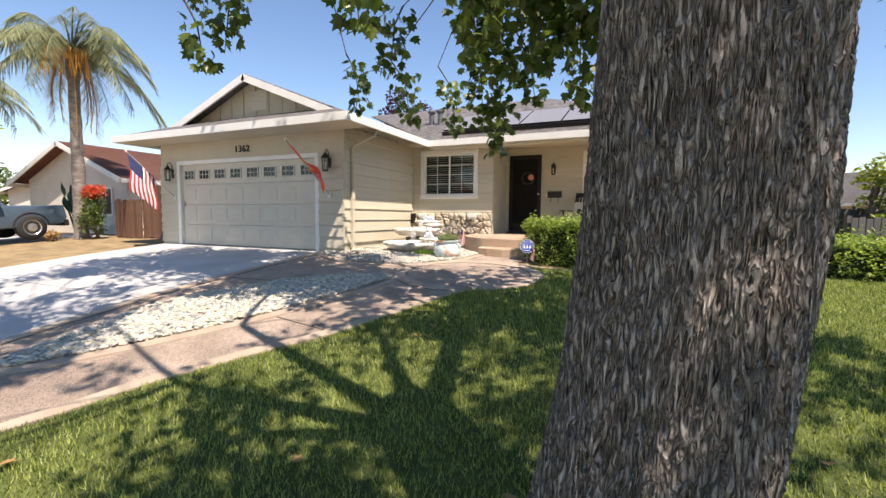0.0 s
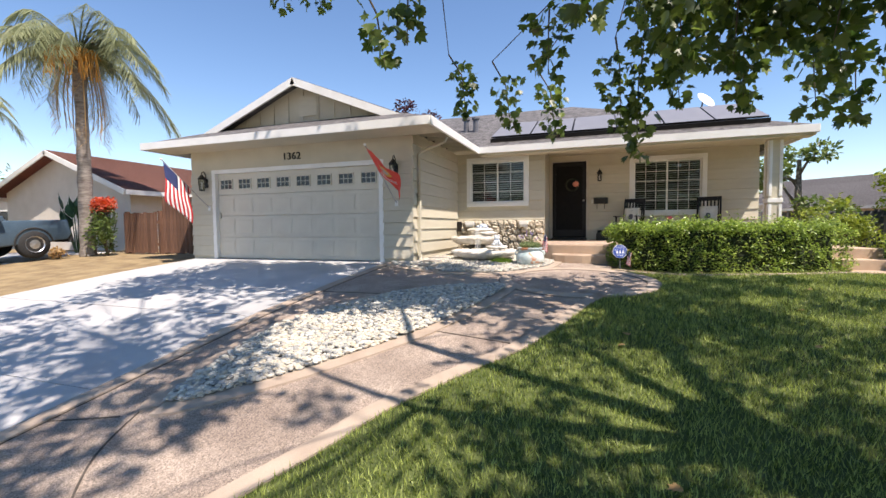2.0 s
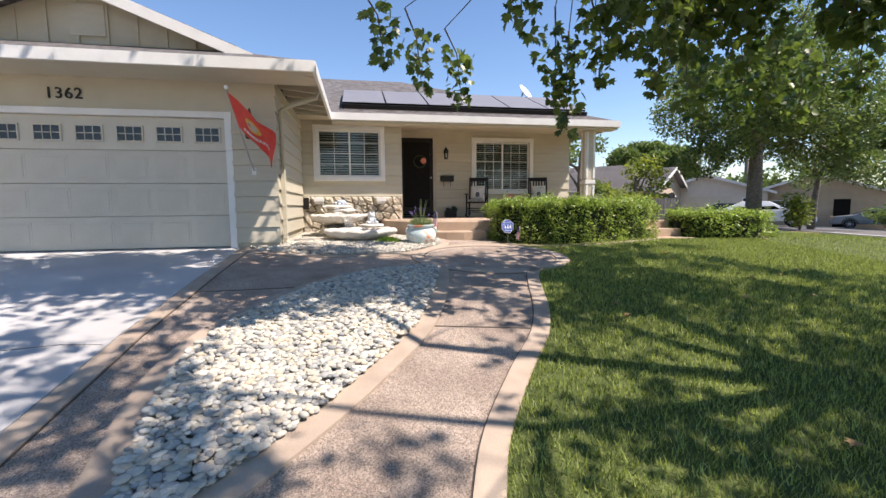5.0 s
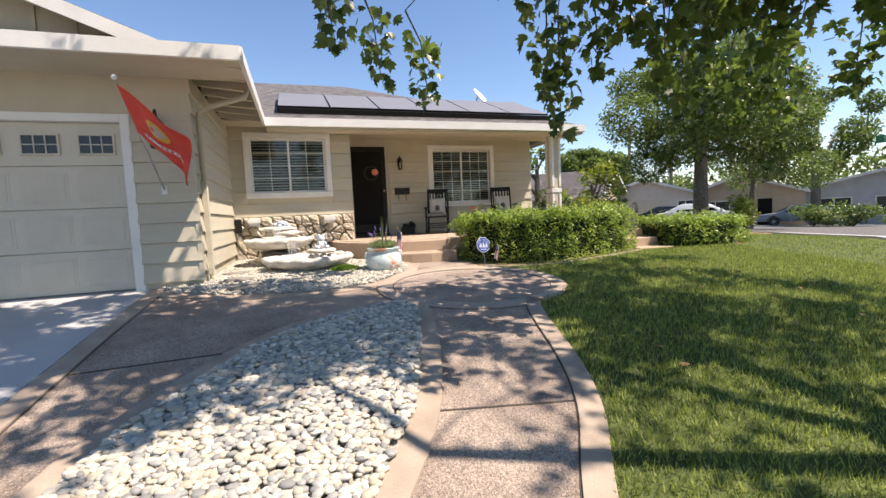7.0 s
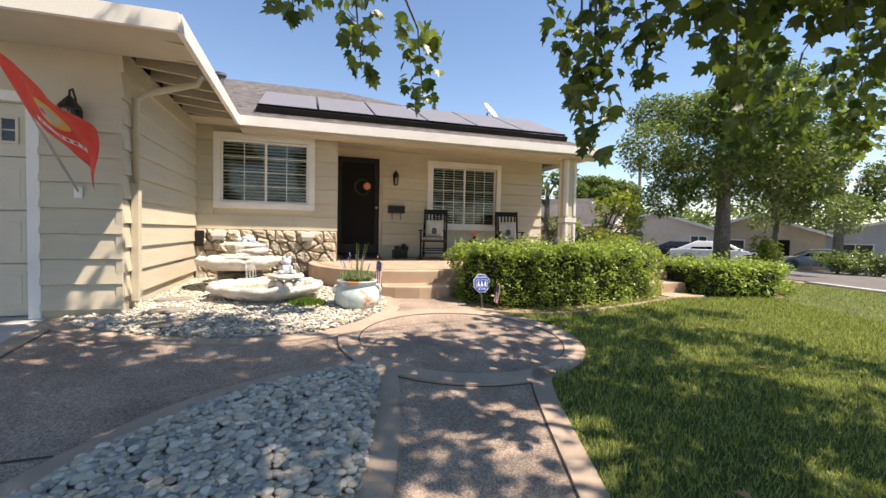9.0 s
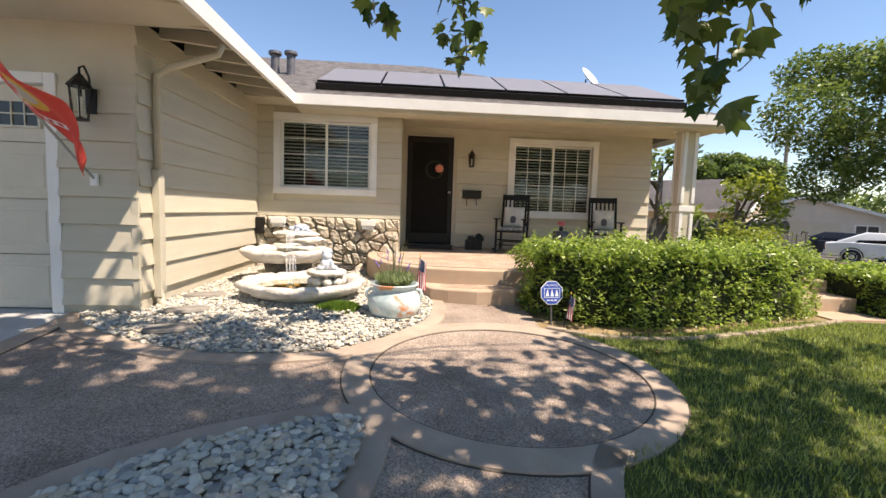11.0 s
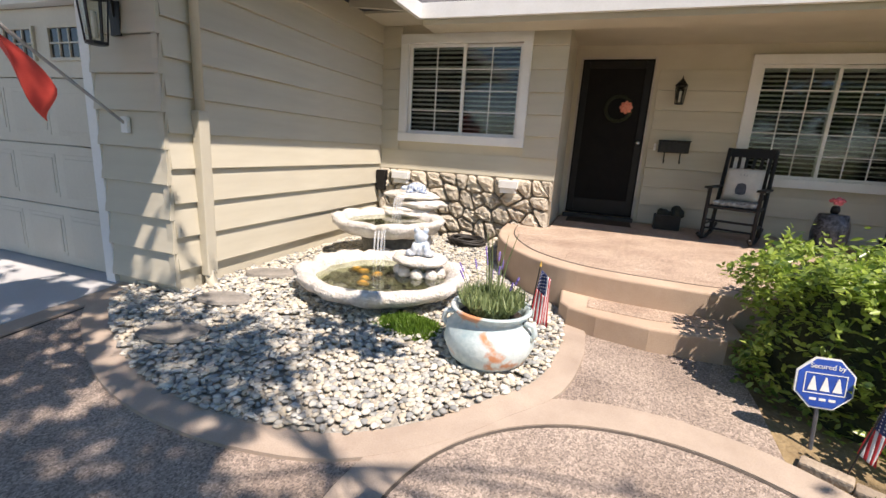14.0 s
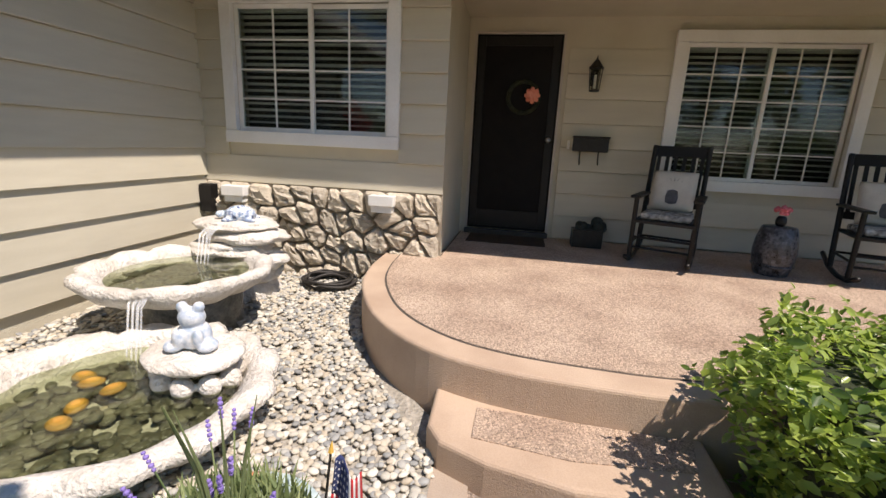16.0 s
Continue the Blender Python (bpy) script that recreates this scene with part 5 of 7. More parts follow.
part("scroll", thick(cloth(lambda u, v: red_fold(u, v + 0.06 * math.sin(u * 6.3)), 0.2, 0.82, 0.72, 0.80, 16, 2, -0.007)), FLAG_WHITE, cl)
bm = bmesh.new()
for i in range(9):
    u = 0.235 + i * 0.063
    cloth(lambda a, b: red_fold(a, b + 0.06 * math.sin(a * 6.3)), u, u + 0.035, 0.738, 0.782, 1, 1, -0.010, bm)
part("lettering", thick(bm), FLAG_RED, cl)


def stars_and_stripes(parent, fold, rows=13):
    """Stripes, canton and stars as cloth strips on one fold."""
    for i in range(rows):
        part("stripe", thick(cloth(fold, 0.4 if i < 7 else 0, 1, i / rows, (i + 1) / rows, 12, 2)), FLAG_WHITE if i % 2 else FLAG_RED, parent, "", True)
    can = part("canton", thick(cloth(fold, 0, 0.4, 0, 7 / rows, 8, 6)), FLAG_BLUE, parent, "", True)
    bm = bmesh.new()
    for r in range(5):
        for k in range(6 - r % 2):
            u, v = 0.04 + (k + 0.5 * (r % 2)) * 0.065, 0.06 + r * 0.105
            for side in (-0.005, 0.005):
                cloth(fold, u - 0.012, u + 0.012, v - 0.02, v + 0.02, 1, 1, side, bm)
    part("stars", bm, FLAG_WHITE, can)


a_foot, a_top = Vector((-5.68, -0.03, 1.3)), Vector((-5.96, -1.1, 2.4))
us = wall_flag("national_flag", "red, white and blue flag on a slanted wall pole", a_foot, a_top)


def us_fold(u, v):
    h = a_top.lerp(a_foot, 0.04 + 0.52 * v)
    return (h.x + 0.08 * u - 0.03 * math.sin(u * 8) * u, h.y - 0.02 + 0.05 * math.sin(u * 6 + 3 * v) * u, h.z - 0.95 * u + 0.05 * v * u)


stars_and_stripes(us, us_fold)


def small_flag(m, k=1.0):
    t = thing("small_flag", "small national flag on a thin dark stick", "flag", m, "small flags")
    part("stick", rod((0, 0, -0.1), (0, 0, 0.42 * k), 0.004, n=6), IRON, t)
    part("tip", rod((0, 0, 0.42 * k), (0, 0, 0.45 * k), 0.008, 0.001, 6), GOLD, t)
    stars_and_stripes(t, lambda u, v: ((0.012 + 0.20 * v * (0.35 + 0.2 * u)) * k, 0.03 * k * math.sin(v * 7 + u * 2), (0.40 - 0.30 * u - 0.05 * v) * k))
    return t


# ---- fountain ----
CAST = surface("cast_stone", (0.50, 0.45, 0.38), (0.78, 0.74, 0.68), 8, 0.9, 0.9, 50)
WETROCK = surface("wet_rock", (0.05, 0.05, 0.04), (0.24, 0.22, 0.17), 14, 0.35, 0.6, 50, vary=0.3, island=True)
WATER = clear("fountain_water", (0.72, 0.76, 0.62), 0.02, 1.33)
fountain = thing("fountain", "two-tier scalloped cast-stone fountain with running water", "fountain", pose(0, 0, 0))


def basin(name, cx, cy, z0, rim, ra, rb, lobes, ph, depth):
    wob = lambda a, z: (1 + (0.075 * abs(math.sin(lobes * a / 2 + ph)) + 0.05 * noise.noise((3 * math.cos(a), 3 * math.sin(a), z * 9)))) 
    prof = [(0.42, z0), (0.50, z0 + 0.02), (0.76, rim - 0.15), (0.93, rim - 0.095), (1.03, rim - 0.03), (1.02, rim + 0.012), (0.95, rim + 0.028), (0.86, rim + 0.008), (0.81, rim - 0.04), (0.79, rim - 0.09), (0.74, rim - 0.12), (0.72, rim - depth), (0.02, rim - depth - 0.02)]
    bm = lathe(prof, 72, wob)
    for v in bm.verts:
        n = noise.noise((v.co.x * 6, v.co.y * 6, v.co.z * 12)) * 0.035 + noise.noise((v.co.x * 17, v.co.y * 17, v.co.z * 20)) * 0.012
        v.co.x *= ra * (1 + n)
        v.co.y *= rb * (1 + n)
        if v.co.z > rim - 0.05:
            v.co.z += 0.035 * (abs(math.sin(lobes * math.atan2(v.co.y, v.co.x) / 2 + ph)) ** 0.5 - 0.8)
        v.co.z += n * 0.35
    bmesh.ops.translate(bm, vec=(cx, cy, 0), verts=bm.verts[:])
    return part(name, bm, CAST, fountain, "", True)


basin("lower_basin", 1.40, 0.82, -0.04, 0.21, 0.66, 0.66, 13, 0.4, 0.15)
basin("upper_basin", 0.92, 1.82, 0.33, 0.48, 0.55, 0.56, 11, 0.9, 0.12)
part("upper_pedestal", lathe([(0.36, -0.05), (0.30, 0.1), (0.34, 0.28)], 20, lambda a, z: 1 + 0.1 * noise.noise((2 * math.cos(a), 2 * math.sin(a), 6 * z))), WETROCK, fountain, "", True).matrix_basis = Matrix.Translation((0.92, 1.92, 0))
for cx, cy, z, ra, rb in ((1.38, 0.82, 0.15, 0.55, 0.53), (0.92, 1.82, 0.44, 0.43, 0.44)):
    w = part("water", lathe([(0.02, z - 0.004), (1.0, z - 0.004), (1.0, z), (0.02, z)], 40, lambda a, q: 1.0), WATER, fountain, "clear rippled water")
    w.scale = (ra, rb, 1)
    w.location = (cx, cy, 0)
    w.visible_shadow = False
# rocks that stack up to the spout
for i, (x, y, z, a, b, h) in enumerate(((0.87, 2.55, 0.25, 0.34, 0.28, 0.10), (0.97, 2.49, 0.38, 0.34, 0.27, 0.08), (0.87, 2.45, 0.48, 0.34, 0.28, 0.07), (0.99, 2.49, 0.58, 0.33, 0.27, 0.06), (0.89, 2.49, 0.67, 0.33, 0.27, 0.05), (0.81, 2.57, 0.06, 0.36, 0.3, 0.15))):
    bm = bmesh.new()
    bmesh.ops.create_icosphere(bm, subdivisions=4, radius=1)
    for v in bm.verts:
        v.co *= 1 + 0.16 * noise.noise(v.co * 2.2 + Vector((i * 3, 0, 0))) + 0.05 * noise.noise(v.co * 7)
        v.co = Vector((v.co.x * a, v.co.y * b, max(-1, min(1, v.co.z * 1.25)) * h))
    part("ledge_rock", bm, CAST, fountain, "", True).location = (x, y, z)
# falling water
spray_mat = bpy.data.materials.new("falling_water")
spray_mat.use_nodes = True
spray_mat.node_tree.nodes["Principled BSDF"].inputs["Base Color"].default_value = (0.85, 0.87, 0.88, 1)
spray_mat.node_tree.nodes["Principled BSDF"].inputs["Roughness"].default_value = 0.1
spray_mat.node_tree.nodes["Principled BSDF"].inputs["Alpha"].default_value = 0.22
for pts, w in ((((0.87, 2.23, 0.68), (0.89, 2.11, 0.64), (0.91, 2.03, 0.44)), 0.12), (((1.1, 1.33, 0.48), (1.14, 1.22, 0.43), (1.17, 1.14, 0.15)), 0.13)):
    for j in range(7):
        bm = bmesh.new()
        o = (j / 6 - 0.5) * w
        tube([(p[0] + o + 0.006 * math.sin(j * 3 + q), p[1] - o * 0.3, p[2]) for q, p in enumerate(pts)], [0.008, 0.006, 0.004], 6, bm)
        part("water_strand", bm, spray_mat, fountain, "", True).visible_shadow = False
shelf = bmesh.new()
bmesh.ops.create_icosphere(shelf, subdivisions=4, radius=1)
for v in shelf.verts:
    v.co *= 1 + 0.12 * noise.noise(v.co * 1.8)
    v.co = Vector((v.co.x * 0.25, v.co.y * 0.21, max(-1, min(1, v.co.z * 2)) * 0.035))
part("shelf_rock", shelf, CAST, fountain, "", True).location = (1.63, 1.08, 0.28)
bm = bmesh.new()
for i in range(9):
    a = 2 * math.pi * i / 9
    bmesh.ops.create_icosphere(bm, subdivisions=2, radius=1, matrix=Matrix.Translation((1.63 + 0.19 * math.cos(a), 1.08 + 0.15 * math.sin(a), 0.17)) @ Matrix.Diagonal((0.06, 0.05, 0.06, 1)))
sup = part("shelf_support", bm, CAST, fountain, "", True)
rm = sup.modifiers.new("fuse", "REMESH")
rm.mode, rm.voxel_size, rm.use_smooth_shade = "VOXEL", 0.012, True
OCHRE = surface("ochre_pebble", (0.42, 0.20, 0.03), (0.6, 0.34, 0.06), 14, 0.5, 0.2, 60)
for i, (x, y) in enumerate(((1.06, 0.96), (1.15, 0.92), (1.3, 0.9), (1.27, 0.74), (1.32, 0.62), (1.38, 1.18))):
    bm = bmesh.new()
    bmesh.ops.create_icosphere(bm, subdivisions=3, radius=1, matrix=pose(x, y, 0.13, 0, 0, i * 40) @ Matrix.Diagonal((0.06, 0.045, 0.022, 1)))
    tagged(part("ochre_stone", bm, OCHRE, None, "", True), "smooth ochre stone under the fountain water", "stone", "ochre stones")
g = np.random.default_rng(21)
for cx, cy, z, ra, rb, cnt in ((1.38, 0.82, 0.075, 0.5, 0.48, 300), (0.92, 1.82, 0.38, 0.38, 0.4, 170)):
    a, r = g.uniform(0, 2 * math.pi, cnt), np.sqrt(g.uniform(0, 1, cnt))
    q = np.column_stack([cx + ra * r * np.cos(a), cy + rb * r * np.sin(a), z + g.uniform(0, 0.03, cnt)])
    st = scatter("fountain_stones", ico_v, ico_f, q, turns(g, cnt, 0.3) * np.stack([g.uniform(0.03, 0.05, cnt), g.uniform(0.025, 0.04, cnt), g.uniform(0.01, 0.018, cnt)], 1)[:, None, :], np.ones((cnt, 1)), WETROCK, None, True)
    tagged(st, "dark wet pebbles lying under the fountain water", "pebbles", kind="stuff")
# small animal figures, one plain mesh each
MOSAIC = surface("blue_white_mosaic", (0.10, 0.22, 0.42), (0.75, 0.76, 0.76), 60, 0.25, 0.2, 40, spots=(40, 0.9))


def figure(name, label, blobs, m, material):
    bm = bmesh.new()
    for x, y, z, a, b, c in blobs:
        bmesh.ops.create_icosphere(bm, subdivisions=3, radius=1, matrix=Matrix.Translation((x, y, z)) @ Matrix.Diagonal((a, b, c, 1)))
    ob = tagged(part(name, bm, material, None, "", True), label, "figurine")
    ob.matrix_basis = m
    rm = ob.modifiers.new("fuse", "REMESH")
    rm.mode, rm.voxel_size, rm.use_smooth_shade = "VOXEL", 0.008, True
    return ob


figure("turtle_figurine", "blue and white mosaic turtle on the top rocks", ((0, 0, 0.05, 0.12, 0.1, 0.075), (-0.14, 0, 0.05, 0.05, 0.035, 0.03), (-0.08, 0.08, 0.015, 0.045, 0.03, 0.02), (-0.08, -0.08, 0.015, 0.045, 0.03, 0.02), (0.09, 0.08, 0.015, 0.045, 0.03, 0.02), (0.09, -0.08, 0.015, 0.045, 0.03, 0.02)), pose(0.98, 2.42, 0.71, 0, 0, 20), MOSAIC)
figure("frog_figurine", "pale stone frog with a blue mosaic belly on the fountain", ((0, 0, 0.07, 0.085, 0.075, 0.08), (0, -0.01, 0.17, 0.065, 0.06, 0.055), (-0.04, -0.015, 0.225, 0.028, 0.028, 0.028), (0.04, -0.015, 0.225, 0.028, 0.028, 0.028), (0.08, -0.04, 0.03, 0.05, 0.06, 0.03), (-0.08, -0.04, 0.03, 0.05, 0.06, 0.03), (0.05, -0.07, 0.08, 0.025, 0.025, 0.05), (-0.05, -0.07, 0.08, 0.025, 0.025, 0.05)), pose(1.63, 1.08, 0.315, 0, 0, 15), surface("pale_mosaic", (0.25, 0.36, 0.5), (0.78, 0.77, 0.75), 22, 0.35, 0.2, 50))
# moss by the basin, hose, flat stones
MOSS = leafy("bright_moss", (0.06, 0.12, 0.012), (0.17, 0.28, 0.035), 0.6, 0.3)
k = 2600
a, r = g.uniform(0, 2 * math.pi, k), np.sqrt(g.uniform(0, 1, k))
q = np.column_stack([1.92 + 0.24 * r * np.cos(a), 0.24 + 0.15 * r * np.sin(a) , 0.0 + 0.06 * (1 - r * r)])
q[:, 2] += land_np(q) + 0.02
tagged(scatter("moss", [(-0.12, 0, 0), (0.12, 0, 0), (0, 0.3, 1)], [(0, 1, 2)], q, turns(g, k, 0.7), g.uniform(0.03, 0.07, k)[:, None], MOSS), "bright green moss tuft beside the fountain", "moss", kind="stuff")
bm = bmesh.new()
pts = []
for i in range(150):
    a = i * 0.28
    rr = 0.22 - 0.02 * math.sin(i * 0.19) - 0.05 * (i % 40) / 40
    pts.append((1.5 + rr * 1.1 * math.cos(a), 2.95 + rr * math.sin(a), 0.06 + 0.0005 * i + 0.012 * math.sin(i * 0.7)))
tagged(part("garden_hose", tube(pts, 0.013, 6, bm), surface("dark_hose", (0.018, 0.016, 0.014), (0.05, 0.045, 0.04), 20, 0.6), None, "", True), "coiled dark garden hose on the pebbles", "hose")
SLATE = surface("flat_slate", (0.16, 0.15, 0.13), (0.32, 0.29, 0.25), 7, 0.9, 0.4, 50)
for x, y, a, b, r in ((0.56, -0.5, 0.2, 0.15, 20), (0.44, 0.03, 0.2, 0.13, 15), (0.33, 0.66, 0.24, 0.13, 25)):
    bm = lathe([(0.9, 0), (1.0, 0.012), (0.95, 0.035), (0.02, 0.04)], 18, lambda t, z: 1 + 0.18 * noise.noise((math.cos(t) * 1.5 + x * 9, math.sin(t) * 1.5, 0)))
    bmesh.ops.scale(bm, vec=(a, b, 1), verts=bm.verts[:])
    ob = tagged(part("stepping_stone", bm, SLATE), "flat grey-brown stone lying among the pebbles", "stone", "stepping stones")
    ob.matrix_basis = pose(x, y, land(x, y) + 0.045, 0, 0, r)

# ---- planter pot ----
GLAZE = surface("worn_blue_glaze", (0.34, 0.46, 0.47), (0.74, 0.78, 0.75), 4, 0.4, 0.15, 40, spots=None)
nt = GLAZE.node_tree
pn, pr, pm = nt.nodes.new("ShaderNodeTexNoise"), nt.nodes.new("ShaderNodeMapRange"), nt.nodes.new("ShaderNodeMix")
pn.inputs["Scale"].default_value, pn.inputs["Detail"].default_value = 5.5, 5
pr.inputs[1].default_value, pr.inputs[2].default_value = 0.58, 0.64
pm.data_type = "RGBA"
pm.inputs[7].default_value = (0.62, 0.27, 0.13, 1)
old = nt.nodes["Principled BSDF"].inputs["Base Color"].links[0].from_socket
tc = nt.nodes.new("ShaderNodeTexCoord")
nt.links.new(tc.outputs["Object"], pn.inputs[0])
nt.links.new(pn.outputs[0], pr.inputs[0])
nt.links.new(pr.outputs[0], pm.inputs[0])
nt.links.new(old, pm.inputs[6])
nt.links.new(pm.outputs[2], nt.nodes["Principled BSDF"].inputs["Base Color"])
pot = thing("planter_pot", "round pale blue glazed clay pot with worn patches", "pot", pose(2.52, 0.13, land(2.5, 0.1) - 0.01))
part("body", lathe([(0.15, 0.0), (0.17, 0.01), (0.25, 0.08), (0.285, 0.17), (0.27, 0.26), (0.225, 0.31), (0.215, 0.335), (0.235, 0.36), (0.255, 0.375), (0.25, 0.39), (0.225, 0.385), (0.205, 0.34), (0.2, 0.31), (0.02, 0.305)], 48), GLAZE, pot, "", True)
part("soil", lathe([(0.2, 0.30), (0.2, 0.325), (0.02, 0.335)], 24), surface("potting_soil", (0.02, 0.014, 0.01), (0.06, 0.045, 0.03), 30, 1, 0.8, 60), pot)
for sx in (-1, 1):
    part("handle", tube([(sx * 0.22, -0.05, 0.33), (sx * 0.275, -0.05, 0.32), (sx * 0.29, -0.05, 0.27), (sx * 0.265, -0.05, 0.23)], 0.018, 8), GLAZE, pot, "", True)
lav = thing("lavender_plant", "bushy lavender with purple flower spikes in the pot", "plant", pose(2.52, 0.13, land(2.5, 0.1) + 0.31))
SAGE = leafy("lavender_leaf", (0.13, 0.18, 0.07), (0.32, 0.37, 0.17), 0.6, 0.25)
k = 3200
a, r, h = g.uniform(0, 2 * math.pi, k), np.sqrt(g.uniform(0, 1, k)), g.uniform(0, 1, k)
q = np.column_stack([0.2 * r * np.cos(a) * (0.6 + 0.5 * h), 0.19 * r * np.sin(a) * (0.6 + 0.5 * h), 0.01 + 0.15 * h * (1 - 0.35 * r)])
scatter("foliage", [(-0.09, 0, 0), (0.09, 0, 0), (0, 0.25, 1)], [(0, 1, 2)], q, turns(g, k, 0.6), g.uniform(0.04, 0.09, k)[:, None], SAGE, lav)
bm_s, bm_f = bmesh.new(), bmesh.new()
for i in range(11):
    a, r = g.uniform(0, 6.28), g.uniform(0.03, 0.2)
    x, y, z = r * math.cos(a), r * math.sin(a), g.uniform(0.2, 0.36)
    tube([(x * 0.5, y * 0.5, 0.05), (x, y, z)], 0.0025, 4, bm_s)
    for j in range(5):
        bmesh.ops.create_icosphere(bm_f, subdivisions=1, radius=0.0065 + 0.002 * (j % 2), matrix=Matrix.Translation((x * (1 + 0.03 * j), y * (1 + 0.03 * j), z + j * 0.012)))
for i in range(5):
    a = g.uniform(0, 6.28)
    tube([(0.03 * math.cos(a), 0.03 * math.sin(a), 0.05), (0.08 * math.cos(a), 0.08 * math.sin(a), 0.35), (0.14 * math.cos(a), 0.14 * math.sin(a), 0.55)], [0.006, 0.005, 0.001], 5, bm_s)
part("stem", bm_s, SAGE, lav)["kind"] = "stuff"
part("flower_spike", bm_f, surface("lavender_flower", (0.16, 0.11, 0.36), (0.3, 0.22, 0.55), 30, 0.8, 0.1, 60), lav, "purple flower spikes")["kind"] = "stuff"
small_flag(pose(2.74, 0.17, land(2.6, 0.1) + 0.22, 0, 6, 20), 1.05)

# ---- yard sign in the hedge ----
sign = thing("yard_sign", "blue octagonal yard sign with a white border on a stake", "sign", pose(4.21, 0.0, land(4.2, 0.0) - 0.07, -8, 0, 8))
SBLUE = surface("sign_blue", (0.02, 0.06, 0.32), (0.03, 0.09, 0.42), 10, 0.4, 0.03, 40)
oct_pts = lambda r: [(0.85 * r * math.cos(math.radians(22.5 + 45 * i)), 0.85 * r * math.sin(math.radians(22.5 + 45 * i))) for i in range(8)]
part("stake", rod((0, 0.015, 0), (0, 0.015, 0.45), 0.009, n=6), GREYM, sign)
for nm, r, z0, z1, mt in (("border", 0.16, 0.0, 0.008, WHITE), ("plate", 0.15, 0.008, 0.011, SBLUE)):
    part(nm, prism(oct_pts(r), z0, z1), mt, sign).matrix_basis = pose(0, 0, 0.42, 90)
bm = bmesh.new()
for b in ((-0.11, 0.11, 0.055, 0.06), (-0.11, 0.11, -0.065, -0.06), (-0.11, -0.105, -0.06, 0.055), (0.105, 0.11, -0.06, 0.055)):
    add_box(bm, b[0], b[1], b[2], b[3], 0.011, 0.013)
for x, w in ((-0.065, 0.05), (0.0, 0.05), (0.065, 0.05)):
    vs = [bm.verts.new(p) for p in ((x - w / 2, -0.045, 0.014), (x + w / 2, -0.045, 0.014), (x + 0.004, 0.04, 0.014), (x - 0.004, 0.04, 0.014))]
    bm.faces.new(vs)
for i in range(3):
    add_box(bm, -0.07 + i * 0.05, -0.035 + i * 0.05, -0.105, -0.09, 0.011, 0.013)
part("mark", bm, WHITE, sign, "plain white mark").matrix_basis = pose(0, 0, 0.42, 90) @ Matrix.Diagonal((0.82, 0.82, 1, 1))
cu = bpy.data.curves.new("wording", "FONT")
cu.body, cu.size, cu.extrude, cu.align_x = "Secured by", 0.034, 0.001, "CENTER"
ob = new("wording", cu)
me = bpy.data.meshes.new_from_object(ob.evaluated_get(bpy.context.evaluated_depsgraph_get()))
bpy.data.objects.remove(ob)
me.materials.clear()
me.materials.append(WHITE)
ob = new("wording", me)
ob.parent = sign
ob.matrix_basis = pose(0, -0.0125, 0.493, 90)
small_flag(pose(4.28, -0.16, land(4.2, -0.16) + 0.06, 0, 10, 10), 0.8)

# ---- porch furniture ----
FABRIC = surface("cream_cushion", (0.55, 0.52, 0.46), (0.68, 0.65, 0.58), 10, 0.95, 0.3, 150)
PRINT = surface("black_white_print", (0.02, 0.02, 0.022), (0.72, 0.71, 0.68), 22, 0.9, 0.1, 30)
INK = surface("grey_print", (0.06, 0.06, 0.07), (0.13, 0.13, 0.14), 20, 0.9)


def rocking_chair():
    c = thing("rocking_chair", "black painted wooden rocking chair with slatted back", "chair", group="porch chairs")
    w, d = 0.26, 0.24
    for sx in (-1, 1):
        part("rocker", tube([(sx * w, -0.46, 0.10), (sx * w, -0.25, 0.035), (sx * w, 0.0, 0.02), (sx * w, 0.28, 0.05), (sx * w, 0.52, 0.14)], 0.022, 8), BLACK, c, "", True)
        part("leg", rod((sx * w, -d, 0.04), (sx * w, -d, 0.64), 0.022, n=10), BLACK, c)
        part("leg", rod((sx * w, d, 0.04), (sx * (w - 0.01), d + 0.20, 1.14), 0.024, n=10), BLACK, c)
        part("armrest", box(sx * w - 0.045, sx * w + 0.045, -d - 0.1, d + 0.1, 0.64, 0.665, 0.008), BLACK, c)
        part("stretcher", rod((sx * w, -d, 0.2), (sx * w, d + 0.02, 0.2), 0.012, n=8), BLACK, c)
    for y, z in ((-d, 0.26), (-d, 0.16), (d + 0.03, 0.2)):
        part("stretcher", rod((-w, y, z), (w, y, z), 0.012, n=8), BLACK, c)
    part("seat", box(-w, w, -d - 0.03, d + 0.02, 0.40, 0.435, 0.01), BLACK, c)
    lean = math.degrees(math.atan2(0.19, 1.08))
    for z, h in ((0.52, 0.07), (1.03, 0.11)):
        part("back_rail", box(-w, w, -0.012, 0.012, 0, h, 0.006), BLACK, c).matrix_basis = pose(0, d + 0.01 + (z - 0.04) * 0.18, z, -lean)
    for i in range(6):
        x = -w + 0.06 + i * (2 * w - 0.12) / 5
        part("slat", box(x - 0.018, x + 0.018, -0.008, 0.008, 0, 0.46, 0.004), BLACK, c).matrix_basis = pose(0, d + 0.01 + 0.55 * 0.18, 0.58, -lean)
    return c


def seat_cushion(m):
    bm = add_box(bmesh.new(), -0.22, 0.22, -0.22, 0.22, 0, 0.06, 0.025)
    ob = tagged(part("seat_cushion", bm, PRINT, None, "", True), "black and white patterned cushion on the rocking chair", "cushion", "seat cushions")
    ob.matrix_basis = m
    return ob


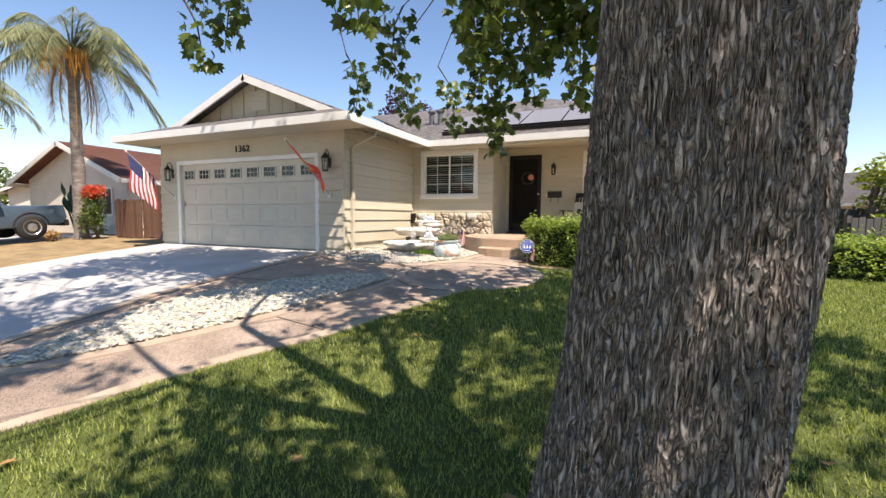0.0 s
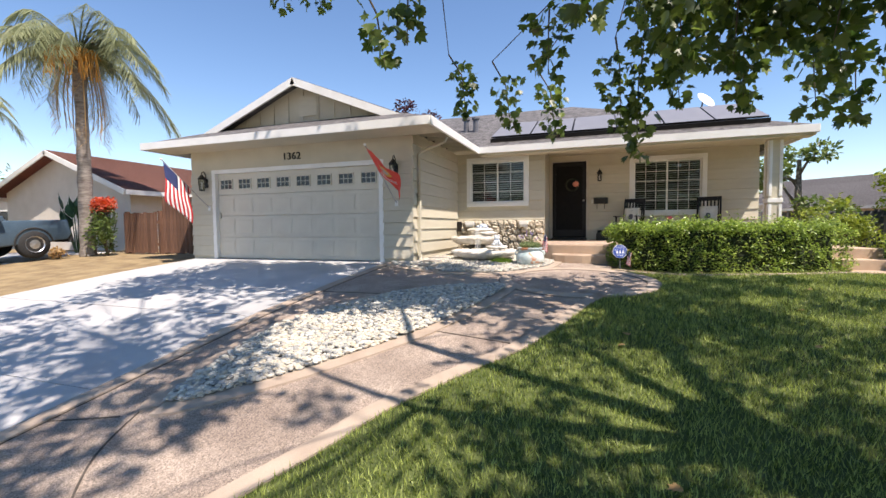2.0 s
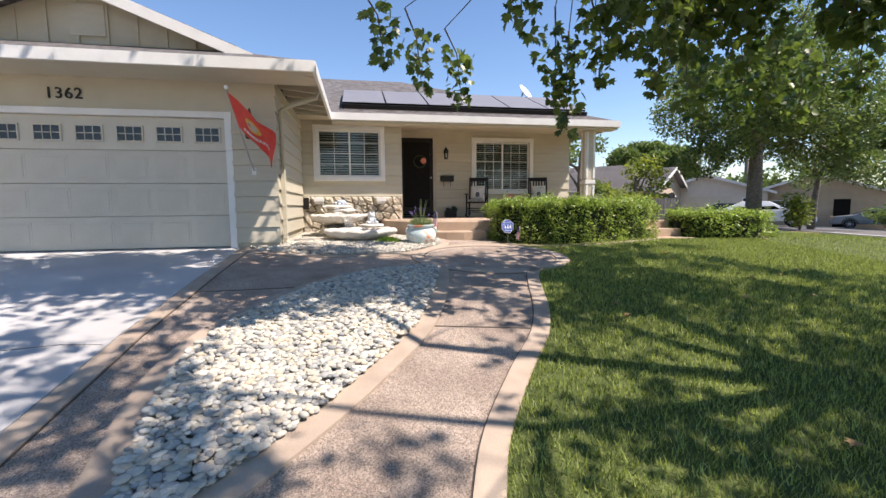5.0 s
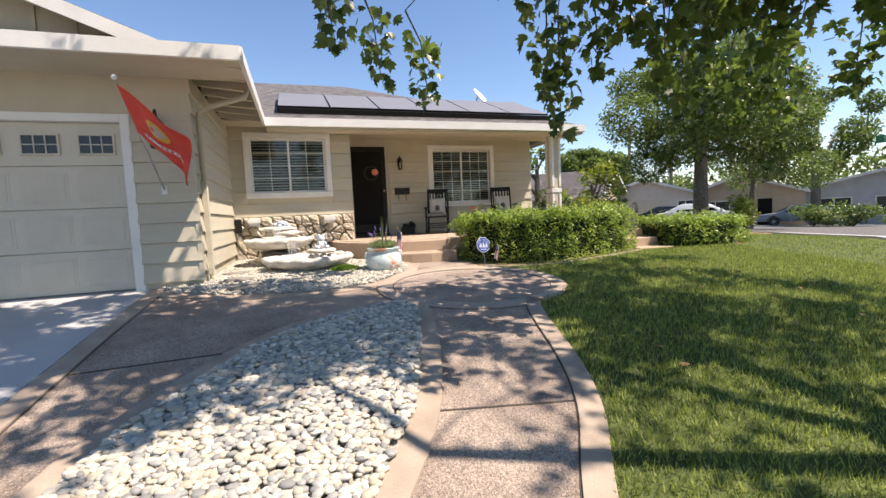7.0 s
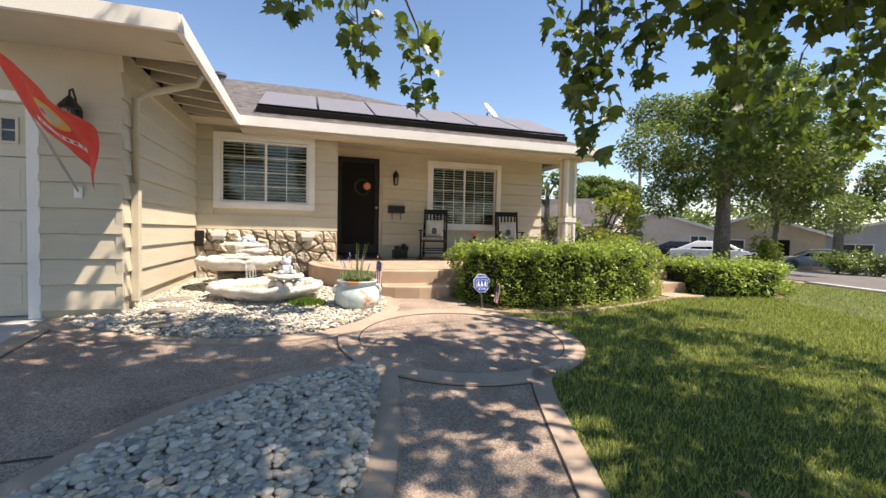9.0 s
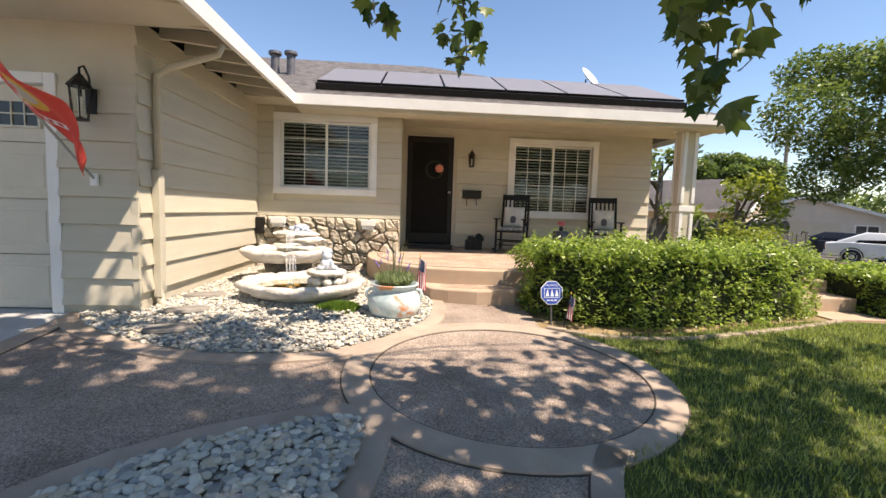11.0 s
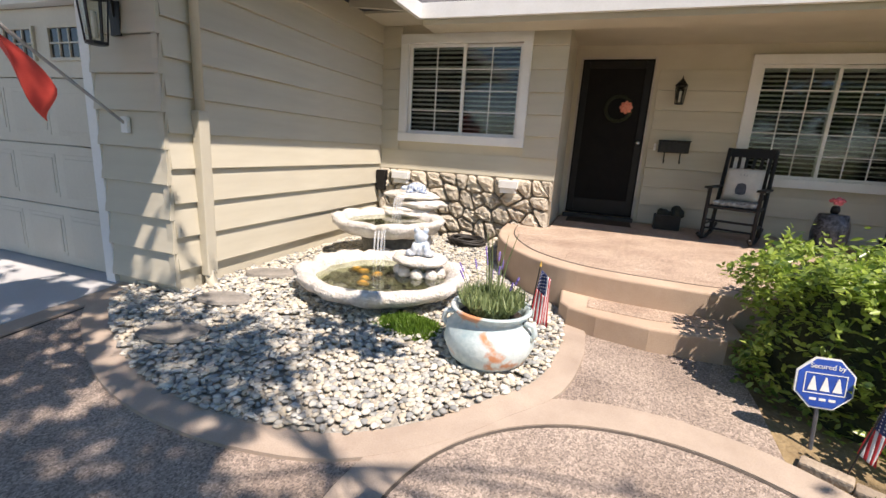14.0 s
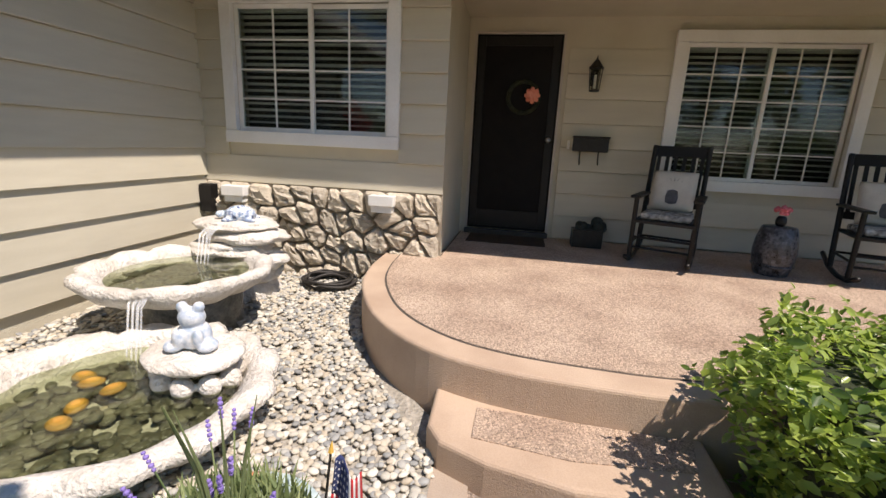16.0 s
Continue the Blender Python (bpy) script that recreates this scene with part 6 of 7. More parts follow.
def pillow(m):
    bm = bmesh.new()
    n_ = 14
    for side in (-1, 1):
        g_ = [[bm.verts.new((-0.2 + 0.4 * i / n_, side * 0.075 * (max(0, (1 - (2 * i / n_ - 1) ** 4) * (1 - (2 * j / n_ - 1) ** 4))) ** 0.5, 0.4 * j / n_)) for i in range(n_ + 1)] for j in range(n_ + 1)]
        for j in range(n_):
            for i in range(n_):
                bm.faces.new((g_[j][i], g_[j][i + 1], g_[j + 1][i + 1], g_[j + 1][i]))
    bmesh.ops.remove_doubles(bm, verts=bm.verts[:], dist=0.001)
    bmesh.ops.recalc_face_normals(bm, faces=bm.faces[:])
    t = thing("throw_pillow", "cream throw pillow with a grey pineapple print", "pillow", m, "throw pillows")
    part("cover", bm, FABRIC, t, "", True)
    bm = lathe([(0.01, 0.06), (0.05, 0.07), (0.06, 0.13), (0.05, 0.19), (0.015, 0.205)], 14)
    bmesh.ops.scale(bm, vec=(1, 0.14, 1), verts=bm.verts[:])
    for i in range(7):
        a = math.radians(-60 + i * 20)
        vs = [bm.verts.new(p) for p in ((-0.012, 0, 0.2), (0.012, 0, 0.2), (0.11 * math.sin(a), 0, 0.2 + 0.13 * math.cos(a)))]
        bm.faces.new(vs)
    part("print", bm, INK, t).matrix_basis = Matrix.Translation((0, -0.073, 0))
    return t


chair_a = rocking_chair()
for i, (x, y, r) in enumerate(((4.62, 3.85, -22), (6.42, 3.75, -16))):
    m = pose(x, y, PZ, 0, 0, r)
    if i == 0:
        chair_a.matrix_basis = m
    else:
        copy_thing(chair_a, m)
    seat_cushion(m @ pose(0, 0, 0.437))
    pillow(m @ pose(0, 0.14, 0.50, -14))
stool = thing("garden_stool", "dark pierced ceramic garden stool on the porch", "stool", pose(5.55, 3.72, PZ))
CERAMIC = surface("dark_ceramic", (0.02, 0.022, 0.03), (0.10, 0.105, 0.12), 40, 0.3, 0.4, 30, spots=(28, 0.8))
part("body", lathe([(0.13, 0.0), (0.14, 0.02), (0.165, 0.12), (0.175, 0.23), (0.165, 0.34), (0.14, 0.44), (0.13, 0.455), (0.02, 0.46)], 32), CERAMIC, stool, "", True)
part("band", lathe([(0.168, 0.09), (0.174, 0.1), (0.17, 0.11)], 32), CERAMIC, stool)
vase = thing("flower_vase", "small dark vase of pink flowers on the stool", "vase", pose(5.55, 3.72, PZ + 0.46))
part("jar", lathe([(0.03, 0), (0.045, 0.03), (0.04, 0.07), (0.03, 0.09), (0.01, 0.088)], 16), IRON, vase, "", True)
bm = bmesh.new()
for i in range(16):
    a, r = g.uniform(0, 6.28), g.uniform(0, 0.075)
    bmesh.ops.create_icosphere(bm, subdivisions=1, radius=g.uniform(0.018, 0.03), matrix=Matrix.Translation((r * math.cos(a), r * math.sin(a), 0.11 + g.uniform(0, 0.06))))
part("flowers", bm, surface("pink_petals", (0.5, 0.06, 0.10), (0.75, 0.25, 0.28), 40, 0.8, 0.1, 60), vase, "pink flower heads")
crate = thing("planter_box", "small black planter with a dark plant by the door", "planter", pose(3.95, 4.3, PZ))
part("box", prism([(-0.16, -0.1), (0.16, -0.1), (0.16, 0.1), (-0.16, 0.1)], 0, 0.2), IRON, crate)
bm = bmesh.new()
for i in range(12):
    bmesh.ops.create_icosphere(bm, subdivisions=2, radius=g.uniform(0.04, 0.07), matrix=Matrix.Translation((g.uniform(-0.15, 0.17), g.uniform(-0.08, 0.08), 0.2 + g.uniform(0, 0.07))))
part("plant", bm, surface("dark_plant", (0.01, 0.012, 0.01), (0.03, 0.04, 0.035), 30, 0.8, 0.5, 40), crate)

# ---- trees, palms and shrubs around ----
def leaf_cloud(g, blobs, per):
    """Points on and in a set of ellipsoids, denser at the skin, with gaps."""
    out = []
    for x, y, z, a, b, c in blobs:
        n = int(per * (a * b + b * c + a * c) / 3)
        d = g.normal(0, 1, (n, 3))
        d /= np.linalg.norm(d, axis=1)[:, None]
        r = g.uniform(0.55, 1.08, n)[:, None]
        out.append(np.array([x, y, z]) + d * r * np.array([a, b, c]))
    return np.concatenate(out)


def garden_tree(name, label, x, y, h, spread, trunk_r, leaf_mat, leaf, per, seed, lean=0.0, clear_h=0.35, category="tree"):
    """A tree with a tapering trunk, limbs and a crown of leaf clumps with gaps."""
    g = np.random.default_rng(seed)
    z0 = land(x, y)
    t = tagged(new(name), label, category)
    top = (x + lean, y, z0 + h * 0.72)
    part("trunk", tube([(x, y, z0 - 0.2), (x + lean * 0.3, y, z0 + h * 0.25), top], [trunk_r * 1.25, trunk_r, trunk_r * 0.45], 12), BARK, t, "", True)
    blobs = []
    for i in range(int(7 + spread * 4)):
        a, r = g.uniform(0, 6.28), spread * math.sqrt(g.uniform(0.02, 1))
        zz = z0 + h * (clear_h + (1 - clear_h) * g.uniform(0.1, 0.95) * (1 - 0.35 * (r / spread) ** 2))
        bx, by = x + lean + r * math.cos(a), y + r * math.sin(a)
        s_ = spread * g.uniform(0.24, 0.4)
        blobs.append((bx, by, zz, s_, s_, s_ * g.uniform(0.6, 0.9)))
        if i < 7:
            part("limb", tube([(x + lean * 0.5, y, z0 + h * (0.3 + 0.05 * i)), (x + lean + (bx - x) * 0.5, y + (by - y) * 0.5, zz - 0.2), (bx, by, zz)], [trunk_r * 0.45, trunk_r * 0.25, 0.02], 7), BARK, t, "", True)
    q = leaf_cloud(g, blobs, per)
    scatter("crown", OVAL_V, OVAL_F, q, turns(g, len(q), 1.4), g.uniform(leaf * 0.7, leaf * 1.3, len(q))[:, None], leaf_mat, t)
    return t


BROAD = leafy("broad_leaves", (0.05, 0.085, 0.022), (0.19, 0.25, 0.07), 0.4, 0.32)
YELLOWISH = leafy("yellow_green_leaves", (0.10, 0.14, 0.02), (0.28, 0.32, 0.06), 0.45, 0.4)
PLUM = leafy("plum_leaves", (0.025, 0.008, 0.012), (0.08, 0.025, 0.035), 0.45, 0.25)
REDBUSH = leafy("red_flowers", (0.42, 0.06, 0.03), (0.62, 0.16, 0.08), 0.6, 0.3)
PALMLEAF = leafy("palm_leaflets", (0.12, 0.14, 0.07), (0.32, 0.34, 0.18), 0.5, 0.3)
STRAW = leafy("dry_fronds", (0.30, 0.19, 0.08), (0.50, 0.34, 0.16), 0.7, 0.3)
PALMBARK = surface("palm_bark", (0.13, 0.105, 0.085), (0.34, 0.30, 0.26), 5, 0.95, 0.8, 30, stretch=(1, 1, 4))

garden_tree("street_tree", "tall leafy street tree with a dark trunk", 17.6, 7.6, 8.6, 3.7, 0.26, BROAD, 0.15, 1700, 31, 0.0, 0.3)
garden_tree("street_tree", "slender dark-green tree in a far front yard", 33.0, 12.6, 9.6, 3.0, 0.25, BROAD, 0.2, 1300, 32)
garden_tree("street_tree", "light-limbed tree over the far parked cars", 21.8, 8.6, 6.4, 2.4, 0.12, BROAD, 0.14, 1100, 33, 0.5, 0.3)
garden_tree("street_tree", "leafy tree behind the far rooftops", 36.0, 40.0, 9.5, 4.5, 0.3, BROAD, 0.45, 500, 34)
garden_tree("street_tree", "leafy tree at the far end of the street", 42.0, 5.0, 8.0, 3.4, 0.25, BROAD, 0.4, 420, 38)
garden_tree("plum_tree", "dark purple-leaved plum tree behind the roof", -5.2, 11.5, 7.2, 1.7, 0.14, PLUM, 0.16, 900, 35)
garden_tree("yard_tree", "green tree rising behind the house", 4.5, 17.5, 6.6, 1.8, 0.15, BROAD, 0.2, 600, 36)
garden_tree("yard_tree", "young yellow-green tree behind the fence", -7.6, 6.5, 4.6, 0.8, 0.07, YELLOWISH, 0.16, 900, 37)
garden_tree("neighbour_tree", "broad sunlit tree beyond the parked truck", -23.0, -1.2, 9.5, 3.6, 0.3, YELLOWISH, 0.26, 800, 40)
garden_tree("yard_tree", "drooping green tree beside the porch end", 9.6, 7.4, 3.9, 1.2, 0.12, BROAD, 0.16, 1500, 41, 0, 0.12)
garden_tree("yard_tree", "feathery light-green tree by the side fence", 11.8, 7.2, 2.7, 1.3, 0.1, YELLOWISH, 0.14, 1300, 42, 0, 0.1)


def shrub(label, x, y, z, a, b, c, mat_, leaf, per, seed, category="shrub"):
    g = np.random.default_rng(seed)
    t = tagged(new("shrub"), label, category)
    bm = bmesh.new()
    for i in range(7):
        an = g.uniform(0, 6.28)
        tube([(x, y, z - 0.05), (x + 0.3 * a * math.cos(an), y + 0.3 * b * math.sin(an), z + c * 0.6), (x + 0.7 * a * math.cos(an), y + 0.7 * b * math.sin(an), z + c * 1.3)], [0.018, 0.012, 0.005], 5, bm)
    part("stem", bm, TWIG, t)
    blobs = [(x + g.uniform(-0.5, 0.5) * a, y + g.uniform(-0.5, 0.5) * b, z + c * g.uniform(0.5, 1.4), a * 0.6, b * 0.6, c * 0.5) for _ in range(6)]
    q = leaf_cloud(g, blobs, per)
    scatter("leaves", OVAL_V, OVAL_F, q, turns(g, len(q), 1.4), g.uniform(leaf * 0.7, leaf * 1.3, len(q))[:, None], mat_, t)
    return t


shrub("loose yellow-green rose shrub by the porch post", 8.1, 2.6, 0.1, 0.45, 0.4, 0.55, YELLOWISH, 0.07, 3500, 51)
shrub("bushy shrub beside the side steps", 9.1, 3.0, 0.1, 0.55, 0.45, 0.5, YELLOWISH, 0.07, 3500, 52)
shrub("dark leafy shrub against the porch end", 7.9, 2.0, 0.0, 0.35, 0.35, 0.4, BROAD, 0.06, 4500, 53)
shrub("tall shrub with yellow blooms by the street tree", 18.6, 6.4, land(18, 6.6), 0.6, 0.6, 0.85, YELLOWISH, 0.14, 1300, 54)
shrub("green shrub with red-orange flower heads", -10.1, 0.3, 0.0, 0.42, 0.4, 0.8, BROAD, 0.1, 2600, 55)
shrub("red flower heads crowning the shrub", -10.1, 0.3, 1.2, 0.42, 0.4, 0.3, REDBUSH, 0.1, 3000, 56)
shrub("small rose bush on the dry strip", -8.8, -3.7, land(-8.8, -3.7), 0.3, 0.3, 0.28, YELLOWISH, 0.08, 2200, 57)
shrub("low dry bush at the foot of the palm", -11.0, -0.5, -0.1, 0.25, 0.2, 0.2, STRAW, 0.1, 2200, 58)
for i, (x, y, sx, sz) in enumerate(((29.0, 10.3, 1.2, 0.7), (31.0, 9.5, 1.3, 0.8), (35.5, 9.0, 1.6, 0.6), (38.5, 8.0, 1.4, 0.6))):
    shrub("clipped round shrub in a far front yard", x, y, land(x, y), sx, sx, sz, BROAD, 0.2, 500, 60 + i)
hedge("hedge", "low green hedge along the side path", [(11.2, 2.6), (12.6, 3.2), (14.4, 4.4), (14.0, 5.2), (12.2, 4.2), (11.0, 3.4)], land(12, 3) - 0.02, 0.12, 5000, 0.06, 5)
# big paddle leaves by the neighbour's wall
bird = tagged(new("paddle_plant"), "cluster of big dark-green paddle leaves", "plant")
g = np.random.default_rng(71)
for i in range(13):
    a, r = g.uniform(0, 6.28), g.uniform(0.1, 0.5)
    bx, by, tz = -12.4 + r * math.cos(a), 0.9 + 0.6 * r * math.sin(a), g.uniform(0.7, 1.5)
    bm = tube([(-12.4 + 0.3 * r * math.cos(a), 0.9, -0.05), (bx, by, tz)], [0.02, 0.012], 6)
    w = g.uniform(0.13, 0.2)
    vs = [[bm.verts.new((bx + s_ * w * math.sin(math.pi * (j / 5) ** 0.8) * math.sin(a) + 0.05 * j * math.cos(a), by - s_ * w * math.sin(math.pi * (j / 5) ** 0.8) * math.cos(a), tz + 0.12 * j - 0.004 * j * j * abs(s_))) for s_ in (-1, 0, 1)] for j in range(6)]
    for j in range(5):
        for k in range(2):
            bm.faces.new((vs[j][k], vs[j][k + 1], vs[j + 1][k + 1], vs[j + 1][k]))
    part("leaf", bm, surface("paddle_leaf", (0.025, 0.06, 0.02), (0.07, 0.13, 0.045), 6, 0.4, 0.1, 30), bird)


def palm(label, x, y, h, r, fronds, length, seed, dry=5):
    """A feather palm: ringed trunk, arching fronds with hanging leaflets, some of them dry."""
    g = np.random.default_rng(seed)
    z0 = land(x, y)
    t = tagged(new("palm_tree"), label, "palm")
    wob = lambda a, z: 1 + 0.05 * math.sin(z * 40) + 0.05 * noise.noise((math.cos(a) * 2, math.sin(a) * 2, z * 5))
    n = 46
    prof = [(r * (1.25 - 0.45 * i / n if i < n * 0.8 else 0.9 + 0.5 * (i / n - 0.8) * 3), -0.1 + h * i / n) for i in range(n + 1)]
    part("trunk", lathe(prof, 14, wob), PALMBARK, t, "", True).location = (x, y, z0)
    for f in range(fronds + dry):
        is_dry = f >= fronds
        a = f * 2.399 + g.uniform(-0.2, 0.2)
        up = g.uniform(0.0, 1.35) if not is_dry else -1.0
        L = length * g.uniform(0.8, 1.1)
        pts = []
        for i in range(9):
            u = i / 8
            if is_dry:
                rad, z = 0.25 + 0.3 * math.sin(u * 2.2), 0.1 - L * 0.85 * u
            else:
                rad, z = L * (u - 0.18 * u * u) * math.cos(up * 0.7), L * (math.sin(up) * u - 0.75 * u ** 2.2)
            pts.append(Vector((x + rad * math.cos(a), y + rad * math.sin(a), z0 + h + z)))
        rib = part("frond", tube(pts, [0.03 - 0.003 * i for i in range(9)], 5), STRAW if is_dry else PALMLEAF, t)
        m = 170 if not is_dry else 44
        q, rot = [], []
        for j in range(m):
            u = 0.12 + 0.88 * (j / m)
            k = min(int(u * 8), 7)
            p = pts[k].lerp(pts[k + 1], u * 8 - k)
            side = (-1 if j % 2 else 1)
            d = Vector((-math.sin(a) * side, math.cos(a) * side, 0)) * g.uniform(0.35, 0.8) + Vector((math.cos(a), math.sin(a), 0)) * 0.35 + Vector((0, 0, -0.75 + 0.4 * (0 if is_dry else max(0, up)) * (1 - u)))
            d.normalize()
            s_ = d.cross(Vector((0, 0, 1))).normalized()
            n_ = s_.cross(d)
            q.append(p[:])
            rot.append([[s_.x, d.x, n_.x], [s_.y, d.y, n_.y], [s_.z, d.z, n_.z]])
        scatter("leaflet_fringe", [(-0.014, 0, 0), (0.014, 0, 0), (0.012, 0.6, 0.02), (0, 1, -0.02), (-0.012, 0.6, 0.02)], [(0, 1, 2), (0, 2, 4), (4, 2, 3)], np.array(q), np.array(rot), g.uniform(0.35, 0.75, m)[:, None] * (0.8 if is_dry else 1), STRAW if is_dry else PALMLEAF, rib)
    return t


front_palm = palm("feathery palm with hanging dry fronds and orange fruit strands", -10.8, 0.2, 6.0, 0.17, 40, 3.0, 81, 12)
bm = bmesh.new()
for i in range(70):
    a, r, d = 0.3 + 0.9 * math.sin(i * 2.4), 0.25 + 0.004 * i, 0.5 + 0.35 * math.sin(i * 1.7)
    bx, by = -10.8 + 0.75 * math.cos(a - 1.2), 0.2 + 0.75 * math.sin(a - 1.2)
    tube([(-10.8 + 0.15 * math.cos(a - 1.2), 0.2 + 0.15 * math.sin(a - 1.2), 5.75), (bx, by, 5.95), (bx + 0.3 * r * math.cos(i), by + 0.3 * r * math.sin(i), 5.9 - d)], [0.02, 0.018, 0.012], 4, bm)
part("fruit_cluster", bm, surface("orange_fruit_strands", (0.55, 0.24, 0.04), (0.75, 0.4, 0.09), 20, 0.8, 0.2, 60), front_palm, "drooping orange fruit strands")
palm("feathery palm with brown fronds beyond the first", -17.6, 0.0, 5.4, 0.17, 22, 2.6, 82, 10)
for x, y in ((62, 62), (68, 58)):
    palm("very tall thin palm on the skyline", x, y, 17, 0.3, 16, 2.6, 83 + x, 6)

# ---- neighbouring buildings ----
LIGHTWALL = surface("pale_stucco", (0.58, 0.53, 0.46), (0.68, 0.63, 0.56), 2, 0.85, 0.2, 60)
GREYWALL = surface("grey_siding", (0.42, 0.43, 0.44), (0.54, 0.55, 0.56), 2, 0.8, 0.1, 60)
TANWALL = surface("tan_stucco", (0.46, 0.37, 0.26), (0.56, 0.46, 0.34), 2, 0.85, 0.2, 60)
GREYROOF = surface("grey_roof", (0.13, 0.12, 0.12), (0.26, 0.245, 0.24), 12, 0.95, 0.4, 40)
DARKGLASS = surface("far_window_glass", (0.03, 0.035, 0.04), (0.06, 0.065, 0.07), 2, 0.1, 0, 20)


def far_house(label, x, y, yaw, w, d, wall_h, rise, wall_m, roof_m, openings, over=0.5, z=None):
    """A gabled house whose gable end faces its own -y; openings: (kind, side, along, sill, width, height)."""
    t = tagged(new("house"), label, "house")
    t.matrix_basis = pose(x, y, land(x, y) if z is None else z, 0, 0, yaw)
    bm = bmesh.new()
    prof = [(-w / 2, -0.6), (w / 2, -0.6), (w / 2, wall_h), (0, wall_h + rise), (-w / 2, wall_h)]
    a, b = [bm.verts.new((px, 0, pz)) for px, pz in prof], [bm.verts.new((px, d, pz)) for px, pz in prof]
    bm.faces.new(a), bm.faces.new(b[::-1])
    for i in range(5):
        bm.faces.new((a[i], a[(i + 1) % 5], b[(i + 1) % 5], b[i]))
    bmesh.ops.recalc_face_normals(bm, faces=bm.faces[:])
    part("wall", bm, wall_m, t)
    k = rise / (w / 2)
    for sx in (-1, 1):
        bm = bmesh.new()
        e = w / 2 + over
        q = [(0, -over, wall_h + rise + 0.06), (sx * e, -over, wall_h - k * over + 0.06), (sx * e, d + over, wall_h - k * over + 0.06), (0, d + over, wall_h + rise + 0.06)]
        bm.faces.new([bm.verts.new(p) for p in q])
        bmesh.ops.solidify(bm, geom=bm.faces[:], thickness=0.08)
        bmesh.ops.recalc_face_normals(bm, faces=bm.faces[:])
        rf = part("roof_slope", bm, roof_m, t)
        part("bargeboard", beam((0, -over - 0.02, wall_h + rise + 0.05), (sx * e, -over - 0.02, wall_h - k * over + 0.05), 0.05, 0.18), WHITE, rf)
        part("eave_board", beam((sx * e, -over, wall_h - k * over + 0.05), (sx * e, d + over, wall_h - k * over + 0.05), 0.05, 0.16), WHITE, rf)
    for kind, side, along, sill, ww, hh in openings:
        m = pose(along - w / 2, 0, sill) if side == "front" else (pose(w / 2, along, sill, 0, 0, 90) if side == "right" else pose(-w / 2, d - along, sill, 0, 0, -90))
        if kind == "window":
            ob = part("window", box(-ww / 2, ww / 2, -0.015, 0.0, 0, hh), DARKGLASS, t)
            ob.matrix_basis = m
            bm = bmesh.new()
            for bx in ((-ww / 2 - 0.08, ww / 2 + 0.08, -0.08, 0), (-ww / 2 - 0.08, ww / 2 + 0.08, hh, hh + 0.08), (-ww / 2 - 0.08, -ww / 2, 0, hh), (ww / 2, ww / 2 + 0.08, 0, hh), (-0.03, 0.03, 0, hh)):
                add_box(bm, bx[0], bx[1], -0.05, -0.002, bx[2], bx[3])
            part("frame", bm, WHITE, ob)
        else:
            ob = part("garage_door" if kind == "garage" else "door", box(-ww / 2, ww / 2, -0.03, 0.0, 0, hh), CREAM if kind == "garage" else DARK_DOOR, t)
            ob.matrix_basis = m
            for r in range(4):
                part("panel", box(-ww / 2 + 0.08, ww / 2 - 0.08, -0.05, -0.03, hh * r / 4 + 0.06, hh * (r + 1) / 4 - 0.06), CREAM if kind == "garage" else DARK_DOOR, ob)
    return t


far_house("single-storey neighbour house with a red-brown shingle roof", -15.6, 2.4, 0, 7.2, 11, 2.3, 1.4, LIGHTWALL, RED_SHINGLE, [("window", "front", 5.6, 0.8, 1.2, 1.0), ("window", "right", 6.5, 0.9, 1.4, 1.0)], 0.55, 0.0)
far_house("single-storey house far beyond the neighbour", -30, 9, 20, 9, 9, 2.4, 1.4, LIGHTWALL, GREYROOF, [("window", "front", 3, 0.9, 1.4, 1.1), ("garage", "front", 6.5, 0, 2.6, 2.1)])
far_house("pale two-storey house with a grey roof", 29.0, 32.0, 48, 8.5, 12, 3.6, 1.9, LIGHTWALL, GREYROOF, [("window", "front", 4.2, 2.9, 1.0, 1.0), ("window", "left", 3, 2.2, 1.2, 1.0), ("window", "left", 7, 2.2, 1.2, 1.0)])
far_house("tan house with a wide garage door", 28.5, 22.5, -45, 8.0, 10, 2.5, 1.3, LIGHTWALL, GREYROOF, [("garage", "front", 3.6, 0, 4.4, 2.1), ("window", "front", 7.0, 0.9, 1.0, 1.0)])
far_house("tan house with a shaded porch across the street", 34.0, 18.5, -50, 8.0, 10, 2.5, 1.4, TANWALL, GREYROOF, [("window", "front", 2.4, 0.8, 1.8, 1.1), ("door", "front", 5.6, 0, 0.9, 2.0)])
far_house("grey ranch house across the street", 40.5, 13.0, -60, 11.0, 9, 2.6, 1.3, GREYWALL, GREYROOF, [("window", "front", 3.0, 0.7, 1.8, 1.3), ("window", "front", 6.0, 0.7, 1.5, 1.3), ("door", "front", 8.2, 0, 0.9, 2.0)])
far_house("grey house further along the street", 46.5, 2.0, -72, 11.0, 9, 2.6, 1.4, GREYWALL, GREYROOF, [("garage", "front", 4.0, 0, 4.4, 2.1), ("window", "front", 8.5, 0.8, 1.5, 1.2)])
far_house("beige house behind the side fence", 24.0, 21.0, 40, 9.0, 9, 2.5, 1.5, TANWALL, GREYROOF, [("window", "front", 3.2, 0.8, 1.4, 1.1), ("window", "front", 6.2, 0.8, 1.2, 1.1)])
tagged(ground_sheet("neighbour_drive", [(-15.0, -11.2), (-11.6, -11.2), (-11.6, 1.4), (-15.0, 1.4)], 0.02, 0.08, CONCRETE), "pale concrete drive of the neighbour", "driveway", kind="structure")
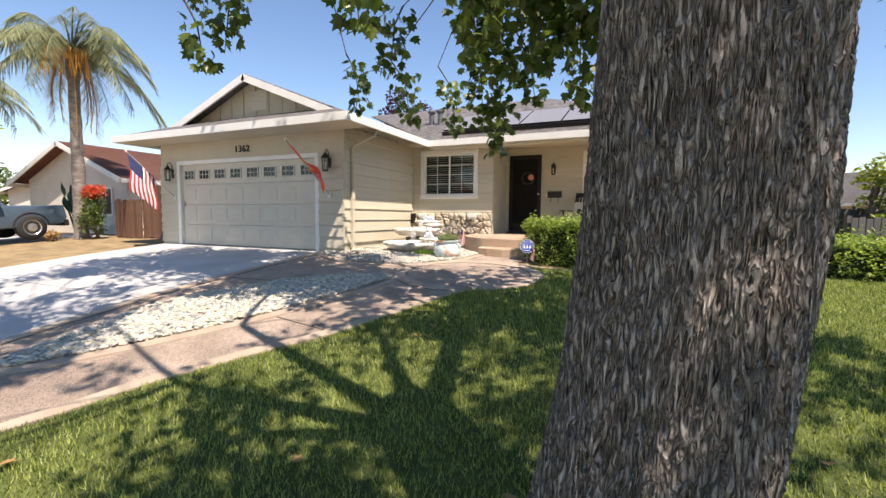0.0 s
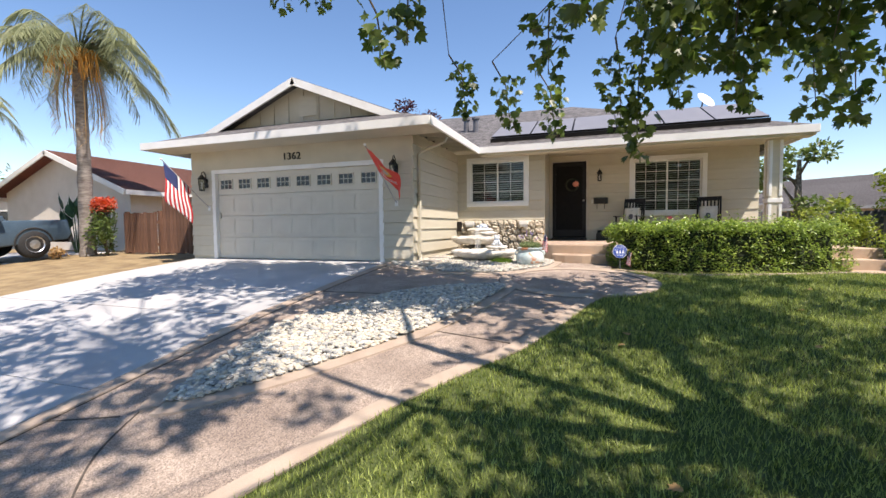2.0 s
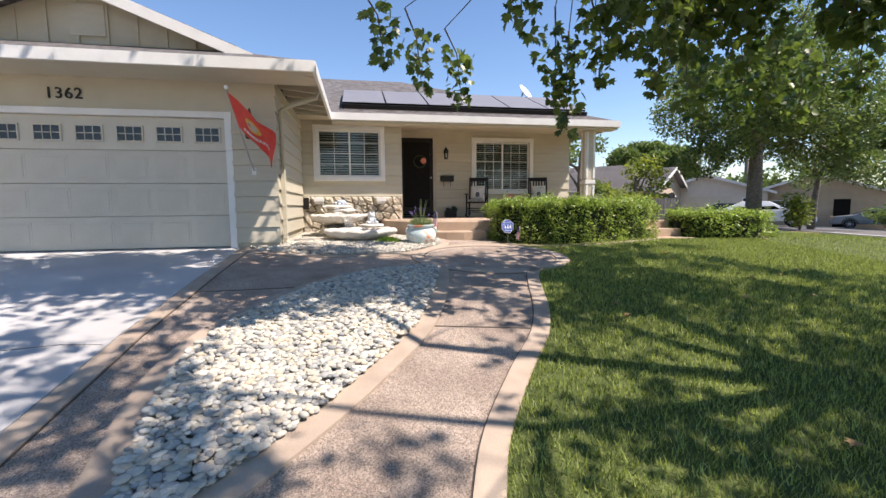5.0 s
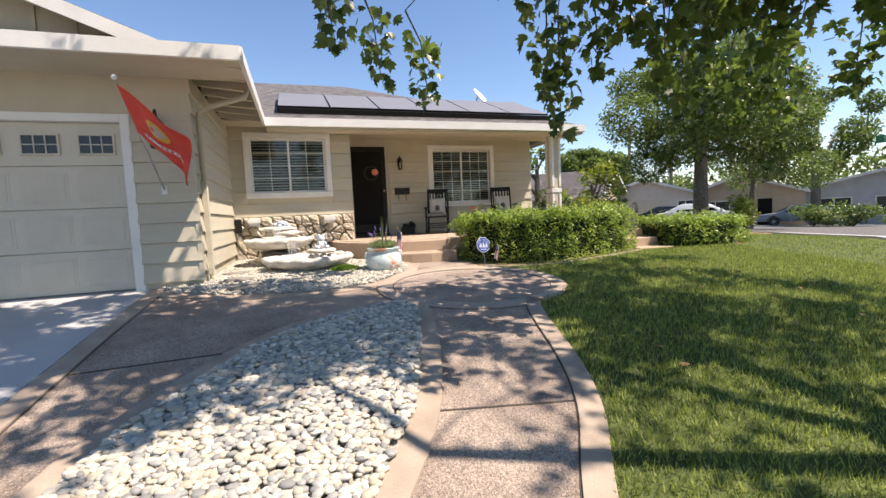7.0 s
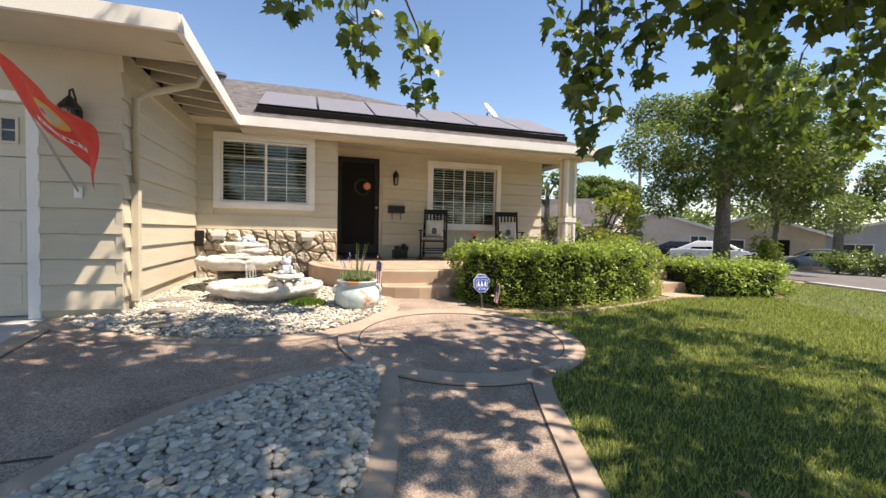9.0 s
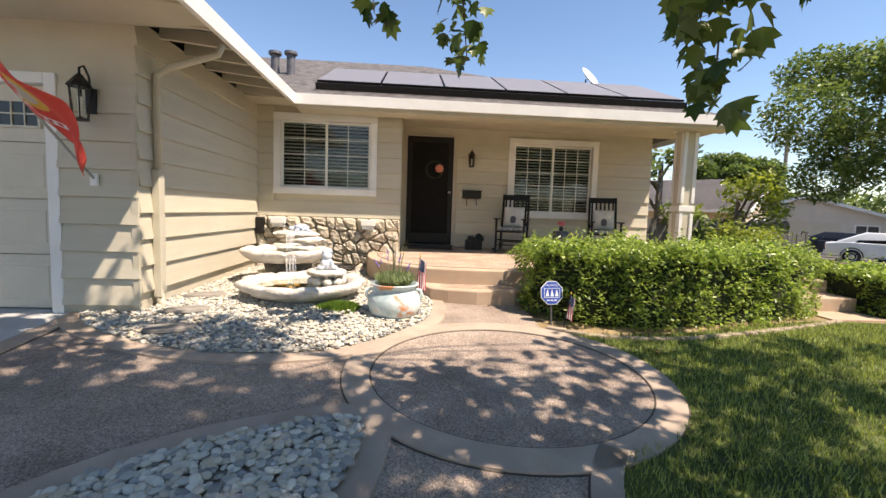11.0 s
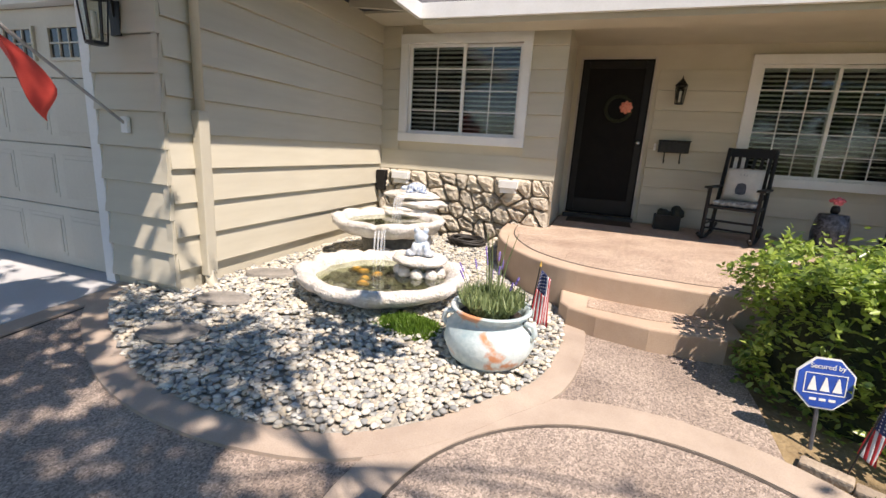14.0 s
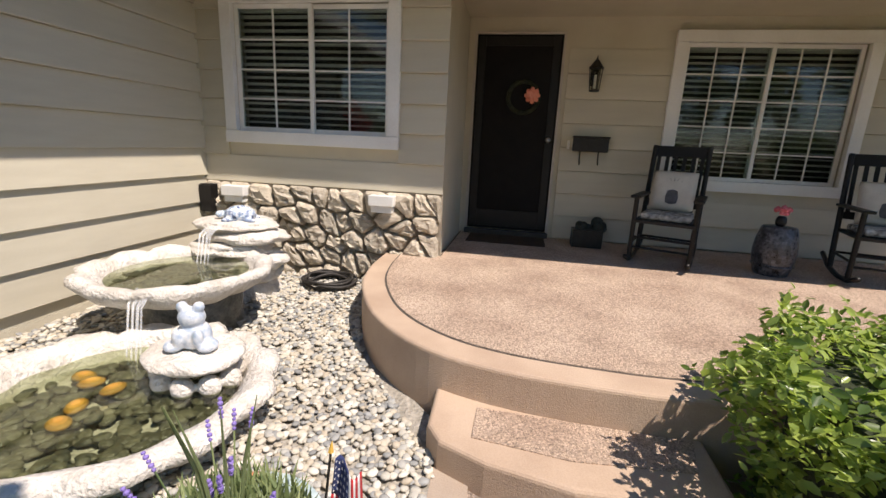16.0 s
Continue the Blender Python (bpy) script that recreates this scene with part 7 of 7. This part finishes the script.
tagged(ground_sheet("verge", [(15.8, 3.4), (14.3, -2.0), (13.2, -8.0), (12.9, -11.2), (13.3, -11.2), (13.6, -8.0), (14.7, -2.2), (16.2, 3.2)], 0.06, 0.14, CONCRETE), "pale concrete kerb along the street corner", "kerb", kind="structure")
tagged(ground_sheet("far_lawn", [(12.5, 2.5), (15.5, 3.5), (17.2, 6.2), (21.5, 14.0), (19, 16), (9.5, 9), (9.0, 4.0), (10.9, 2.2)], 0.012, 0.05, LAWN), "green side yard grass", "lawn", kind="structure")
tagged(ground_sheet("far_kerb", [(23.0, 14.8), (31.0, 10.4), (60, -2), (60, -1.4), (31.2, 11.0), (23.4, 15.3)], 0.08, 0.14, CONCRETE), "pale kerb across the street", "kerb", kind="structure")

# fences
REDWOOD = surface("weathered_redwood", (0.075, 0.035, 0.022), (0.20, 0.105, 0.065), 10, 0.9, 0.5, 50, vary=0.25, stretch=(1, 1, 0.12))
GREYWOOD = surface("weathered_grey_wood", (0.05, 0.05, 0.05), (0.13, 0.125, 0.12), 10, 0.9, 0.5, 50, vary=0.25, stretch=(1, 1, 0.12))


def fence(label, a, b, h, material, board=0.14):
    """Upright boards between posts, on two rails."""
    a, b = Vector(a), Vector(b)
    d = b - a
    yaw = math.degrees(math.atan2(d.y, d.x))
    z = land((a.x + b.x) / 2, (a.y + b.y) / 2)
    t = tagged(new("fence"), label, "fence", "fences")
    t.matrix_basis = pose(a.x, a.y, z, 0, 0, yaw)
    L = d.length
    n = int(L / board)
    me = mesh_of("fence_board", box(0.004, board - 0.004, -0.01, 0.01, 0.03, h, 0.003), material)
    for i in range(n):
        share("fence_board", me, Matrix.Translation((i * L / n, 0.004 * (i % 2), 0.02 * math.sin(i * 2.3))), t)
    for zz in (0.3, h - 0.3):
        part("rail", box(0, L, 0.012, 0.06, zz - 0.045, zz + 0.045), material, t)
    for i in range(int(L / 1.8) + 2):
        x = min(i * 1.8, L)
        part("post", box(x - 0.05, x + 0.05, 0.06, 0.16, -0.1, h + 0.05, 0.006), material, t)
    return t


fence("weathered brown wood fence, lower section", (-10.5, 1.1), (-9.05, 1.1), 1.3, REDWOOD)
fence("weathered red-brown double gate of upright boards", (-9.0, 1.25), (-6.36, 1.25), 1.75, REDWOOD)
fence("weathered grey side-yard fence", (8.2, 6.2), (14.5, 8.4), 1.25, GREYWOOD)
fence("weathered grey fence behind the shrubs", (10.6, 4.9), (12.2, 5.3), 1.0, GREYWOOD)

# ---- vehicles ----
TYRE = surface("tyre_rubber", (0.012, 0.012, 0.012), (0.03, 0.03, 0.03), 20, 0.85, 0.3, 60)
RIM = surface("alloy_rim", (0.42, 0.42, 0.43), (0.6, 0.6, 0.61), 8, 0.3, 0.05, 40, metal=0.8)
TINT = surface("tinted_glass", (0.01, 0.012, 0.014), (0.02, 0.023, 0.026), 2, 0.05, 0, 20, spec=0.8)
REDLENS, CLEARLENS = surface("red_lens", (0.35, 0.01, 0.01), (0.5, 0.03, 0.02), 8, 0.2), surface("amber_lens", (0.55, 0.3, 0.15), (0.7, 0.45, 0.28), 8, 0.2)


def extruded(profile, half, tuck=0.12, z_tuck=0.9):
    """A side profile (x along the car, z) drawn out across, its upper part drawn in."""
    bm = bmesh.new()
    sides = []
    for s_ in (-1, 1):
        sides.append([bm.verts.new((px, s_ * (half - (tuck if pz > z_tuck else 0)), pz)) for px, pz in profile])
    n = len(profile)
    bm.faces.new(sides[0]), bm.faces.new(sides[1][::-1])
    for i in range(n):
        bm.faces.new((sides[0][i], sides[0][(i + 1) % n], sides[1][(i + 1) % n], sides[1][i]))
    bmesh.ops.recalc_face_normals(bm, faces=bm.faces[:])
    bmesh.ops.bevel(bm, geom=bm.edges[:], offset=0.035, segments=2, affect="EDGES", profile=0.6)
    return bm


def vehicle(label, category, m, body, cabin, glass, half, wheel_x, r, paint):
    """A parked vehicle that looks along +x."""
    t = tagged(new(category.replace(" ", "_")), label, category)
    t.matrix_basis = m
    part("body", extruded(body, half, 0.0, 9), paint, t, "", True)
    cab = part("cabin", extruded(cabin, half - 0.06, 0.16, min(p[1] for p in cabin) + 0.2), paint, t, "", True)
    for s_ in (-1, 1):
        for gp in glass:
            bm = bmesh.new()
            vs = [bm.verts.new((px, s_ * (half - 0.055 - 0.155 * max(0, (pz - gp[0][1]) / (gp[2][1] - gp[0][1] + 1e-6))), pz)) for px, pz in gp]
            bm.faces.new(vs if s_ < 0 else vs[::-1])
            bmesh.ops.solidify(bm, geom=bm.faces[:], thickness=-0.01)
            part("side_window", bm, TINT, cab)
    ws = sorted(cabin, key=lambda p: -p[0])
    lo, hi = ws[0], max((p for p in cabin if p[1] > ws[0][1] + 0.2), key=lambda p: p[0])
    bm = bmesh.new()
    q = [(lo[0] - 0.02, -half + 0.14, lo[1] + 0.05), (lo[0] - 0.02, half - 0.14, lo[1] + 0.05), (hi[0] + 0.03, half - 0.3, hi[1] - 0.05), (hi[0] + 0.03, -half + 0.3, hi[1] - 0.05)]
    bm.faces.new([bm.verts.new(p) for p in q])
    bmesh.ops.solidify(bm, geom=bm.faces[:], thickness=-0.012)
    part("windscreen", bm, TINT, cab).location = (0.03, 0, 0.02)
    for wx in wheel_x:
        for s_ in (-1, 1):
            w = part("wheel", lathe([(r * 0.6, -0.11), (r * 0.95, -0.11), (r, -0.07), (r, 0.07), (r * 0.95, 0.11), (r * 0.6, 0.11)], 28), TYRE, t, "", True)
            w.matrix_basis = pose(wx, s_ * (half - 0.09), r, 90)
            bm = lathe([(r * 0.62, -0.02), (r * 0.6, 0.1), (r * 0.5, 0.07), (r * 0.15, 0.09), (0.01, 0.1)], 20)
            rm = part("rim", bm, RIM, w)
            rm.matrix_basis = pose(0, 0, -0.03 if s_ > 0 else 0.03, 180 if s_ > 0 else 0)
            part("wheel_arch", tube([(wx + r * 1.15 * math.cos(math.pi * i / 14), s_ * (half - 0.005), r + 0.02 + r * 1.12 * math.sin(math.pi * i / 14)) for i in range(15)], 0.028, 6), TYRE, t)
    front, back = max(p[0] for p in body), min(p[0] for p in body)
    zt = max(p[1] for p in body) - 0.22
    for s_ in (-1, 1):
        part("headlight", box(front - 0.16, front + 0.012, s_ * (half - 0.3) - 0.14, s_ * (half - 0.14) + 0.145, zt - 0.1, zt + 0.06, 0.02), CLEARLENS, t)
        part("tail_light", box(back - 0.012, back + 0.12, s_ * (half - 0.2) - 0.1, s_ * (half - 0.1) + 0.105, zt - 0.05, zt + 0.12, 0.02), REDLENS, t)
        part("wing_mirror", box(lo[0] - 0.35, lo[0] - 0.2, s_ * half - 0.02 * s_, s_ * (half + 0.17), lo[1] + 0.02, lo[1] + 0.16, 0.02), paint, t)
        part("door_handle", box(-0.35, -0.2, s_ * half - 0.01, s_ * half + 0.02, lo[1] - 0.14, lo[1] - 0.11, 0.006), paint, t)
    part("bumper", box(front - 0.1, front + 0.05, -half + 0.05, half - 0.05, 0.32, 0.52, 0.03), TYRE if category == "truck" else paint, t)
    part("bumper", box(back - 0.05, back + 0.1, -half + 0.05, half - 0.05, 0.34, 0.54, 0.03), TYRE if category == "truck" else paint, t)
    return t


CARBLUE = surface("steel_blue_paint", (0.05, 0.085, 0.12), (0.08, 0.125, 0.17), 2, 0.4, 0.02, 20)
SILVER = surface("silver_paint", (0.32, 0.34, 0.36), (0.42, 0.44, 0.46), 2, 0.25, 0.02, 20, metal=0.3)
CARWHITE = surface("white_car_paint", (0.62, 0.66, 0.70), (0.72, 0.75, 0.79), 2, 0.25, 0.02, 20)
CARDARK = surface("dark_car_paint", (0.012, 0.014, 0.02), (0.025, 0.027, 0.035), 2, 0.25, 0.02, 20)
truck_pitch = math.degrees(math.atan2(land(0, -1.6) - land(0, -5.1), 3.5))
vehicle("steel-blue pickup truck parked on the neighbour's drive", "truck", pose(-12.2, -2.6, land(0, -2.6) + 0.05) @ Euler((0, 0, math.pi / 2)).to_matrix().to_4x4() @ pose(0, 0, 0, 0, -truck_pitch),
        [(-2.75, 0.45), (2.6, 0.42), (2.72, 0.6), (2.68, 1.0), (1.2, 1.12), (-2.75, 1.12)], [(1.3, 1.1), (0.55, 1.72), (-0.95, 1.74), (-1.25, 1.1)],
        [[(1.0, 1.14), (0.1, 1.14), (0.1, 1.64), (0.5, 1.64)], [(0.02, 1.14), (-1.05, 1.14), (-0.85, 1.64), (0.02, 1.64)]], 0.97, (1.75, -1.75), 0.39, CARBLUE)
SEDAN = ([(-2.3, 0.35), (2.25, 0.32), (2.36, 0.55), (2.2, 0.78), (1.1, 0.95), (-1.7, 0.98), (-2.34, 0.9)], [(1.25, 0.92), (0.35, 1.42), (-0.95, 1.44), (-1.95, 0.96)], [[(0.85, 0.97), (-0.2, 0.97), (-0.2, 1.34), (0.3, 1.34)], [(-0.27, 0.97), (-1.35, 0.97), (-0.95, 1.34), (-0.27, 1.34)]])
vehicle("silver-grey sedan parked across the street", "car", pose(34.5, 14.6, land(34.5, 14.6) + 0.02, 0, 0, 128), *SEDAN, 0.9, (1.4, -1.4), 0.33, SILVER)
vehicle("white sedan parked beyond the hedge", "car", pose(24.2, 13.4, land(24.2, 13.4) + 0.02, 0, 0, -46), *SEDAN, 0.9, (1.4, -1.4), 0.33, CARWHITE)
vehicle("dark sedan parked near the far garage", "car", pose(26.4, 17.6, land(26.4, 17.6) + 0.02, 0, 0, -46), *SEDAN, 0.92, (1.4, -1.4), 0.35, CARDARK)
vehicle("white sedan parked further along the side street", "car", pose(20.5, 19.5, land(20.5, 19.5) + 0.02, 0, 0, -50), *SEDAN, 0.92, (1.4, -1.4), 0.35, CARWHITE)

# street sign at the corner
ss = thing("street_sign", "green street name sign on a thin metal post", "sign", pose(15.0, -0.1, land(15, -0.1), 0, 0, -55))
part("post", rod((0, 0, -0.1), (0, 0, 2.6), 0.03, n=8), GREYM, ss)
blade_g = part("blade", box(-0.42, 0.42, -0.012, 0.012, 2.38, 2.56, 0.006), surface("sign_green", (0.01, 0.16, 0.08), (0.02, 0.22, 0.11), 6, 0.4), ss)
cu = bpy.data.curves.new("wording", "FONT")
cu.body, cu.size, cu.extrude, cu.align_x = "Saybrook", 0.15, 0.002, "CENTER"
ob = new("wording", cu)
me = bpy.data.meshes.new_from_object(ob.evaluated_get(bpy.context.evaluated_depsgraph_get()))
bpy.data.objects.remove(ob)
me.materials.clear()
me.materials.append(WHITE)
ob = new("wording", me)
ob.parent = blade_g
ob.matrix_basis = pose(0, -0.014, 2.42, 90)

# fallen leaves on the lawn
g = np.random.default_rng(91)
FALLEN = leafy("fallen_leaves", (0.25, 0.10, 0.03), (0.45, 0.30, 0.12), 0.7, 0.1)
for i in range(34):
    x, y = g.uniform(1.5, 8.0), g.uniform(-8.0, -0.8)
    if not inside(lawn_outline, np.array([[x, y]]))[0]:
        continue
    ob = scatter("fallen_leaf", LOBED_V, LOBED_F, np.array([[0, 0, 0]]), turns(g, 1, 0.3), np.array([[g.uniform(0.07, 0.11)]]), FALLEN)
    ob.location = (x, y, land(x, y) + 0.055)
    tagged(ob, "dry brown fallen leaf lying on the grass", "leaf", "fallen leaves")

# far belt of trees all round
q = []
for i in range(150):
    a = 2 * math.pi * i / 150 + g.uniform(-0.02, 0.02)
    R = g.uniform(75, 100)
    x, y = R * math.cos(a), R * math.sin(a)
    h = g.uniform(3.2, 6.5)
    q.append(leaf_cloud(g, [(x, y, land(x, y) + h * 0.8, 4.2, 4.2, h)], 30))
q = np.concatenate(q)
tagged(scatter("far_woods", OVAL_V, OVAL_F, q, turns(g, len(q), 1.5), g.uniform(0.6, 1.2, len(q))[:, None], BROAD), "belt of far green trees round the neighbourhood", "trees", kind="stuff")

# stone edging along the hedge
EDGE = surface("edging_stone", (0.28, 0.22, 0.16), (0.44, 0.36, 0.27), 8, 0.9, 0.5, 50, vary=0.15)
edging = tagged(new("edging"), "low tan edging stones along the hedge foot", "edging", kind="structure")
block = mesh_of("edging_block", add_box(bmesh.new(), -0.098, 0.098, -0.04, 0.04, -0.06, 0.03, 0.012), EDGE)
run = smooth_line([(4.2, -0.16), (4.6, -0.34), (5.4, -0.36), (6.3, -0.14), (7.3, 0.16), (8.0, 0.42)], 12)
step_left = 0.0
for (ax, ay), (bx, by) in zip(run, run[1:]):
    seg = math.dist((ax, ay), (bx, by))
    while step_left <= seg:
        u = step_left / seg
        x, y = ax + u * (bx - ax), ay + u * (by - ay)
        share("edging_block", block, pose(x, y, land(x, y) + 0.01, 0, 0, math.degrees(math.atan2(by - ay, bx - ax)) + 3 * math.sin(x * 9)), edging)
        step_left += 0.2
    step_left -= seg

# ---- plan units to metres ----
for me in bpy.data.meshes:
    me.transform(Matrix.Scale(UNIT, 4))
for ob in scene.objects:
    if ob.type in {"MESH", "EMPTY", "FONT"}:
        ob.location = ob.location * UNIT
